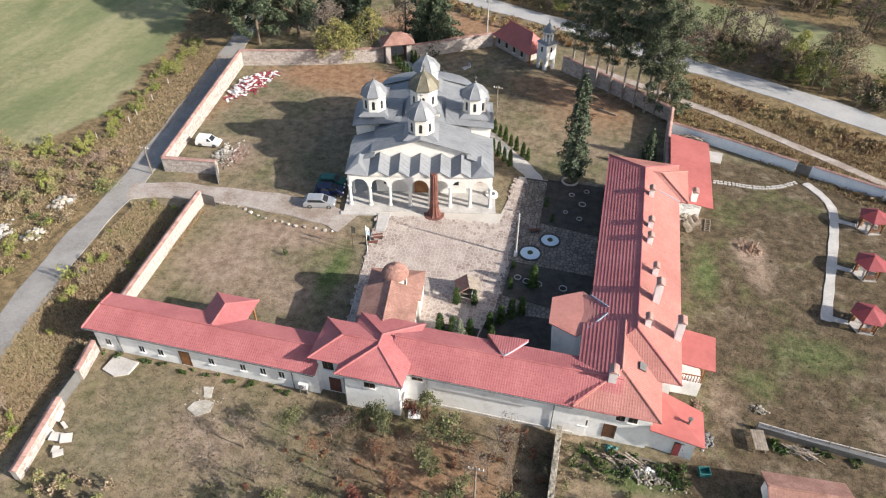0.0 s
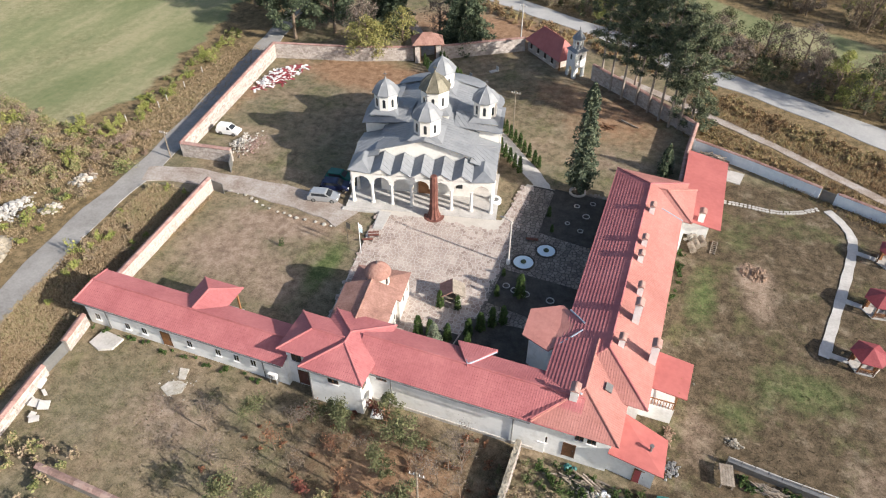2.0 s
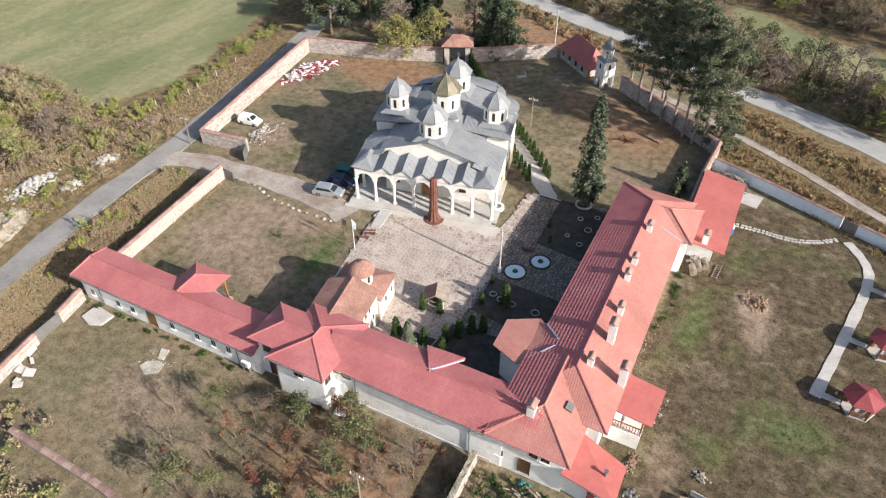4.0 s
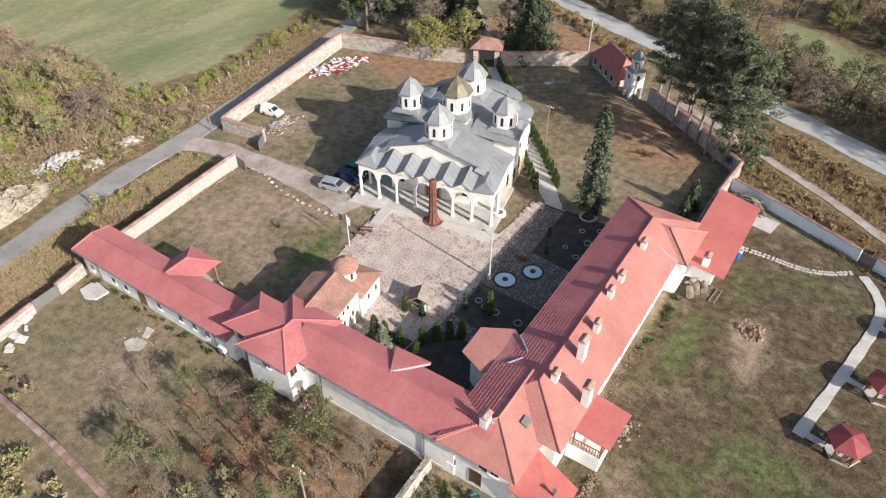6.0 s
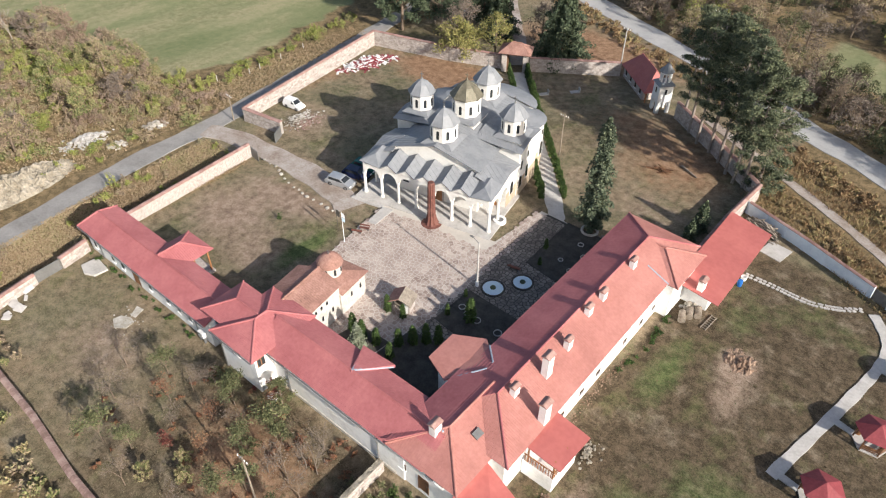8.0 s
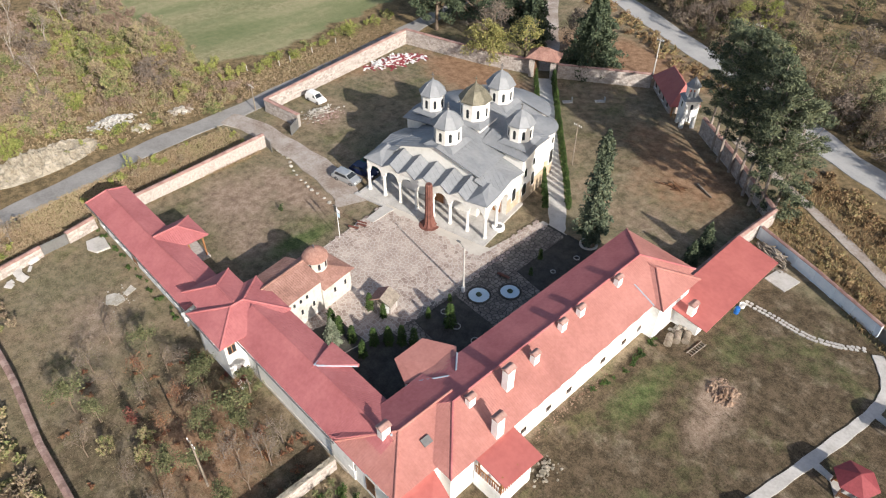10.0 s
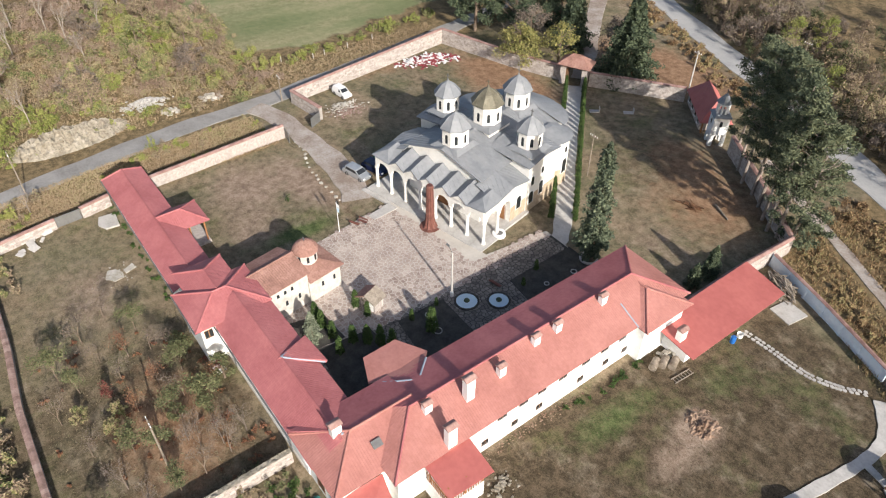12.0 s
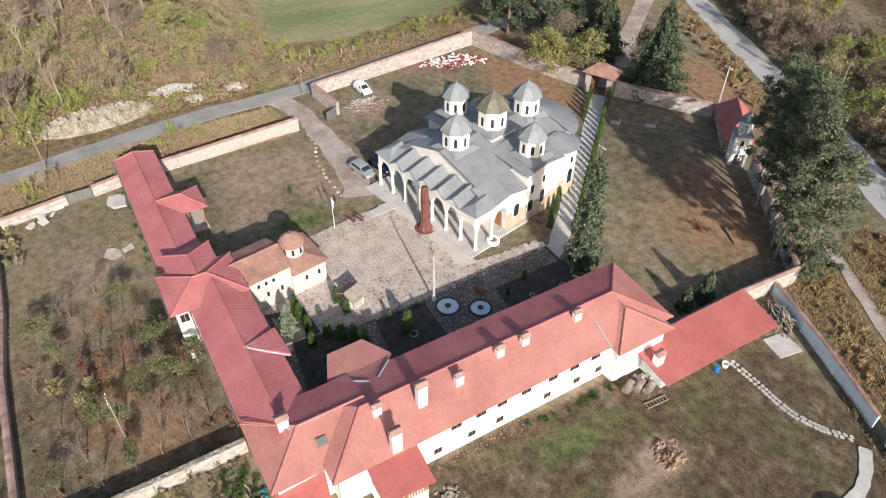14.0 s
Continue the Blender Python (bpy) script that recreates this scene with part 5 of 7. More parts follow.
for x, y, r in ((-4.72, 64.6, 1.22), (-2.65, 67.6, 1.12)):
    b = thing("round_flower_basin", "round pale blue gravel bed with dark rim and centre", "flower bed", pose(x, y, 0), "round beds in the courtyard")
    part("rim", ring_mesh(r, r + 0.22, -0.05, 0.16), SLATE, b, "dark stone rim")
    part("gravel", Mesh().turn([(r, -0.05), (r, 0.10), (r * 0.4, 0.13)], 28), PALEBLUE, b, "pale blue gravel")
    part("centre_plant", Mesh().turn([(0.3, 0.1), (0.36, 0.22), (0.25, 0.36), (0.1, 0.42)], 11), SPRUCE, b, "dark low shrub")
for x, y, r in ((-1.0, 77.8, 0.36), (0.6, 76.0, 0.46), (0.9, 79.0, 0.36), (-1.4, 73.8, 0.3), (0.5, 72.8, 0.36), (-4.4, 59.5, 0.42), (-3.0, 59.3, 0.46), (-0.1, 59.3, 0.46), (-5.5, 59.9, 0.4)):
    solid("stone_ring", ring_mesh(r - 0.05, r + 0.03, 0.0, 0.16, 14), CONCRETE, "small ring of whitewashed stones on soil", "planting ring", "planting rings", m=pose(x, y, 0.05))
w = thing("garden_well", "small round white stone well beside the portico", "well", pose(-11.6, 75.2, 0))
part("kerb", ring_mesh(0.5, 0.85, -0.4, 0.35, 18), LIME, w)
part("lid", Mesh().turn([(0.5, 0.2), (0.5, 0.26), (0.05, 0.34)], 14), STEEL, w)
solid("tree_basin", ring_mesh(0.9, 1.15, -0.3, 0.3, 20), CONCRETE, "round concrete kerb at the foot of the spruce", "tree surround", m=pose(-1.6, 80.9, 0))
solid("threshold_slab", Mesh().prism([(-25.2, 67.6), (-24.5, 64.0), (-23.3, 64.2), (-23.6, 67.9)], -0.2, 0.13), CONCRETE, "pale concrete slab at the courtyard edge", "slab")

# ---- monument ----
mon = thing("wooden_monument", "tall dark red carved column with flared foot", "monument", pose(-18.1, 69.2, -0.05))
flute = Mesh()
prof = [(1.05, 0.1), (0.8, 0.3), (0.66, 0.75), (0.56, 1.4), (0.5, 2.4), (0.47, 4.2), (0.44, 6.3), (0.36, 6.5)]
n = 20
for r, z in prof:
    for i in range(n):
        q = 2 * math.pi * i / n
        rr = r * (1 + (0.07 if i % 2 else -0.05) * (1.6 if z < 1 else 1))
        flute.v.append((rr * math.cos(q), rr * math.sin(q), z))
for j in range(len(prof) - 1):
    for i in range(n):
        flute.f.append((j * n + i, j * n + (i + 1) % n, (j + 1) * n + (i + 1) % n, (j + 1) * n + i))
flute.f.append(tuple((len(prof) - 1) * n + i for i in range(n)))
part("shaft", flute, RUST, mon)
part("foot_ring", Mesh().turn([(1.35, -0.1), (1.35, 0.12), (1.2, 0.16)], 22), RUST, mon)

# ---- small old church ----
old = thing("old_chapel", "small old stone chapel with clay tile roofs and dome", "chapel", pose(-17.15, 45.7, 0, 0, 0, 8.5))
part("nave_wall", Mesh().box(-2.75, 2.65, -1.0, 4.5, -0.3, 4.45), OLDWALL, old)
ps, a, b = hip_planes(-3.05, 3.0, -1.2, 4.7, 4.5, 5.6, "y", False, False)
roof_on(old, ps, [(a, b)], 0.26, CLAY, "weathered clay tile roof plane")
part("gable", Mesh().add([(-2.75, 4.45, 4.4), (2.65, 4.45, 4.4), (0, 4.45, 5.5), (-2.75, 4.2, 4.4), (2.65, 4.2, 4.4), (0, 4.2, 5.5)], [(0, 2, 1), (3, 4, 5), (0, 1, 4, 3), (1, 2, 5, 4), (2, 0, 3, 5)]), OLDWALL, old)
part("choir_wall", Mesh().box(-2.9, 2.9, 4.4, 8.7, -0.3, 3.0), OLDWALL, old)
ps, a, b = hip_planes(-3.1, 3.1, 4.5, 9.2, 3.05, 4.2, "y", False, True)
roof_on(old, ps, [(a, b)], 0.26, CLAY, "weathered clay tile roof plane")
part("drum", Mesh().turn([(1.25, 3.2), (1.25, 5.2)], 20, 0.1, 6.3), OLDWALL, old, "round cream drum")
for i in range(8):
    q = i * 45 + 20
    m = pose(0.1, 6.3, 0, 0, 0, q)
    arched_opening(old, "drum_window", m @ pose(0, -1.24, 0), 0.28, 0.85, 4.05, GLASS, 0.03)
dm = Mesh()
dm.turn([(1.5, 5.15), (1.5, 5.22), (1.38, 5.5), (1.1, 5.85), (0.7, 6.12), (0.25, 6.27), (0.04, 6.32)], 22, 0.1, 6.3)
for i in range(22):
    q = 2 * math.pi * i / 22
    pr = [(1.46, 5.28), (1.3, 5.6), (1.0, 5.93), (0.6, 6.17), (0.15, 6.3)]
    for (r0, z0), (r1, z1) in zip(pr, pr[1:]):
        dm.tube((0.1 + r0 * math.cos(q), 6.3 + r0 * math.sin(q), z0), (0.1 + r1 * math.cos(q), 6.3 + r1 * math.sin(q), z1), 0.03, 0.025, 4, False)
part("dome_roof", dm, CLAY, old, "clay tile dome")
part("cross", Mesh().box(0.07, 0.13, 6.27, 6.33, 6.3, 6.9).box(-0.1, 0.3, 6.27, 6.33, 6.62, 6.68), STEEL, old)
for y in (0.6, 1.5, 2.4):
    arched_opening(old, "window", pose(2.65, y, 0, 0, 0, 90), 0.32, 0.5, 3.2, GLASS, 0.02)
for y in (1.5, 3.2, 6.2, 7.8):
    arched_opening(old, "window", pose(2.65 if y < 4.4 else 2.9, y, 0, 0, 0, 90), 0.3, 0.7, 1.5, GLASS, 0.02)

# ---- kiosk ----
kio = thing("candle_kiosk", "small stone shelter with a steep pale roof", "shelter", pose(-10.6, 55.6, 0, 0, 0, 20))
part("back_wall", Mesh().box(-1.1, 1.1, 0.5, 0.8, -0.1, 1.7), OLDWALL, kio)
for sx in (-1, 1):
    part("side_wall", Mesh().box(sx * 1.0 - 0.12, sx * 1.0 + 0.12, -0.7, 0.5, -0.1, 1.2), STONE, kio)
    part("roof_slope", Mesh().slab([(0, -1.1, 2.4), (0, 1.1, 2.4), (sx * 1.45, 1.1, 1.55), (sx * 1.45, -1.1, 1.55)], 0.12), CLAY if sx < 0 else GREYWOOD, kio)
part("front_panel", Mesh().box(0.35, 0.88, -0.72, -0.62, -0.1, 1.5), LIME, kio, "white front panel")
part("shelf", Mesh().box(-0.88, 0.88, -0.5, 0.49, 0.7, 0.78), GREYWOOD, kio)

# ---- gatehouse ----
gate = thing("gatehouse", "stone gatehouse with a pinkish hipped tile roof", "gatehouse", pose(-36.3, 113.3, -1.5, 0, 0, 25.6))
for sx in (-1, 1):
    part("pier", Mesh().box(sx * 1.9 - 0.45, sx * 1.9 + 0.45, -1.3, 1.3, -0.4, 4.1), STONE, gate)
part("lintel", Mesh().box(-1.45, 1.45, -1.2, 1.2, 3.6, 4.1), DARKWOOD, gate)
for sx in (-1, 1):
    part("gate_leaf", Mesh().box(sx * 1.38 - 0.05, sx * 1.38 + 0.05, -0.9, 0.9, -0.2, 3.3), DARKWOOD, gate, "dark wooden gate leaf standing open")
ps, a, b = hip_planes(-2.9, 2.9, -2.0, 2.0, 4.15, 5.6, "x")
roof_on(gate, ps, [(a, b)], 0.24, CLAY, "pinkish clay tile roof plane")

# ---- cemetery chapel and bell tower ----
chap = thing("brick_chapel", "low stone chapel with a bright red tile roof", "chapel", pose(-19.1, 125.2, -0.9, 0, 0, -41.6))
part("wall", Mesh().box(0.4, 9.4, -2.0, 2.0, -0.5, 2.1), STONE, chap)
ps, a, b = hip_planes(0, 10.8, -2.5, 2.5, 2.1, 4.9, "x", True, True, 2.2)
roof_on(chap, ps, [(a, b)], 0.3, REDSHEET, "bright red tile roof plane")
for x in (1.6, 3.8, 6.0, 8.2):
    window(chap, x, -2.0, 0.7, 0.6, 1.0, "s")
for y in (-1.9, 1.9):
    part("porch_post", Mesh().box(10.3, 10.5, y - 0.1, y + 0.1, -0.4, 2.2), OAK, chap)
bell = thing("bell_tower", "white square bell tower with arches and dark cap", "bell tower", pose(-9.7, 116.2, -0.8, 0, 0, -41.6))
tw = Mesh()
for i in range(4):
    m = Matrix.Rotation(math.pi / 2 * i, 4, "Z")
    k = len(tw.v)
    arch_wall(tw, (-1.15, -1.0), (1.15, -1.0), -0.5, 2.6, 1.5, 0.55, 0.3)
    tw.v[k:] = [tuple(m @ Vector(p)) for p in tw.v[k:]]
part("lower_arcade", tw, WHITE, bell)
part("shaft", Mesh().box(-1.15, 1.15, -1.15, 1.15, 2.6, 4.9), WHITE, bell)
for q in range(4):
    arched_opening(bell, "window", Matrix.Rotation(math.pi / 2 * q, 4, "Z") @ pose(0, -1.15, 0), 0.4, 0.9, 3.4, GLASS, 0.02)
part("skirt_roof", Mesh().loft([(-1.4, -1.4, 4.9), (1.4, -1.4, 4.9), (1.4, 1.4, 4.9), (-1.4, 1.4, 4.9)], [(-0.95, -0.95, 5.3), (0.95, -0.95, 5.3), (0.95, 0.95, 5.3), (-0.95, 0.95, 5.3)]), LEAD, bell)
for i in range(8):
    q = math.pi / 4 * i + math.pi / 8
    part("belfry_post", Mesh().tube((0.8 * math.cos(q), 0.8 * math.sin(q), 5.2), (0.8 * math.cos(q), 0.8 * math.sin(q), 6.7), 0.15, 0.15, 6), WHITE, bell)
part("belfry_ring", Mesh().loft(octagon(0.98, 6.6), octagon(0.98, 6.95)), WHITE, bell)
part("cap", Mesh().loft(octagon(1.2, 6.95), octagon(0.6, 7.7)).loft(octagon(0.6, 7.7), octagon(0.05, 8.4)), LEAD, bell)
part("bell", Mesh().turn([(0.36, 5.9), (0.25, 6.1), (0.2, 6.4), (0.06, 6.5)], 12), RUST, bell)
part("cross", Mesh().box(-0.03, 0.03, -0.03, 0.03, 8.35, 9.0).box(-0.2, 0.2, -0.03, 0.03, 8.7, 8.76), STEEL, bell)

# ---- garden pavilions and paths in the east meadow ----
gazebo = thing("gazebo", "hexagonal wooden gazebo with a dark red roof", "gazebo", pose(32.7, 61.7, 0), "gazebos beside the path")
hexa = lambda r, z: [(r * math.cos(math.pi / 3 * i), r * math.sin(math.pi / 3 * i), z) for i in range(6)]
h1, h0 = hexa(1.95, 1.85), (0, 0, 2.75)
for i in range(6):
    part("roof_panel", Mesh().slab([h1[i], h1[(i + 1) % 6], h0], 0.05), REDTARP, gazebo)
    p = hexa(1.5, 0)[i]
    part("post", Mesh().box(p[0] - 0.06, p[0] + 0.06, p[1] - 0.06, p[1] + 0.06, -0.1, 1.9), DARKWOOD, gazebo)
    if i != 3:
        q = hexa(1.5, 0)[(i + 1) % 6]
        rail = Mesh()
        for z in (0.35, 0.6, 0.85):
            rail.tube((p[0], p[1], z), (q[0], q[1], z), 0.05, 0.05, 4)
        part("rail", rail, DARKWOOD, gazebo)
        part("bench_board", Mesh().slab([(p[0] * 0.95, p[1] * 0.95, 0.45), (q[0] * 0.95, q[1] * 0.95, 0.45), (q[0] * 0.7, q[1] * 0.7, 0.45), (p[0] * 0.7, p[1] * 0.7, 0.45)], 0.05), OAK, gazebo)
part("floor", Mesh().loft(hexa(1.6, -0.1), hexa(1.6, 0.12)), CONCRETE, gazebo)
copies(gazebo, ((34.7, 70.8, 1, 8), (36.9, 80.2, 1, 15)))
meadow_path = solid("concrete_path", ribbon([(30.3, 88.7), (32.0, 86.3), (32.95, 83.6), (32.7, 80.0), (31.7, 74.6), (30.15, 67.3), (28.85, 61.4)], 1.15, 0.08, 6), CONCRETE, "pale concrete garden path", "path", kind="structure")
for a, b in (((29.3, 62.0), (31.2, 61.7)), ((31.2, 71.3), (33.2, 70.9)), ((33.0, 80.9), (35.4, 80.3))):
    solid("path_spur", ribbon([a, b], 0.7, 0.095), CONCRETE, "short concrete spur to a gazebo", "path", "path spurs", kind="structure")

# ---- poles ----


def pole(label, x, y, h, r=0.11, arms=True, material=None, lamp=False):
    p = thing("utility_pole", label, "pole", pose(x, y, gz(x, y)))
    part("post", Mesh().tube((0, 0, -0.4), (0, 0, h), r, r * 0.7, 8), material or GREYWOOD, p)
    if arms:
        part("crossarm", Mesh().box(-0.7, 0.7, -0.05, 0.05, h - 0.5, h - 0.4), material or GREYWOOD, p)
        for s in (-0.6, -0.25, 0.25, 0.6):
            part("insulator", Mesh().tube((s, 0, h - 0.4), (s, 0, h - 0.2), 0.05, 0.04, 6), WHITE, p)
    if lamp:
        part("lamp_arm", Mesh().tube((0, 0, h - 0.1), (-1.1, 0.3, h + 0.1), 0.04, 0.03, 6), STEEL, p)
        part("lamp_head", Mesh().box(-1.5, -1.0, 0.2, 0.42, h + 0.04, h + 0.14), STEEL, p)
    return p


pole("pale concrete lamp post standing on the paving", -6.4, 63.75, 6.6, 0.13, False, CONCRETE, True)
solid("post_collar", Mesh().turn([(0.22, 0), (0.22, 0.7), (0.13, 0.8)], 10), WHITE, "white painted collar of the lamp post", "post base", m=pose(-6.4, 63.75, 0.04))
pole("weathered wooden utility pole in the rough plot", -4.5, 30.1, 6.9)
pole("grey utility pole at the lane junction", -59.7, 69.3, 4.7)
pole("wooden pole on the lawn beside the hedge", -14.5, 94.0, 6.9, 0.1)
pole("pale concrete pole behind the chapel", -22.3, 126.4, 7.5, 0.14, True, CONCRETE)
pole("thin wooden pole beyond the main road", -13.3, 143.5, 8.0, 0.1)
pole("leaning grey pole beside the lane", -56.3, 29.5, 6.5, 0.1)
fl = thing("flagpole", "white flagpole with a limp flag on the lawn edge", "flagpole", pose(-23.9, 59.3, 0))
part("pole", Mesh().tube((0, 0, -0.2), (0, 0, 4.8), 0.05, 0.035, 8), WHITE, fl)
flag = part("flag", Mesh().slab([(0.03, 0, 4.7), (0.4, 0.12, 4.35), (0.45, 0.1, 3.9), (0.03, 0, 4.1)], 0.02), WHITE, fl, "limp white flag")
part("stripe", Mesh().slab([(0.04, -0.03, 4.05), (0.46, 0.07, 3.88), (0.42, 0.04, 3.3), (0.04, -0.03, 3.4)], 0.02), PALEBLUE, flag, "pale blue lower stripe")
solid("dark_flag", Mesh().tube((0, 0, -0.2), (0, 0, 3.4), 0.04, 0.03, 6).slab([(0.03, 0, 3.4), (0.5, 0.15, 3.1), (0.4, 0.1, 2.2), (0.03, 0, 2.4)], 0.02), SLATE, "dark furled flag on a thin pole", "flag", m=pose(-26.2, 60.4, 0))

# ---- benches and tables ----
bench = thing("bench", "dark red wooden bench on the paving", "bench", pose(-23.7, 62.6, 0.05, 0, 0, 25), "courtyard benches")
for i in range(3):
    part("seat_board", Mesh().box(-0.9, 0.9, -0.25 + i * 0.18, -0.1 + i * 0.18, 0.42, 0.46), RUST, bench)
for i in range(2):
    part("back_board", Mesh().box(-0.9, 0.9, 0.34, 0.38, 0.58 + i * 0.18, 0.72 + i * 0.18), RUST, bench)
for sx in (-0.7, 0.7):
    part("leg", Mesh().box(sx - 0.05, sx + 0.05, -0.22, 0.36, -0.05, 0.42), STEEL, bench)
copies(bench, ((-24.1, 61.7, 0.75, 205), (-4.8, 68.9, 0.85, 190)))
bench.scale = (0.75, 0.75, 0.75)

# ---- vehicles ----


def car(label, material, x, y, ang, L=4.2, W=1.72, H=1.45, van=False, z=None):
    c = thing("car", label, "car", pose(x, y, (gz(x, y) if z is None else z) + 0.02, 0, 0, ang))
    h = H
    prof = [(-L / 2, 0.35), (-L / 2, 0.85), (-L / 2 + 0.12, 0.98), (L * 0.22, 0.98), (L / 2 - 0.25, 0.78), (L / 2, 0.6), (L / 2, 0.35), (L * 0.4, 0.24), (-L * 0.42, 0.24)]
    side = lambda w, pr: [(px, w * (0.94 if pz > 0.9 else 1), pz) for px, pz in pr]
    body = Mesh().loft(side(W / 2, prof), side(-W / 2, prof))
    part("body", body, material, c)
    rear = -L / 2 + (0.08 if van else 0.3)
    cab = [(rear, 0.97), (rear + 0.22, h), (L * 0.08, h), (L * 0.28, 0.97)]
    part("cabin", Mesh().loft([(px, W * (0.47 if pz < 1 else 0.4), pz) for px, pz in cab], [(px, -W * (0.47 if pz < 1 else 0.4), pz) for px, pz in cab]), material, c)
    gl = Mesh()
    zt, zb = h - 0.1, 1.03
    gl.slab([(L * 0.265, -W * 0.4, zb - 0.01), (L * 0.265, W * 0.4, zb - 0.01), (L * 0.105, W * 0.35, zt), (L * 0.105, -W * 0.35, zt)], -0.03)
    part("windscreen", gl, GLASS, c, "dark windscreen")
    if not van:
        part("rear_window", Mesh().slab([(rear + 0.03, W * 0.36, zb + 0.05), (rear + 0.03, -W * 0.36, zb + 0.05), (rear + 0.17, -W * 0.33, zt), (rear + 0.17, W * 0.33, zt)], -0.03), GLASS, c)
    for sy in (-1, 1):
        x0 = rear + 0.3 if not van else L * 0.02
        ring = [(x0, zb), (L * 0.2, zb), (L * 0.07, zt), (x0 + 0.05, zt)]
        yy = lambda pz: sy * W * (0.475 if pz < 1.1 else 0.412)
        part("side_window", Mesh().loft([(px, yy(pz) - sy * 0.03, pz) for px, pz in ring], [(px, yy(pz) + sy * 0.012, pz) for px, pz in ring]), GLASS, c)
        for px in (-L * 0.3, L * 0.31):
            wh = part("wheel", Mesh().tube((px, sy * (W / 2 - 0.2), 0.31), (px, sy * (W / 2 + 0.015), 0.31), 0.31, 0.31, 14), TYRE, c)
            part("rim", Mesh().tube((px, sy * (W / 2), 0.31), (px, sy * (W / 2 + 0.025), 0.31), 0.19, 0.17, 10), STEEL, wh)
        part("headlight", Mesh().box(L / 2 - 0.16, L / 2 + 0.012, sy * W * 0.36 - 0.16, sy * W * 0.36 + 0.16, 0.58, 0.7), WHITE, c)
        part("tail_light", Mesh().box(-L / 2 - 0.012, -L / 2 + 0.08, sy * W * 0.42 - 0.1, sy * W * 0.42 + 0.1, 0.65, 0.9), RUST, c)
    return c


car("silver estate car parked on the gravel by the church", CARSILVER, -33.5, 67.8, 12, 4.2)
car("dark blue car parked in the church shade", CARBLUE, -33.2, 70.6, 14, 4.0)
car("dark green hatchback parked in the church shade", CARGREEN, -33.6, 72.7, 8, 3.9)
car("grey car parked under the trees outside the wall", CARSILVER, -58.8, 127.0, 20, 4.2)
car("small white van parked on rough grass", CARWHITE, -55.6, 78.3, 6, 3.6, 1.55, 1.55, True)

# ---- gates, fences and plain boards ----
for label, x, y, ang, L, h in (("dark metal gate leaf at the driveway", -48.9, 64.5, -8, 1.9, 1.7), ("open dark metal gate leaf at the driveway", -50.3, 71.2, -62, 2.4, 1.7), ("grey sheet metal gate in the stone wall", -46.05, 34.1, -87, 3.0, 1.5), ("rusty metal gate in the blue wall", 29.3, 91.2, -20, 2.0, 1.6)):
    g = thing("metal_gate", label, "gate", pose(x, y, gz(x, y), 0, 0, ang))
    part("panel", Mesh().box(0.05, L - 0.05, -0.02, 0.02, 0.05, h - 0.05), STEEL, g)
    fr = Mesh().box(0, 0.06, -0.04, 0.04, -0.1, h).box(L - 0.06, L, -0.04, 0.04, -0.1, h).box(0.06, L - 0.06, -0.035, 0.035, h - 0.07, h).box(0.06, L - 0.06, -0.035, 0.035, 0.0, 0.07)
    part("gate_frame", fr, STEEL, g)
fence = thing("wire_fence", "grey wire and rail fence in the rough meadow", "fence")
pts = [(20.0, 44.75), (24.6, 44.2), (31.1, 43.7)]
for (x0, y0), (x1, y1) in zip(pts, pts[1:]):
    k = 4
    for i in range(k + 1):
        x, y = x0 + (x1 - x0) * i / k, y0 + (y1 - y0) * i / k
        part("post", Mesh().tube((x, y, -0.2), (x, y, 1.1), 0.05, 0.05, 6), STEEL, fence)
    for z in (0.35, 0.7, 1.05):
        part("rail", Mesh().tube((x0, y0, z), (x1, y1, z), 0.025 if z < 1 else 0.05, 0.025 if z < 1 else 0.05, 5), CONCRETE, fence)
tb = thing("plank_table", "weathered grey plank table by the fence", "table", pose(20.0, 43.0, 0, 0, 0, 8))
for i in range(5):
    part("plank", Mesh().box(-0.6 + i * 0.24, -0.38 + i * 0.24, -1.1, 1.1, 0.72, 0.77), GREYWOOD, tb)
for x in (-0.5, 0.5):
    for y in (-0.9, 0.9):
        part("leg", Mesh().box(x - 0.05, x + 0.05, y - 0.05, y + 0.05, -0.1, 0.72), GREYWOOD, tb)
hut = thing("low_shed", "low shed with a brown tile roof", "shed", pose(21.5, 36.9, 0, 0, 0, 4))
part("wall", Mesh().box(-1.5, 4.5, -1.6, 1.6, -0.2, 2.0), LIME, hut)
ps, a, b = hip_planes(-2.0, 5.0, -2.0, 2.0, 2.0, 2.9, "x", False, False)
roof_on(hut, ps, [(a, b)], 0.24, CLAY, "brown tile roof plane")

# ---- firewood, rubble and discarded things ----


def chunk(r, squash=0.6):
    bm = bmesh.new()
    bmesh.ops.create_icosphere(bm, subdivisions=1, radius=r)
    for v in bm.verts:
        v.co *= random.uniform(0.65, 1.2)
        v.co.z *= squash
    mb = Mesh().add([v.co.copy() for v in bm.verts], [[v.index for v in f.verts] for f in bm.faces])
    bm.free()
    return mb


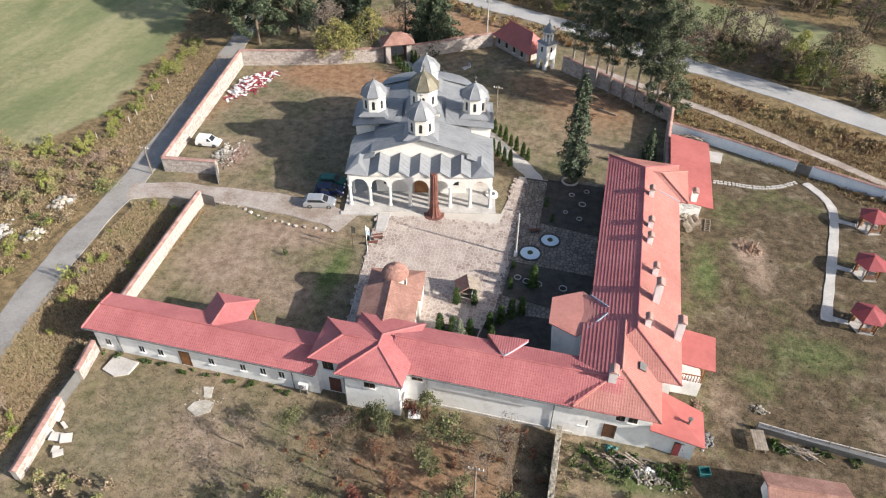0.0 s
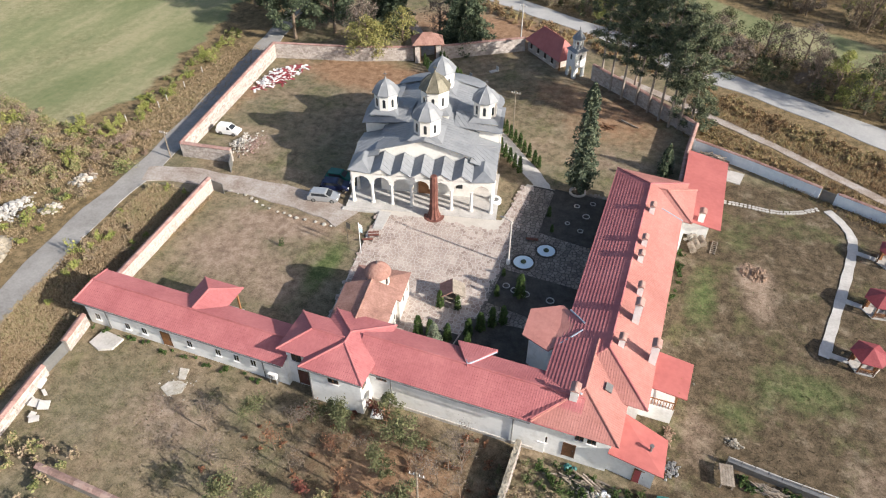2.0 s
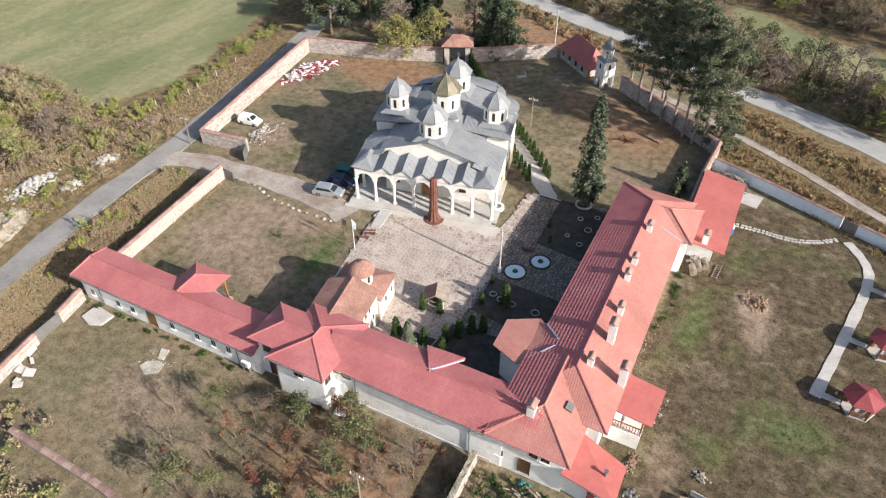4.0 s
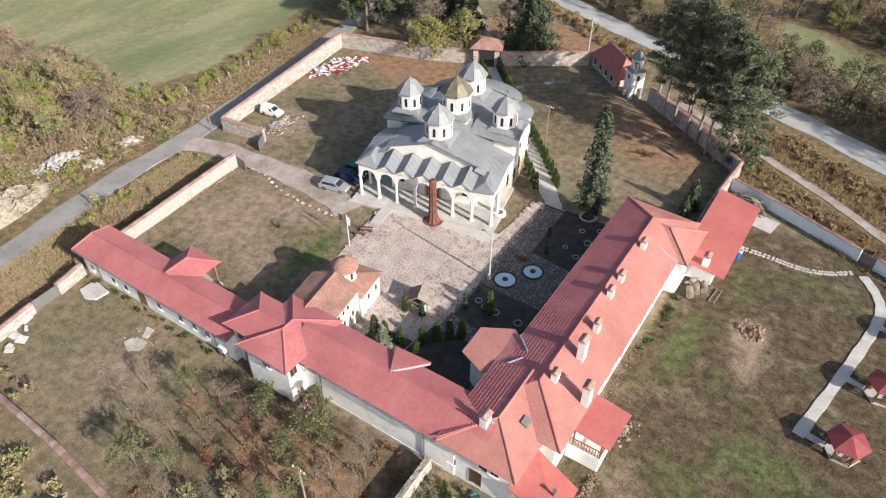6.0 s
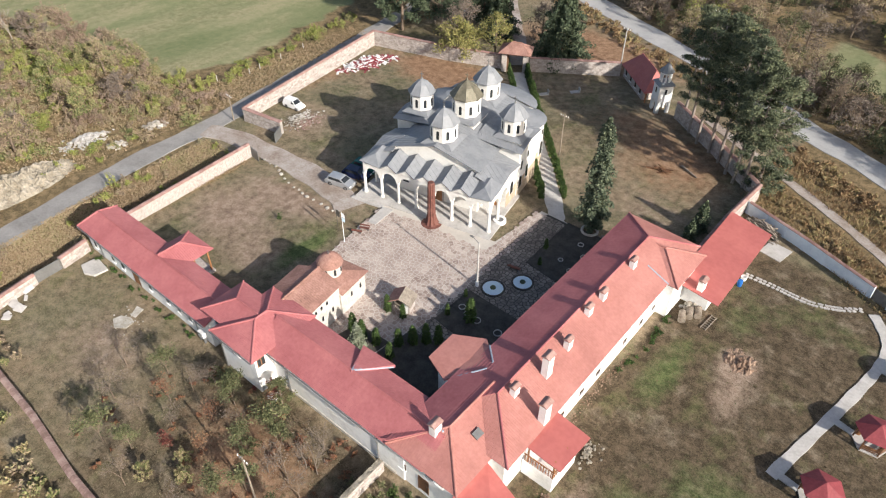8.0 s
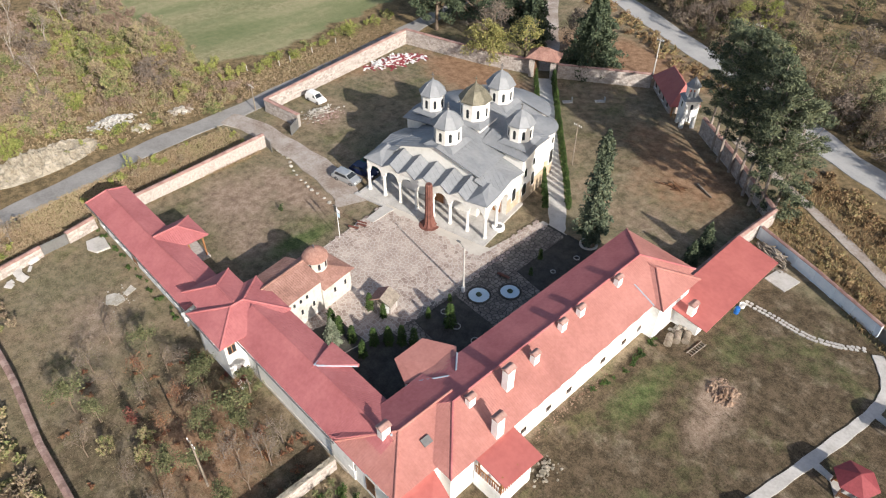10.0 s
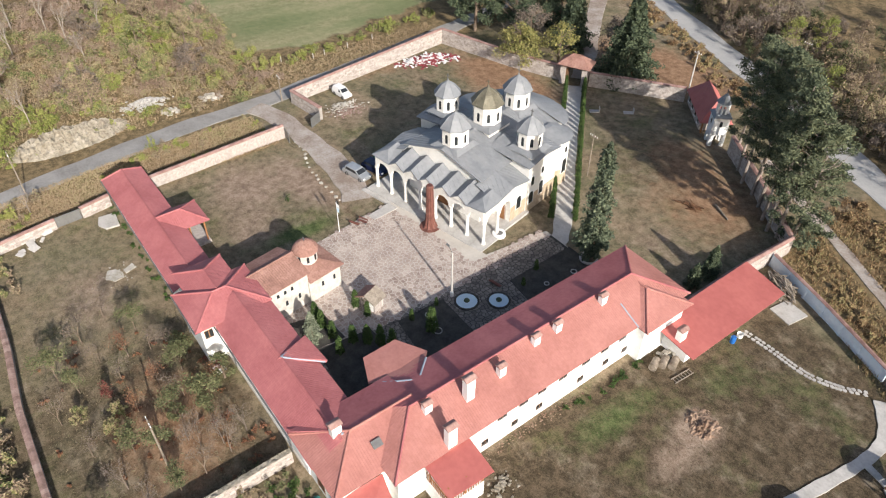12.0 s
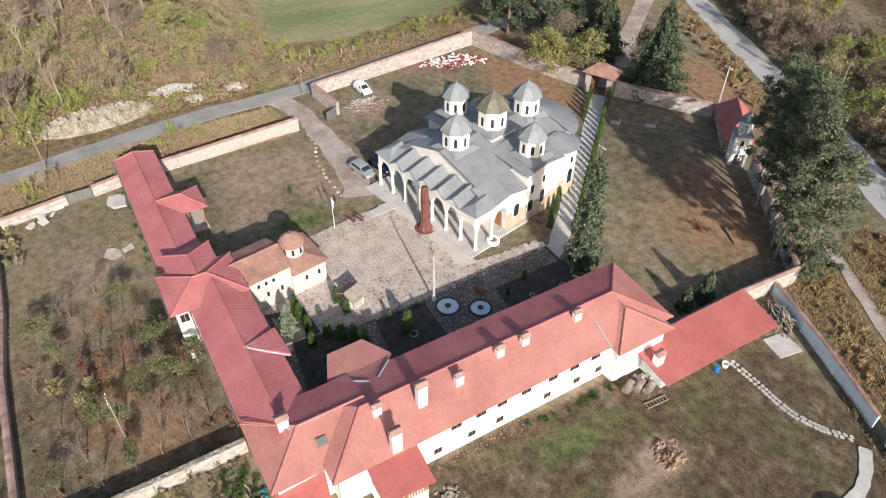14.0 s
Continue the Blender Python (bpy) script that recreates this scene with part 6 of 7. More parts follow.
def heap(name, label, category, cx, cy, rx, ry, n, r, material, hgt=0.5, ang=0.0):
    """A pile whose pieces lie on one another, joined as stuff."""
    mb = Mesh()
    c, s = math.cos(radians(ang)), math.sin(radians(ang))
    for i in range(n):
        u, v = rng.normal(0, 0.42, 2)
        x, y = cx + u * rx * c - v * ry * s, cy + u * rx * s + v * ry * c
        k = chunk(r * rng.uniform(0.4, 1.3))
        z = gz(x, y) + hgt * max(0, 1 - u * u - v * v) * rng.uniform(0.3, 1)
        mb.add([p + Vector((x, y, z)) for p in map(Vector, k.v)], k.f)
    return solid(name, mb, material, label, category, kind="stuff")


def mound(name, label, category, cx, cy, rx, ry, h, material, ang=0.0, n=34):
    """A lumpy bank of spoil with broken ridges."""
    mb = Mesh()
    c, s = math.cos(radians(ang)), math.sin(radians(ang))
    for j in range(n + 1):
        for i in range(n + 1):
            u, v = -1 + 2 * i / n, -1 + 2 * j / n
            x, y = cx + u * rx * c - v * ry * s, cy + u * rx * s + v * ry * c
            f = max(0.0, 1 - (u * u + v * v)) ** 0.8
            q = noise.fractal(Vector((x * 0.9, y * 0.9, cx)), 0.8, 2.0, 5)
            e = noise.fractal(Vector((x * 2.6, y * 2.6, cy)), 0.6, 2.0, 4)
            f *= min(1.0, max(0.0, 1.15 + 0.9 * noise.noise(Vector((x * 0.45, y * 0.45, cx)))))
            mb.v.append((x, y, gz(x, y) - 0.12 + h * f * (0.75 + 0.75 * q) + 0.5 * e * f + 0.1 * f))
    mb.f = [(j * (n + 1) + i, j * (n + 1) + i + 1, (j + 1) * (n + 1) + i + 1, (j + 1) * (n + 1) + i) for j in range(n) for i in range(n)]
    return solid(name, mb, material, label, category)


def planks(name, label, category, cx, cy, rx, ry, n, L, w, material, hgt=0.5, ang=0.0, spread=180, flat=0.05):
    mb = Mesh()
    c, s = math.cos(radians(ang)), math.sin(radians(ang))
    for i in range(n):
        u, v = np.clip(rng.normal(0, 0.42, 2), -1, 1)
        x, y = cx + u * rx * c - v * ry * s, cy + u * rx * s + v * ry * c
        l, z = L * rng.uniform(0.5, 1.2), gz(x, y) + 0.05 + hgt * max(0, 1 - u * u - v * v) * rng.uniform(0.1, 1)
        mb.box(-l / 2, l / 2, -w / 2, w / 2, 0, flat, pose(x, y, z, rng.uniform(-22, 22), rng.uniform(-20, 20), ang + rng.uniform(-spread, spread)))
    return solid(name, mb, material, label, category, kind="stuff")


planks("scrap_pile", "pile of white scrap boards and sheets on the grass", "scrap pile", -58.2, 97.4, 2.0, 5.6, 170, 1.7, 0.4, WHITE, 0.9, -14, 80)
planks("scrap_pile", "red scrap boards lying in the white scrap pile", "scrap pile", -57.9, 97.6, 2.1, 5.8, 120, 1.6, 0.36, REDTARP, 0.98, -14, 80)
heap("rubble_heap", "rubble and stones heaped near the white van", "rubble", -51.8, 76.4, 2.2, 3.2, 230, 0.18, RUBBLE, 0.5)
planks("timber_scrap", "broken timber among the rubble near the van", "scrap", -51.5, 75.6, 2.0, 2.6, 40, 1.0, 0.12, GREYWOOD, 0.5)
heap("rubble_heap", "broken bricks and pink rubble near the white van", "rubble", -50.6, 76.4, 2.4, 3.0, 260, 0.15, OLDBRICK, 0.35)
heap("rubble_heap", "white rubble heap across the lane", "rubble", -71.4, 50.8, 1.9, 3.8, 260, 0.3, WHITEROCK, 1.0)
heap("rubble_heap", "pale stones dumped at the lane edge", "rubble", -66.8, 53.2, 1.2, 1.6, 50, 0.35, RUBBLE, 0.6)
heap("rubble_heap", "grey boulders and spoil beside the lane", "rubble", -66.8, 38.5, 2.2, 5.5, 60, 0.35, RUBBLE, 0.9)
mound("spoil_bank", "long beige bank of broken rock and spoil", "rubble", -67.3, 38.0, 3.9, 9.2, 1.7, PALESPOIL, 4, 70)
heap("rubble_heap", "broken concrete among the scrub", "rubble", -67.8, 60.4, 1.3, 1.8, 50, 0.4, RUBBLE, 0.6)
solid("concrete_patch", Mesh().prism([(-33.9, 33.6), (-32.6, 33.0), (-31.5, 33.8), (-31.7, 34.9), (-32.6, 35.0), (-33.6, 34.5)], -0.1, 0.06).prism([(-32.9, 35.2), (-32.2, 35.3), (-32.6, 36.6), (-33.6, 36.4)], -0.1, 0.07), RUBBLE, "broken pale concrete patch in the rough plot", "slab")
heap("rubble_heap", "few crumbs of rubble round the concrete patch", "rubble", -32.7, 34.6, 2.2, 2.4, 40, 0.1, RUBBLE, 0.04)
heap("rubble_heap", "rubble and debris below the annex wall", "rubble", 10.0, 37.0, 3.0, 1.0, 260, 0.14, SPOIL, 0.35, -6)
planks("timber_scrap", "boards and poles below the annex wall", "scrap", 8.5, 38.2, 3.4, 0.8, 30, 1.8, 0.14, GREYWOOD, 0.3, 0, 25)
heap("stone_heap", "round heap of pale stones in the meadow", "stones", 20.6, 47.0, 0.8, 0.8, 60, 0.15, SPOIL, 0.3)
planks("timber_scrap", "discarded pale timber beside the wire fence", "scrap", 23.7, 43.0, 2.0, 0.6, 40, 1.4, 0.1, GREYWOOD, 0.3, -8, 35)
planks("firewood_pile", "pile of split firewood beside the blue wall", "firewood", 15.2, 95.3, 2.6, 1.3, 150, 1.3, 0.13, GREYWOOD, 1.1, -20, 50, 0.11)
heap("dirt_mound", "mound of bare reddish soil in the meadow", "soil", 21.6, 72.6, 1.5, 1.6, 70, 0.09, SOIL, 0.3)
mound("dirt_bank", "low dug mound of reddish soil in the meadow", "soil", 21.6, 72.6, 1.9, 2.0, 0.26, SOIL, 20)
heap("rubble_heap", "loose bricks along the foot of the wing", "rubble", 12.0, 60.0, 0.7, 8.0, 170, 0.09, SOIL, 0.12)
heap("rubble_heap", "bags and rubble beside the balcony", "rubble", 15.0, 53.0, 0.9, 1.6, 60, 0.17, SPOIL, 0.25)
heap("junk_heap", "teal and green plastic junk below the annex wall", "junk", 6.6, 39.2, 0.7, 0.4, 14, 0.22, TEAL, 0.25)
heap("junk_heap", "white sacks and blocks dumped among the weeds", "junk", 9.8, 37.4, 1.6, 0.5, 40, 0.24, LIME, 0.2, 5)
heap("junk_heap", "dark scrap metal heap by the annex corner", "junk", 15.4, 42.2, 0.7, 1.2, 60, 0.16, STEEL, 0.3)
heap("rubble_heap", "brick rubble between balcony and annex", "rubble", 14.6, 45.6, 0.6, 1.6, 110, 0.13, SOIL, 0.3)
solid("plastic_crate", Mesh().box(-0.5, 0.5, -0.4, 0.4, 0, 0.08).box(-0.5, 0.5, -0.4, -0.34, 0.08, 0.55).box(-0.5, 0.5, 0.34, 0.4, 0.08, 0.55).box(-0.5, -0.44, -0.34, 0.34, 0.08, 0.55).box(0.44, 0.5, -0.34, 0.34, 0.08, 0.55), TEAL, "open green plastic crate by the annex", "crate", m=pose(15.0, 38.6, 0, 0, 0, 12))
door(annex, 12.6, 39.88, 0.0, 0.9, 1.9, "s", REDTARP)
solid("low_garden_wall", Mesh().prism([(20.0, 44.45), (31.4, 43.15), (31.4, 43.6), (20.0, 44.9)], -0.2, 0.75), STEEL, "low dark grey wall along the wire fence", "wall")
for x, y in ((14.1, 74.3), (14.5, 75.3), (15.2, 76.0)):
    solid("log_section", Mesh().tube((0, -0.7, 0.38), (0, 0.7, 0.42), 0.42, 0.4, 14), GREYWOOD, "thick sawn log section on the ground", "log", "logs at the shed", m=pose(x, y, 0, 0, 0, 20))
heap("junk_heap", "stacked old pots and wood under the shed eave", "junk", 14.0, 76.5, 0.8, 0.9, 40, 0.25, RUBBLE, 0.6)
pal = thing("wooden_ladder", "pale wooden ladder lying by the shed", "ladder", pose(16.7, 75.6, 0.05, 0, 0, 85))
for y in (-0.3, 0.3):
    part("rail", Mesh().box(-1.3, 1.3, y - 0.04, y + 0.04, 0, 0.09), GREYWOOD, pal)
for i in range(7):
    part("rung", Mesh().box(-1.15 + i * 0.38, -1.08 + i * 0.38, -0.26, 0.26, 0.02, 0.07), GREYWOOD, pal)
solid("barrel", Mesh().turn([(0.27, 0), (0.3, 0.3), (0.3, 0.6), (0.27, 0.85), (0.2, 0.88)], 14), BLUEPLASTIC, "blue plastic barrel by the shed wall", "barrel", m=pose(16.9, 83.6, 0))
solid("wash_tub", Mesh().turn([(0.3, 0), (0.36, 0.5), (0.32, 0.5), (0.27, 0.1)], 14), WHITE, "white tub by the shed wall", "tub", m=pose(16.9, 84.9, 0))
solid("concrete_pad", Mesh().prism([(16.4, 91.2), (19.1, 90.7), (19.6, 93.6), (16.8, 94.0)], -0.1, 0.09), CONCRETE, "square concrete pad beside the firewood", "slab")
solid("concrete_pad", Mesh().prism([(-44.7, 35.8), (-43.1, 35.3), (-41.8, 35.9), (-41.6, 37.5), (-44.5, 37.8)], -0.1, 0.22), CONCRETE, "pale concrete block pad by the west wing", "slab")
for x, y, a, sx, sy, t in ((-45.4, 29.7, 15, 0.7, 1.1, 30), (-45.2, 27.8, -20, 0.9, 0.9, 25), (-44.0, 27.6, 10, 1.0, 0.8, 8), (-43.0, 27.7, 30, 0.9, 0.9, 12), (-42.7, 26.1, 40, 0.8, 0.6, 5), (-44.1, 28.9, 60, 0.3, 0.8, 15), (-43.2, 26.4, 10, 0.5, 0.6, 10), (-44.9, 25.3, 20, 0.3, 0.8, 10)):
    solid("broken_slab", Mesh().box(-sx * 0.56, sx * 0.56, -sy * 0.56, sy * 0.56, -0.06, 0.06), PATHSTONE, "broken white concrete slab dumped at the wall", "slab", "broken slabs", m=pose(x, y, 0.3, 0, t, a))
solid("white_board", Mesh().box(-0.6, 0.6, -0.5, 0.5, 0, 0.08), WHITE, "white board lying in front of the tower house", "board", m=pose(-12.1, 38.3, 0.1, 4, 0, 10))
ac = thing("air_conditioner", "white outdoor air conditioning unit at the wall", "air conditioner", pose(-23.5, 38.2, 0.8))
part("case", Mesh().box(-0.45, 0.45, -0.2, 0.2, 0, 0.65), WHITE, ac)
part("grille", ring_mesh(0.1, 0.26, -0.01, 0.01, 14), STEEL, ac).matrix_local = pose(-0.1, -0.21, 0.33, 90, 0, 0)
for sx in (-0.37, 0.37):
    part("bracket", Mesh().box(sx - 0.03, sx + 0.03, -0.15, 0.15, -0.9, 0), STEEL, ac)
stone = solid("edge_stone", chunk(0.24, 0.6), RUBBLE, "pale stone set along the driveway edge", "stone", "stones along the driveway", m=pose(-46.1, 64.7, 0.08))
line = [(-46.1, 64.7), (-45.2, 64.9), (-44.1, 65.0), (-42.9, 64.6), (-41.9, 64.1), (-40.6, 63.7), (-39.4, 63.4), (-38.0, 63.1), (-37.0, 63.2), (-36.0, 62.9), (-34.9, 62.8), (-33.7, 62.9), (-32.2, 62.9), (-30.9, 62.8), (-29.9, 62.8)]
for i, (x, y) in enumerate(line[1:]):
    copy_thing(stone, pose(x, y, gz(x, y) + 0.08, 0, 0, 71 * i)).scale = [random.uniform(0.7, 1.35)] * 3
for x, y in ((-27.0, 108.6), (-23.4, 112.7)):
    gs = thing("gravestone", "pale gravestone slab on the shaded lawn", "gravestone", pose(x, y, gz(x, y), 0, 0, -40), "graves")
    part("slab", Mesh().box(-0.4, 0.4, -0.8, 0.8, -0.1, 0.12), CONCRETE, gs)
    part("headstone", Mesh().box(-0.35, 0.35, 0.68, 0.8, 0.12, 0.8), CONCRETE, gs)
planks("log_frame", "dark timber frame and logs on the lawn", "timber", -1.2, 99.8, 1.2, 1.0, 12, 1.8, 0.14, DARKWOOD, 0.3, 20, 60, 0.12)
solid("fallen_log", Mesh().tube((-1.6, 0, 0.2), (1.6, 0, 0.16), 0.17, 0.1, 8), GREYWOOD, "long fallen log on the leafy lawn", "log", m=pose(2.2, 101.9, gz(2, 102), 0, 0, -25))


# ---- trees ----
GREYSPRUCE = mat("grey_green_spruce_needles", [(0.05, 0.068, 0.045), (0.095, 0.118, 0.074), (0.155, 0.178, 0.112)], 0.6, 3.0, 0.8, 0.0, island=0.35)
PALESPRUCE = mat("silvery_spruce_needles", [(0.13, 0.15, 0.10), (0.20, 0.225, 0.155), (0.29, 0.31, 0.23)], 0.8, 4.0, 0.8, 0.0, island=0.3)
conifer("tall slim dark spruce beside the courtyard", -1.5, 80.9, 16.5, 2.5, GREYSPRUCE, 13000, 0.3, 1.6, "", 0.5, 0.6)
conifer("broad dark green spruce by the gatehouse", -31.8, 121.2, 15.5, 6.8, SPRUCE, 22000, 0.4, 1.4)
conifer("dark green spruce beside the gate path", -46.5, 122.5, 13.0, 4.8, SPRUCE, 13000, 0.4, 1.0)
conifer("young spruce beside the garden wall", 8.8, 87.2, 3.4, 1.5, SPRUCE, 2200, 0.24, 0.2)
conifer("young green spruce in the corner lawn", 8.9, 90.2, 4.6, 1.7, SPRUCE, 2600, 0.24, 0.2)
conifer("pale silvery spruce beside the old chapel", -9.9, 47.9, 4.2, 1.5, PALESPRUCE, 2600, 0.2, 0.2, "", 0.8, 0.3)
for x, y, h, r in ((-0.5, 110.2, 20, 3.3), (2.0, 108.9, 19.5, 3.1), (4.2, 107.1, 20.5, 3.4), (6.2, 105.0, 20, 3.2), (7.9, 103.4, 19, 3.1), (9.4, 103.2, 18, 3.4), (-4.8, 114.6, 19, 3.2), (-2.8, 112.6, 19, 3.1), (1.2, 111.2, 20, 3.2)):
    pine("tall pine with a bare trunk by the boundary wall", x, y, h, r, 56, 190, "row of pines")
pine("pine with low green branches at the wall corner", 11.0, 104.0, 16.5, 3.6, 96, 200, "row of pines", 0.06)
for x, y, h, r in ((-64.0, 113.5, 13, 5.0), (-58.0, 118.5, 12, 4.6), (-72.5, 120.0, 17, 5.8), (-80.0, 125.0, 17, 5.8), (-52.5, 125, 10, 4), (-64, 127, 13, 5)):
    broadleaf("large dark green tree outside the corner wall", x, y, h, r, SPRUCE, 60, 170, 0.22, 0.36, "dark trees")
broadleaf("yellow-green autumn tree against the north wall", -46.5, 109.2, 8.5, 4.4, YELLOWLEAF, 50, 110, 0.2, 0.3)
broadleaf("thinning yellow autumn tree near the gatehouse", -41.8, 114.5, 9.0, 3.8, YELLOWLEAF, 34, 60, 0.3, 0.28)
broadleaf("bare brown tree beyond the north wall", -50.0, 115.0, 9.5, 4.2, TWIG, 40, 60, 0.3, 0.26)
broadleaf("bare brown tree beyond the north wall", -38.0, 124.0, 9.0, 3.4, TWIG, 36, 60, 0.3, 0.26)
# woods past the main road
road_y = lambda x: float(np.interp(x, [-95, -54.7, -39, -22.4, -4, 9.8, 30.8, 62, 90], [178, 157.4, 150.2, 142.4, 134, 125.6, 115.3, 97, 80]))
for i in range(96):
    x = rng.uniform(-72, 80)
    y = road_y(x) + rng.uniform(5.5, 17)
    if i % 3 == 0:
        y = road_y(x) + rng.uniform(38, 62) if x > 4 else y + 12
    k = rng.integers(0, 3)
    broadleaf(("tangled autumn tree past the main road", "dull green tree past the main road", "bare brown tree past the main road")[k], x, y, rng.uniform(5.5, 9.5), rng.uniform(2.6, 4.2), (BROWNLEAF, LIMELEAF if i % 2 else DARKLEAF, TWIG)[k], 32, 96, 0.12, 0.22, "roadside trees")
for i in range(26):
    x, y = rng.uniform(-120, -74), rng.uniform(22, 66)
    k = rng.integers(0, 3)
    broadleaf(("dull green tree in the scrub", "bare brown tree in the scrub", "brown autumn tree in the scrub")[k], x, y, rng.uniform(4, 8), rng.uniform(2.0, 3.6), (SCRUBLEAF, TWIG, BROWNLEAF)[k], 28, 90, 0.1, 0.24, "scrub trees")

wood_tree = bare_tree("grey leafless tree in the wood past the field", 40.0, 155.0, 10.0, 0.17, BARK, TWIG, 500, 0.16, "far wood trees", 0.45, 5)
for i in range(44):
    x = rng.uniform(-20, 100)
    copies(wood_tree, [(x, 172 - 0.5 * x + rng.uniform(0, 30), rng.uniform(0.7, 1.2), i * 47)])
for i in range(26):
    x = rng.uniform(-66, 70)
    copies(wood_tree, [(x, road_y(x) + rng.uniform(5, 13), rng.uniform(0.6, 0.9), i * 61)])
for i in range(24):
    x = rng.uniform(-10, 90)
    broadleaf("dull brown tree in the wood past the field", x, 170 - 0.5 * x + rng.uniform(0, 28), rng.uniform(6, 9), rng.uniform(2.8, 4.2), (BROWNLEAF, DARKLEAF, RUSTTWIG)[i % 3], 30, 80, 0.1, 0.26, "far wood trees")

# clipped thuja rows along the church path
thuja = thing("thuja", "small clipped green thuja in a row beside the path", "thuja", pose(-9.0, 86.0, gz(-9, 86)), "thuja rows")
part("stem", Mesh().tube((0, 0, -0.2), (0, 0, 0.5), 0.06, 0.05, 6), BARK, thuja)
tp = conifer_points(2.3, 0.5, 0.1, 900, 0.02, 0.6)
cr = new("crown", quad_data("crown", leaf_quads(tp, 0.17, 1.8, 0.8), THUJA))
cr.parent = thuja
P0, P1 = Vector((-35.2, 112.4, 0)), Vector((-8.4, 83.2, 0))
along = (P1 - P0).normalized()
perp = Vector((-along.y, along.x, 0))
L = (P1 - P0).length
spots = []
for i in range(int(L / 1.5)):
    s = 0.8 + i * 1.5
    spots.append(P0 + along * s + perp * 1.55)
    if s > L - 15 or s < 9:
        spots.append(P0 + along * s - perp * 1.55)
copies(thuja, [(p.x, p.y, random.uniform(0.85, 1.1), random.uniform(0, 360)) for p in spots if (p.x + 9) ** 2 + (p.y - 86) ** 2 > 0.8])
solid("church_path", ribbon([(P0.x, P0.y), ((P0 * 0.5 + P1 * 0.5).x, (P0 * 0.5 + P1 * 0.5).y), (-8.4, 83.2), (-6.2, 80.0)], 2.3, 0.08, 8), PATHSTONE, "pale paved path between the thuja rows", "path", kind="structure")
# upright cypresses in the court
cyp = thing("cypress", "narrow upright green cypress in the courtyard bed", "cypress", pose(-12.4, 49.6, 0), "courtyard cypresses")
part("stem", Mesh().tube((0, 0, -0.2), (0, 0, 0.5), 0.07, 0.06, 6), BARK, cyp)
cr = new("crown", quad_data("crown", leaf_quads(conifer_points(2.6, 0.68, 0.1, 1500, 0.02, 0.45), 0.15, 1.8, 0.9), THUJA))
cr.parent = cyp
copies(cyp, [(-11.0, 49.6, 0.95, 30), (-9.1, 49.8, 0.95, 70), (-6.7, 49.3, 0.9, 120), (-11.6, 54.2, 0.85, 10), (-9.6, 54.5, 0.75, 90), (-7.2, 51.2, 1.0, 50), (-6.2, 52.4, 1.05, 0), (-5.2, 53.4, 1.0, 20), (-4.2, 54.2, 1.0, 200), (-6.1, 58.0, 0.6, 160), (-3.6, 58.9, 1.3, 60), (-6.3, 61.5, 0.5, 20), (-2.9, 71.5, 0.5, 0), (-4.0, 74.5, 0.6, 40)])
# young trees and shrubs in the rough plot
kinds = [
    bare_tree("thin young leafless tree in the rough plot", -16.9, 29.9, 3.4, 0.06, BARK, TWIG, 420, 0.1, "young trees"),
    bare_tree("young tree with grey-green leaves in the rough plot", -9.6, 32.7, 3.3, 0.06, BARK, PLOTLEAF, 1300, 0.15, "young trees"),
    bare_tree("young tree with sparse red-brown leaves in the rough plot", -14.2, 32.7, 3.3, 0.06, BARK, RUSSET, 420, 0.12, "young trees"),
    bare_tree("tall leafless sapling in the rough plot", -3.6, 35.1, 4.0, 0.07, TWIG, TWIG, 420, 0.1, "young trees", 0.42),
]
for i, (x, y, k) in enumerate([(-14.2, 35.2, 1), (-3.7, 37.4, 3), (-8.5, 35.6, 1), (-5.9, 32.6, 3), (-7.6, 28.2, 1), (-17.6, 35.4, 0), (-22.5, 33.2, 1), (-11.9, 30.0, 2), (-7.1, 35.3, 1), (-6.0, 30.2, 1), (-3.9, 33.2, 0), (-2.4, 35.3, 3), (-20.3, 28.8, 0), (-20.3, 24.7, 1), (-9.4, 25.0, 0), (-4.3, 26.5, 3), (-1.6, 32.6, 0), (-10.5, 37.0, 2), (-1.2, 30.2, 1), (-15.8, 36.2, 1), (-24.0, 28.0, 0), (-26.5, 31.0, 0), (-17.5, 26.0, 1), (-14.6, 23.6, 0), (-0.8, 27.4, 3), (-11.2, 34.2, 0), (-19.4, 31.4, 2), (-2.0, 24.0, 1), (-18.8, 33.6, 0)]):
    copies(kinds[k], [(x, y, random.uniform(0.85, 1.3), i * 53)])
bare_tree("dark purple-red leafy shrub in the rough plot", -14.8, 28.3, 2.6, 0.07, BARK, REDLEAF, 500, 0.16)
for x, y in ((-14.3, 25.2), (-11.0, 27.3), (-12.6, 28.4)):
    broadleaf("round yellow-green bush in the rough plot", x, y, 1.7, 0.9, SCRUBLEAF, 26, 40, 0.1, 0.15, "plot bushes")
for x, y in ((-17.7, 36.0), (-8.9, 32.7)):
    broadleaf("grey-green bush in the rough plot", x, y, 2.2, 1.05, PLOTLEAF, 26, 40, 0.1, 0.15, "plot bushes")
broadleaf("grey-green leafy tree against the wing wall", -10.8, 38.3, 3.8, 1.3, PLOTLEAF, 30, 50, 0.1, 0.18)
scatter_clumps("creeper", "dark red creeper bush at the tower house corner", REDLEAF, [(-12.8, 38.8, 0.9, 1.8), (-12.2, 38.4, 0.7, 1.2), (-14.2, 37.6, 0.4, 0.5)], 260, 0.16, "creeper")
scatter_clumps("lawn_bush", "small round green bush on the lawn", THUJA, [(-33.8, 57.2, 0.55, 0.9)], 220, 0.14, "bush")

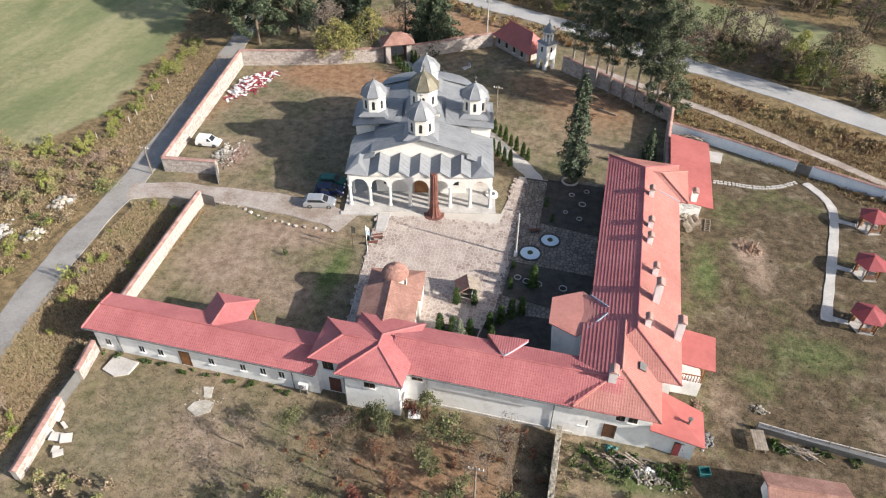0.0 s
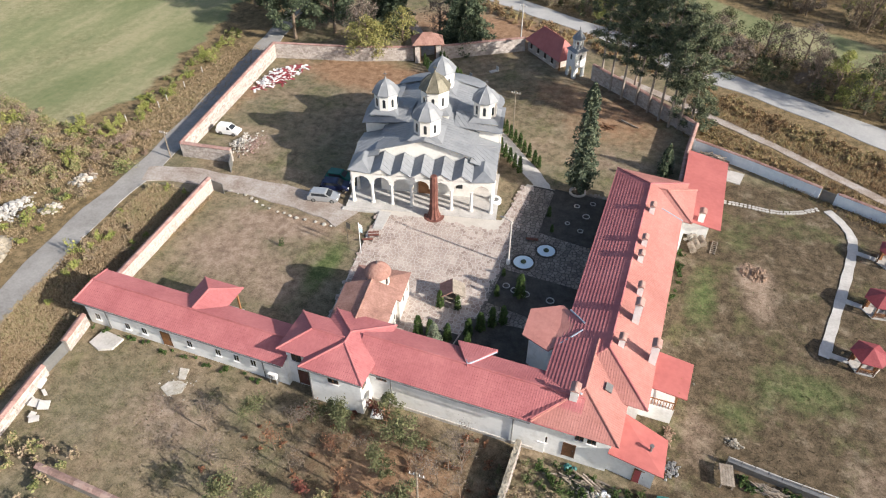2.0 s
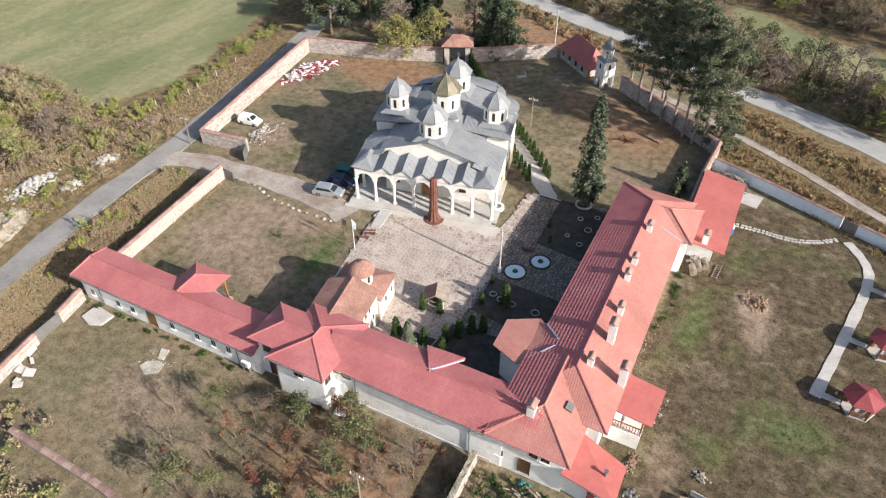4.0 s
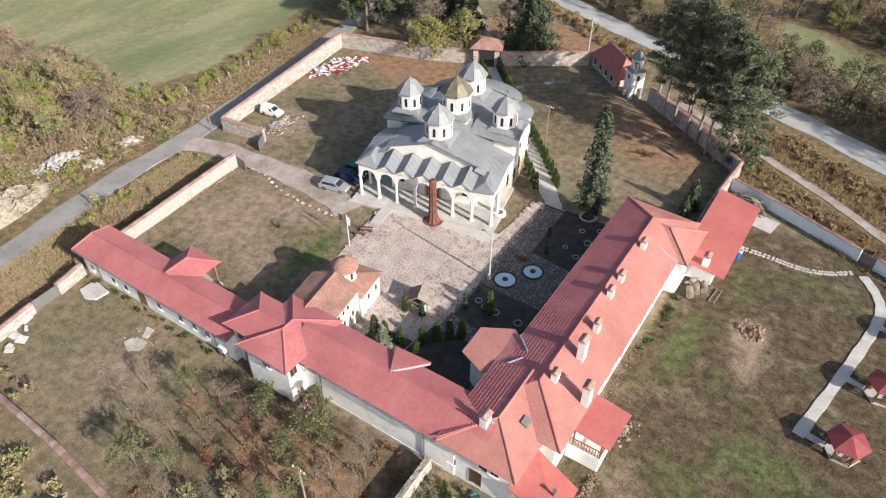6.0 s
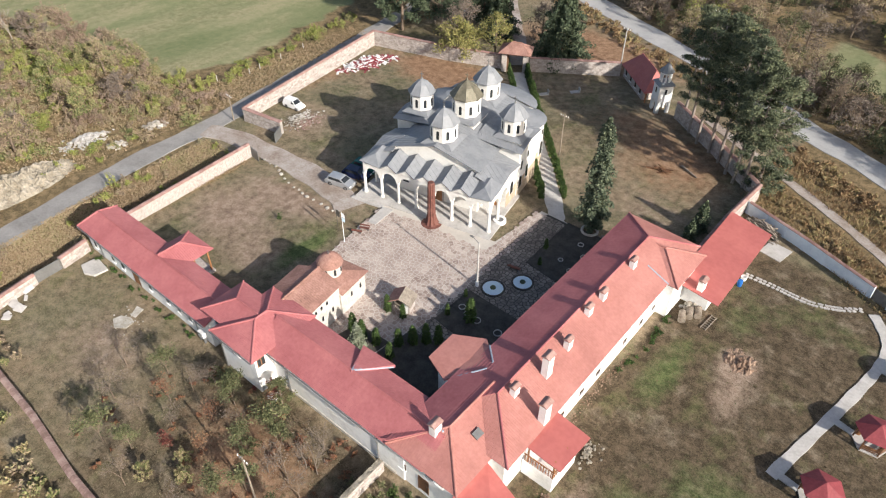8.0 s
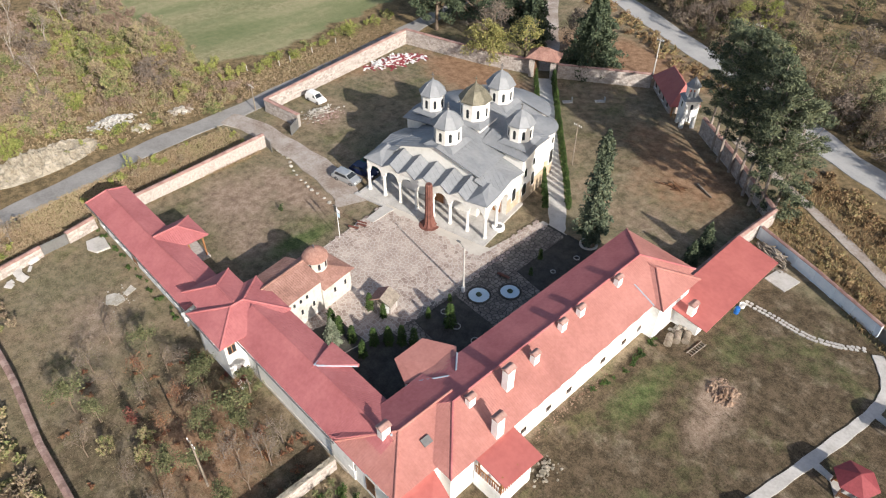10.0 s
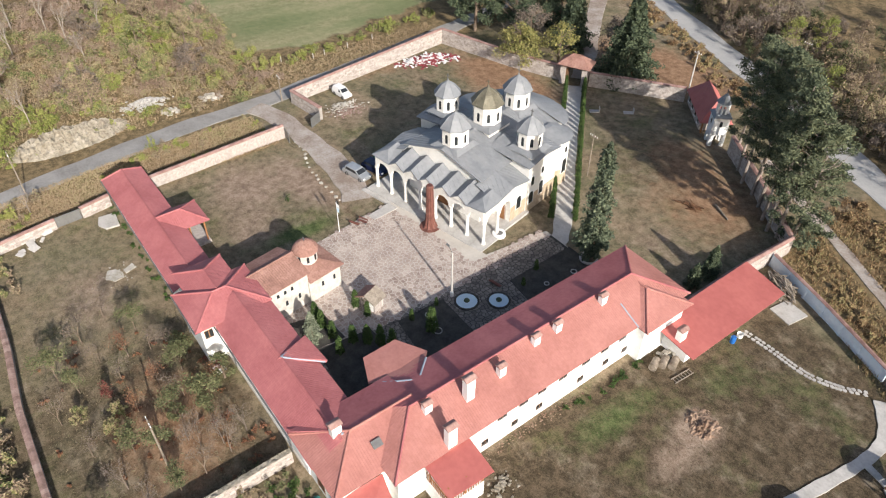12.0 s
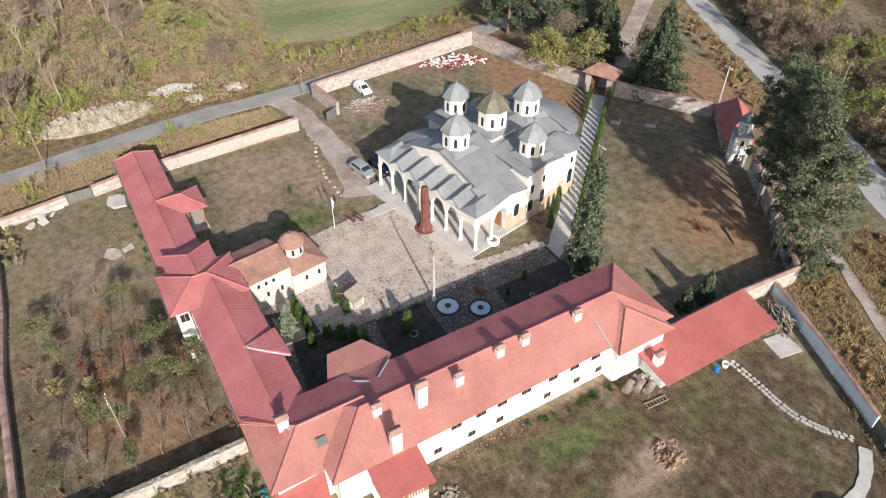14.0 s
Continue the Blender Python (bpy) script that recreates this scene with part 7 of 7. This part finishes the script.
# ---- scrub and rough growth ----
heaps = {"scrub": [], "dry_scrub": [], "lime_scrub": [], "twig_scrub": []}
heaps["lime_scrub"] += [(-65.2, 33.0, 0.7, 0.6), (-66.0, 41.6, 0.9, 0.9), (-67.5, 44.5, 1.0, 0.9), (-65.4, 37.4, 0.5, 0.5), (-67.8, 30.5, 0.9, 0.9), (-64.9, 46.5, 0.9, 0.7), (-64.6, 49.2, 0.8, 0.7), (-69.6, 35.8, 0.9, 1.0), (-66.4, 56.0, 0.9, 0.8), (-69.2, 47.8, 0.9, 0.9)]
while sum(len(v) for v in heaps.values()) < 1050:
    x, y = rng.uniform(-128, -63.8), rng.uniform(18, 74)
    if abs(x + 66.5) < 3.8 and abs(y - 39) < 8.5 or abs(x + 71) < 3 and abs(y - 51) < 5:
        continue
    if x > -69 and rng.uniform() < 0.7:
        continue
    f = noise.noise(Vector((x * 0.075, y * 0.075, 2.0))) + 0.22 * rng.normal() - 0.012 * max(0, -90 - x)
    k = "lime_scrub" if f > 0.2 else "scrub" if f > -0.03 else "dry_scrub" if f > -0.3 else "twig_scrub"
    big = rng.uniform() ** 2
    heaps[k].append((x, y, 0.8 + 1.8 * big, 0.7 + 1.7 * big * rng.uniform(0.7, 1.2)))
for i in range(64):
    y = rng.uniform(70, 112)
    x = -73.2 - 0.09 * (y - 78) + rng.normal(0, 1.1)
    heaps["lime_scrub" if i % 3 else "scrub"].append((x, y, rng.uniform(0.4, 1.1), rng.uniform(0.4, 1.5)))
heaps["lime_scrub"] += [(-74.8, 97.8, 1.6, 2.6), (-72.8, 99.0, 1.8, 2.8), (-73.9, 106.0, 1.5, 2.4), (-71.8, 85.5, 1.5, 1.8), (-71.2, 77.0, 1.4, 1.6), (-73.6, 72.7, 1.5, 1.8)]
scatter_clumps("scrub", "dense dull green scrub across the lane", SCRUBLEAF, heaps["scrub"], 380, 0.165)
scatter_clumps("dry_scrub", "brown half-leafless scrub across the lane", BROWNLEAF, heaps["dry_scrub"], 380, 0.165)
scatter_clumps("lime_scrub", "yellow-green scrub across the lane", LIMELEAF, heaps["lime_scrub"], 380, 0.165)
scatter_clumps("twig_scrub", "reddish leafless scrub across the lane", RUSTTWIG, heaps["twig_scrub"], 380, 0.14)
for x, y in ((-72.3, 94.8), (-71.5, 83.9), (-71.2, 81.4), (-73.3, 76.0), (-71.8, 89.0)):
    solid("fence_post", Mesh().tube((0, 0, -0.4), (0, 0, 1.1), 0.08, 0.07, 7), CONCRETE, "pale concrete fence post at the field edge", "fence post", "field fence posts", m=pose(x, y, gz(x, y), 3, 2, 0))
pale_tree = bare_tree("pale leafless tree standing in the scrub", -111.8, 45.2, 9.0, 0.17, PALEBARK, RUSTTWIG, 500, 0.13, "bare scrub trees", 0.4, 5)
copies(pale_tree, [(-102.8, 37.5, 0.9, 40), (-93.9, 47.6, 0.7, 100), (-118.0, 40.0, 1.1, 160), (-121.0, 52.0, 1.0, 220), (-108.0, 54.0, 0.8, 280), (-98.0, 31.0, 0.9, 10), (-125.0, 35.0, 1.1, 60), (-115.0, 60.0, 0.9, 120), (-75.2, 34.3, 0.75, 75), (-78.5, 29.5, 0.8, 200), (-88.0, 33.0, 0.8, 300), (-104.0, 47.0, 0.9, 330)])
spots = []
for i in range(34):
    y = rng.uniform(24, 63)
    xl, xr = -57.0 - 0.12 * (y - 32), -48.6 if y > 44 else -48.0
    spots.append((rng.uniform(xl + 1.8, xr), y, rng.uniform(0.4, 1.1), rng.uniform(0.3, 1.1)))
spots += [(-57.0, 47.0, 1.6, 2.0), (-56.2, 48.2, 1.2, 1.6), (-55.0, 45.2, 1.3, 1.3), (-53.5, 30.5, 1.5, 1.6), (-51.5, 27.0, 1.6, 1.5), (-57.6, 61.6, 0.8, 0.9)]
scatter_clumps("verge_bushes", "rough yellow-green bushes on the verge between lane and wall", LIMELEAF, spots[::2], 220, 0.2)
scatter_clumps("verge_brambles", "dry brown brambles on the verge between lane and wall", BROWNLEAF, spots[1::2], 220, 0.2)
bare_tree("pale leafless bush on the verge by the wall", -50.6, 29.0, 4.0, 0.07, PALEBARK, RUSTTWIG, 160, 0.1, "", 0.6)
spots = [(rng.uniform(-49, 4), rng.uniform(7, 19.6), rng.uniform(0.5, 1.6), rng.uniform(0.4, 1.5)) for i in range(280)]
spots += [(rng.uniform(-43, -36), rng.uniform(20.5, 24.5), rng.uniform(0.5, 1.0), rng.uniform(0.5, 1.2)) for i in range(14)]
scatter_clumps("south_scrub", "mixed scrub past the low brick wall", SCRUBLEAF, spots[::2], 180, 0.24)
scatter_clumps("south_dry_scrub", "brown scrub past the low brick wall", BROWNLEAF, spots[1::2], 180, 0.24)
spots = []
for i in range(230):
    x = rng.uniform(12, 62)
    spots.append((x, 119.5 - 0.55 * (x - 12) - rng.uniform(0, 5.5), rng.uniform(0.4, 1.2), rng.uniform(0.3, 0.9)))
for i in range(70):
    x = rng.uniform(13, 48)
    spots.append((x, 108 - 0.62 * (x - 12) - rng.uniform(1.0, 5.0), rng.uniform(0.3, 0.8), rng.uniform(0.3, 0.7)))
scatter_clumps("road_verge_scrub", "dry brown weeds between track and road", BANKLEAF, spots, 130, 0.24)
spots = []
for i in range(520):
    x = rng.uniform(-80, 85)
    y = road_y(x) + rng.uniform(4.2, 18 if i % 4 else 40)
    if x > 4 and y > road_y(x) + 19:
        y += 20
    spots.append((x, y, rng.uniform(0.8, 2.4), rng.uniform(1.0, 3.4)))
scatter_clumps("roadside_thicket", "tangled dark green thicket past the road", DARKLEAF, spots[:230], 260, 0.21)
scatter_clumps("roadside_dry_thicket", "tangled brown thicket past the road", BROWNLEAF, spots[230:400], 260, 0.2)
scatter_clumps("roadside_bare_thicket", "grey leafless thicket past the road", TWIG, spots[400:], 260, 0.19)
spots = []
for i in range(170):
    x = rng.uniform(-58, 4)
    y = road_y(x) - rng.uniform(3.6, 9.5)
    spots.append((x, y, rng.uniform(0.4, 1.3), rng.uniform(0.3, 1.2)))
scatter_clumps("slope_scrub", "orange-brown weeds on the bank behind the chapel", BANKLEAF, spots, 150, 0.25)
spots = [(rng.uniform(3, 13.5), rng.uniform(36.2, 39.0), rng.uniform(0.3, 0.7), rng.uniform(0.3, 0.7)) for i in range(45)]
spots += [(rng.uniform(12.4, 13.4), rng.uniform(62, 74), rng.uniform(0.3, 0.6), rng.uniform(0.2, 0.4)) for i in range(16)]
spots += [(rng.uniform(-46, -25), rng.uniform(37.4, 38.1), rng.uniform(0.2, 0.5), rng.uniform(0.2, 0.4)) for i in range(26)]
spots += [(rng.uniform(20, 30), rng.uniform(42.3, 43.6), rng.uniform(0.3, 0.6), rng.uniform(0.2, 0.5)) for i in range(18)]
scatter_clumps("green_weeds", "fresh green weeds along the wall foot", THUJA, spots, 130, 0.17, "weeds")
spots = [(rng.uniform(2.6, 14), rng.uniform(22, 38), rng.uniform(0.35, 1.0), rng.uniform(0.2, 0.8)) for i in range(70)]
spots += [(rng.choice((1.1, 2.7)) + rng.normal(0, 0.25), rng.uniform(20.5, 39), rng.uniform(0.25, 0.6), rng.uniform(0.3, 1.5)) for i in range(46)]
scatter_clumps("yard_weeds", "dry brown weeds round the dividing wall", BROWNLEAF, spots[::2], 170, 0.15, "weeds")
scatter_clumps("yard_brambles", "grey-green brambles below the annex", PLOTLEAF, spots[1::2], 170, 0.15, "weeds")
spots = [(rng.uniform(-20, 1), rng.uniform(34, 39), rng.uniform(0.25, 0.7), rng.uniform(0.15, 0.6)) for i in range(34)]
spots += [(rng.uniform(-26, 1), rng.uniform(22, 34), rng.uniform(0.2, 0.5), rng.uniform(0.1, 0.35)) for i in range(36)]
scatter_clumps("plot_weeds", "russet weeds and brambles in the rough plot", RUSSET, spots, 110, 0.18, "weeds")

# ---- grass ----
DRYBLADE = mat("dry_grass_blades", [(0.21, 0.148, 0.088), (0.32, 0.235, 0.15), (0.41, 0.315, 0.21), (0.25, 0.225, 0.11)], 0.12, 1.5, 0.9, 0.0, island=0.35)
tufts("verge_grass", "tall dry grass on the lane verge", DRYBLADE, 17000, (-58, -48, 22, 63, lambda x, y: x > -56.2 - 0.12 * (y - 32)), 0.2)
tufts("west_grass", "tall dry grass across the lane", DRYBLADE, 26000, (-112, -64.5, 20, 108, lambda x, y: (x > -73) | (y < 72)), 0.24)
tufts("bank_grass", "tall orange dry grass along the track", BANKLEAF, 26000, (10, 62, 70, 122, lambda x, y: (y + 0.6 * x > 107.5) & (y + 0.53 * x < 124.5) & (np.abs(y + 0.62 * x - 117) > 1.2)), 0.36)

DULLBLADE = mat("dull_grass_blades", [(0.11, 0.092, 0.056), (0.175, 0.145, 0.092), (0.25, 0.205, 0.135), (0.135, 0.135, 0.065)], 0.15, 1.5, 0.9, 0.0, island=0.35)
tufts("plot_grass", "dry grass blades over the rough plot", DULLBLADE, 4000, (-46, 2, 20, 38, lambda x, y: x < 40), 0.11)
MEADOWBLADE = mat("meadow_grass_blades", [(0.17, 0.122, 0.082), (0.14, 0.104, 0.068), (0.11, 0.098, 0.052), (0.085, 0.098, 0.042)], 0.11, 1.2, 0.9, 0.0, island=0.3, contrast=1.5)
tufts("meadow_grass", "dry and green grass blades over the meadow", MEADOWBLADE, 4500, (13, 44, 44, 91, lambda x, y: ~((np.abs(x - (31 + 0.1 * (y - 75))) < 1.6) & (y > 60)) & ~((x < 17.2) & (y > 76)) & ~((x < 15.5) & (y < 52))), 0.08)

# ---- meadow stepping path ----
sp = [(16.8, 85.9), (18.8, 86.0), (20.8, 86.0), (22.6, 85.9), (24.4, 86.0), (26.0, 86.6), (27.4, 87.3), (29.2, 88.7)]
stepping = thing("stepping_path", "curved path of flat stepping stones in grass", "path", kind="structure")
for (x0, y0), (x1, y1) in zip(sp, sp[1:]):
    for k in range(4):
        for side in (-0.22, 0.24):
            t = (k + random.uniform(0.3, 0.7)) / 4
            x, y = x0 + (x1 - x0) * t, y0 + (y1 - y0) * t + side
            n = random.choice((5, 6, 7))
            poly = [(x + random.uniform(0.18, 0.28) * math.cos(2 * math.pi * i / n), y + random.uniform(0.14, 0.22) * math.sin(2 * math.pi * i / n)) for i in range(n)]
            part("stone", Mesh().prism(poly, -0.1, 0.07), CONCRETE, stepping)

# ---- courtyard paving stones ----
cell = 0.52
seeds = {}
for i in range(-52, 8):
    for j in range(84, 161):
        r2 = random.Random(i * 1009 + j * 7919)
        seeds[i, j] = Vector((cell * (i + r2.uniform(0.08, 0.92)), cell * (j + r2.uniform(0.08, 0.92)), 0))


def clip(poly, p, nrm):
    out = []
    for a, b in zip(poly, poly[1:] + poly[:1]):
        da, db = (a - p).dot(nrm), (b - p).dot(nrm)
        if da <= 0:
            out.append(a)
        if da * db < 0:
            out.append(a + (b - a) * (da / (da - db)))
    return out


def paving_cell(i, j):
    c = seeds[i, j]
    poly = [c + Vector(p) for p in ((-1.6, -1.6, 0), (1.6, -1.6, 0), (1.6, 1.6, 0), (-1.6, 1.6, 0))]
    for di in (-2, -1, 0, 1, 2):
        for dj in (-2, -1, 0, 1, 2):
            o = seeds.get((i + di, j + dj))
            if o is None or (di == 0 and dj == 0):
                continue
            d = (o - c)
            poly = clip(poly, c + d * 0.5 - d.normalized() * 0.034, d)
            if len(poly) < 3:
                return None
    return poly


loose, cobbles = Mesh(), Mesh()
count = 0
for (i, j), c in seeds.items():
    if not in_court(c.x, c.y):
        continue
    poly = paving_cell(i, j)
    if not poly:
        continue
    z = 0.05 + random.uniform(-0.008, 0.012)
    if -20.5 < c.x < -8.5 and 56.5 < c.y < 67.5 and count < 300:
        part("paving_stone", Mesh().loft([p + Vector((0, 0, -0.06)) for p in poly], [c + (p - c) * 0.97 + Vector((0, 0, z)) for p in poly]), PAVER, court)
        count += 1
    else:
        # Stones under the wing's shadow take the darkened cobble colour.
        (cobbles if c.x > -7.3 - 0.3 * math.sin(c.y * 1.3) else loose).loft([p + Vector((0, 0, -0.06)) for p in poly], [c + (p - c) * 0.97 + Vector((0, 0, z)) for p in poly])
tagged(part("cobble_rest", cobbles, DARKPAVER, court, "dark old cobbles, coloured darker still for the wing's shade"), kind="stuff")
tagged(part("paving_rest", loose, PAVER, court, "more crazy paving stones"), kind="stuff")

# ---- stones of the boundary walls ----


def face_stones(wall, a, b, side, top, name="wall_stone", thick=0.5, row=0.3, loose_part=False):
    """Courses of stones on one face of a straight wall from a to b; side is 1 for its left."""
    d = Vector((b[0] - a[0], b[1] - a[1], 0))
    L = d.length
    ang = math.degrees(math.atan2(d.y, d.x))
    m = pose(a[0], a[1], 0, 0, 0, ang)
    alls = Mesh()
    z, k = top - 0.02, 0
    while z > gz(*a) - 0.3:
        h = row * random.uniform(0.8, 1.15)
        s = -random.uniform(0, 0.3)
        while s < L:
            w = random.uniform(0.35, 0.75)
            x0, x1 = max(0, s) + 0.015, min(L, s + w) - 0.015
            if x1 - x0 > 0.08:
                o = side * (thick / 2)
                p = side * (thick / 2 + random.uniform(0.02, 0.06))
                y0, y1 = min(o, p), max(o, p)
                st = Mesh().box(x0, x1, y0, y1, z - h + 0.02, z - 0.01, m)
                if loose_part:
                    alls.add(st.v, st.f)
                else:
                    part(name, st, STONE, wall)
            s += w
        z -= h
    if loose_part:
        tagged(part("wall_stones", alls, STONE, wall, "coursed pinkish stones"), kind="stuff")


face_stones(wall_west, (-47.6, 43.4), (-49.16, 64.4), -1, 1.5, row=0.36)
face_stones(wall_west, (-47.6, 43.4), (-49.16, 64.4), 1, 1.5, loose_part=True)
face_stones(wall_north_west, (-58.3, 70.55), (-63.2, 104.7), -1, 1.42, loose_part=True)
face_stones(wall_north_west, (-50.5, 71.6), (-58.3, 70.55), 1, 1.42, loose_part=True)
face_stones(wall_north, (-63.2, 104.7), (-48.0, 108.6), -1, 1.45, loose_part=True)
face_stones(wall_north, (-48.0, 108.6), (-38.6, 112.2), -1, 1.45, loose_part=True)
face_stones(wall_north_east, (-34.0, 114.4), (-20.7, 123.2), -1, 1.45, loose_part=True)
face_stones(wall_pines, (-6.5, 115.6), (2.5, 109.2), -1, 2.05, thick=0.45, loose_part=True)
face_stones(wall_pines, (2.5, 109.2), (11.9, 101.6), -1, 2.05, thick=0.45, loose_part=True)
face_stones(wall_garden, (11.9, 101.6), (11.3, 92.6), 1, 2.15, thick=0.45, loose_part=True)
face_stones(wall_garden, (11.9, 101.6), (11.3, 92.6), -1, 2.15, thick=0.45, loose_part=True)
face_stones(wall_south_west, (-46.9, 38.0), (-46.1, 34.2), 1, 1.45, loose_part=True)
face_stones(wall_south_west_2, (-45.9, 31.0), (-44.6, 23.0), 1, 1.25, loose_part=True)
face_stones(wall_yard, (1.7, 39.4), (1.9, 20.6), 1, 1.58, loose_part=True)
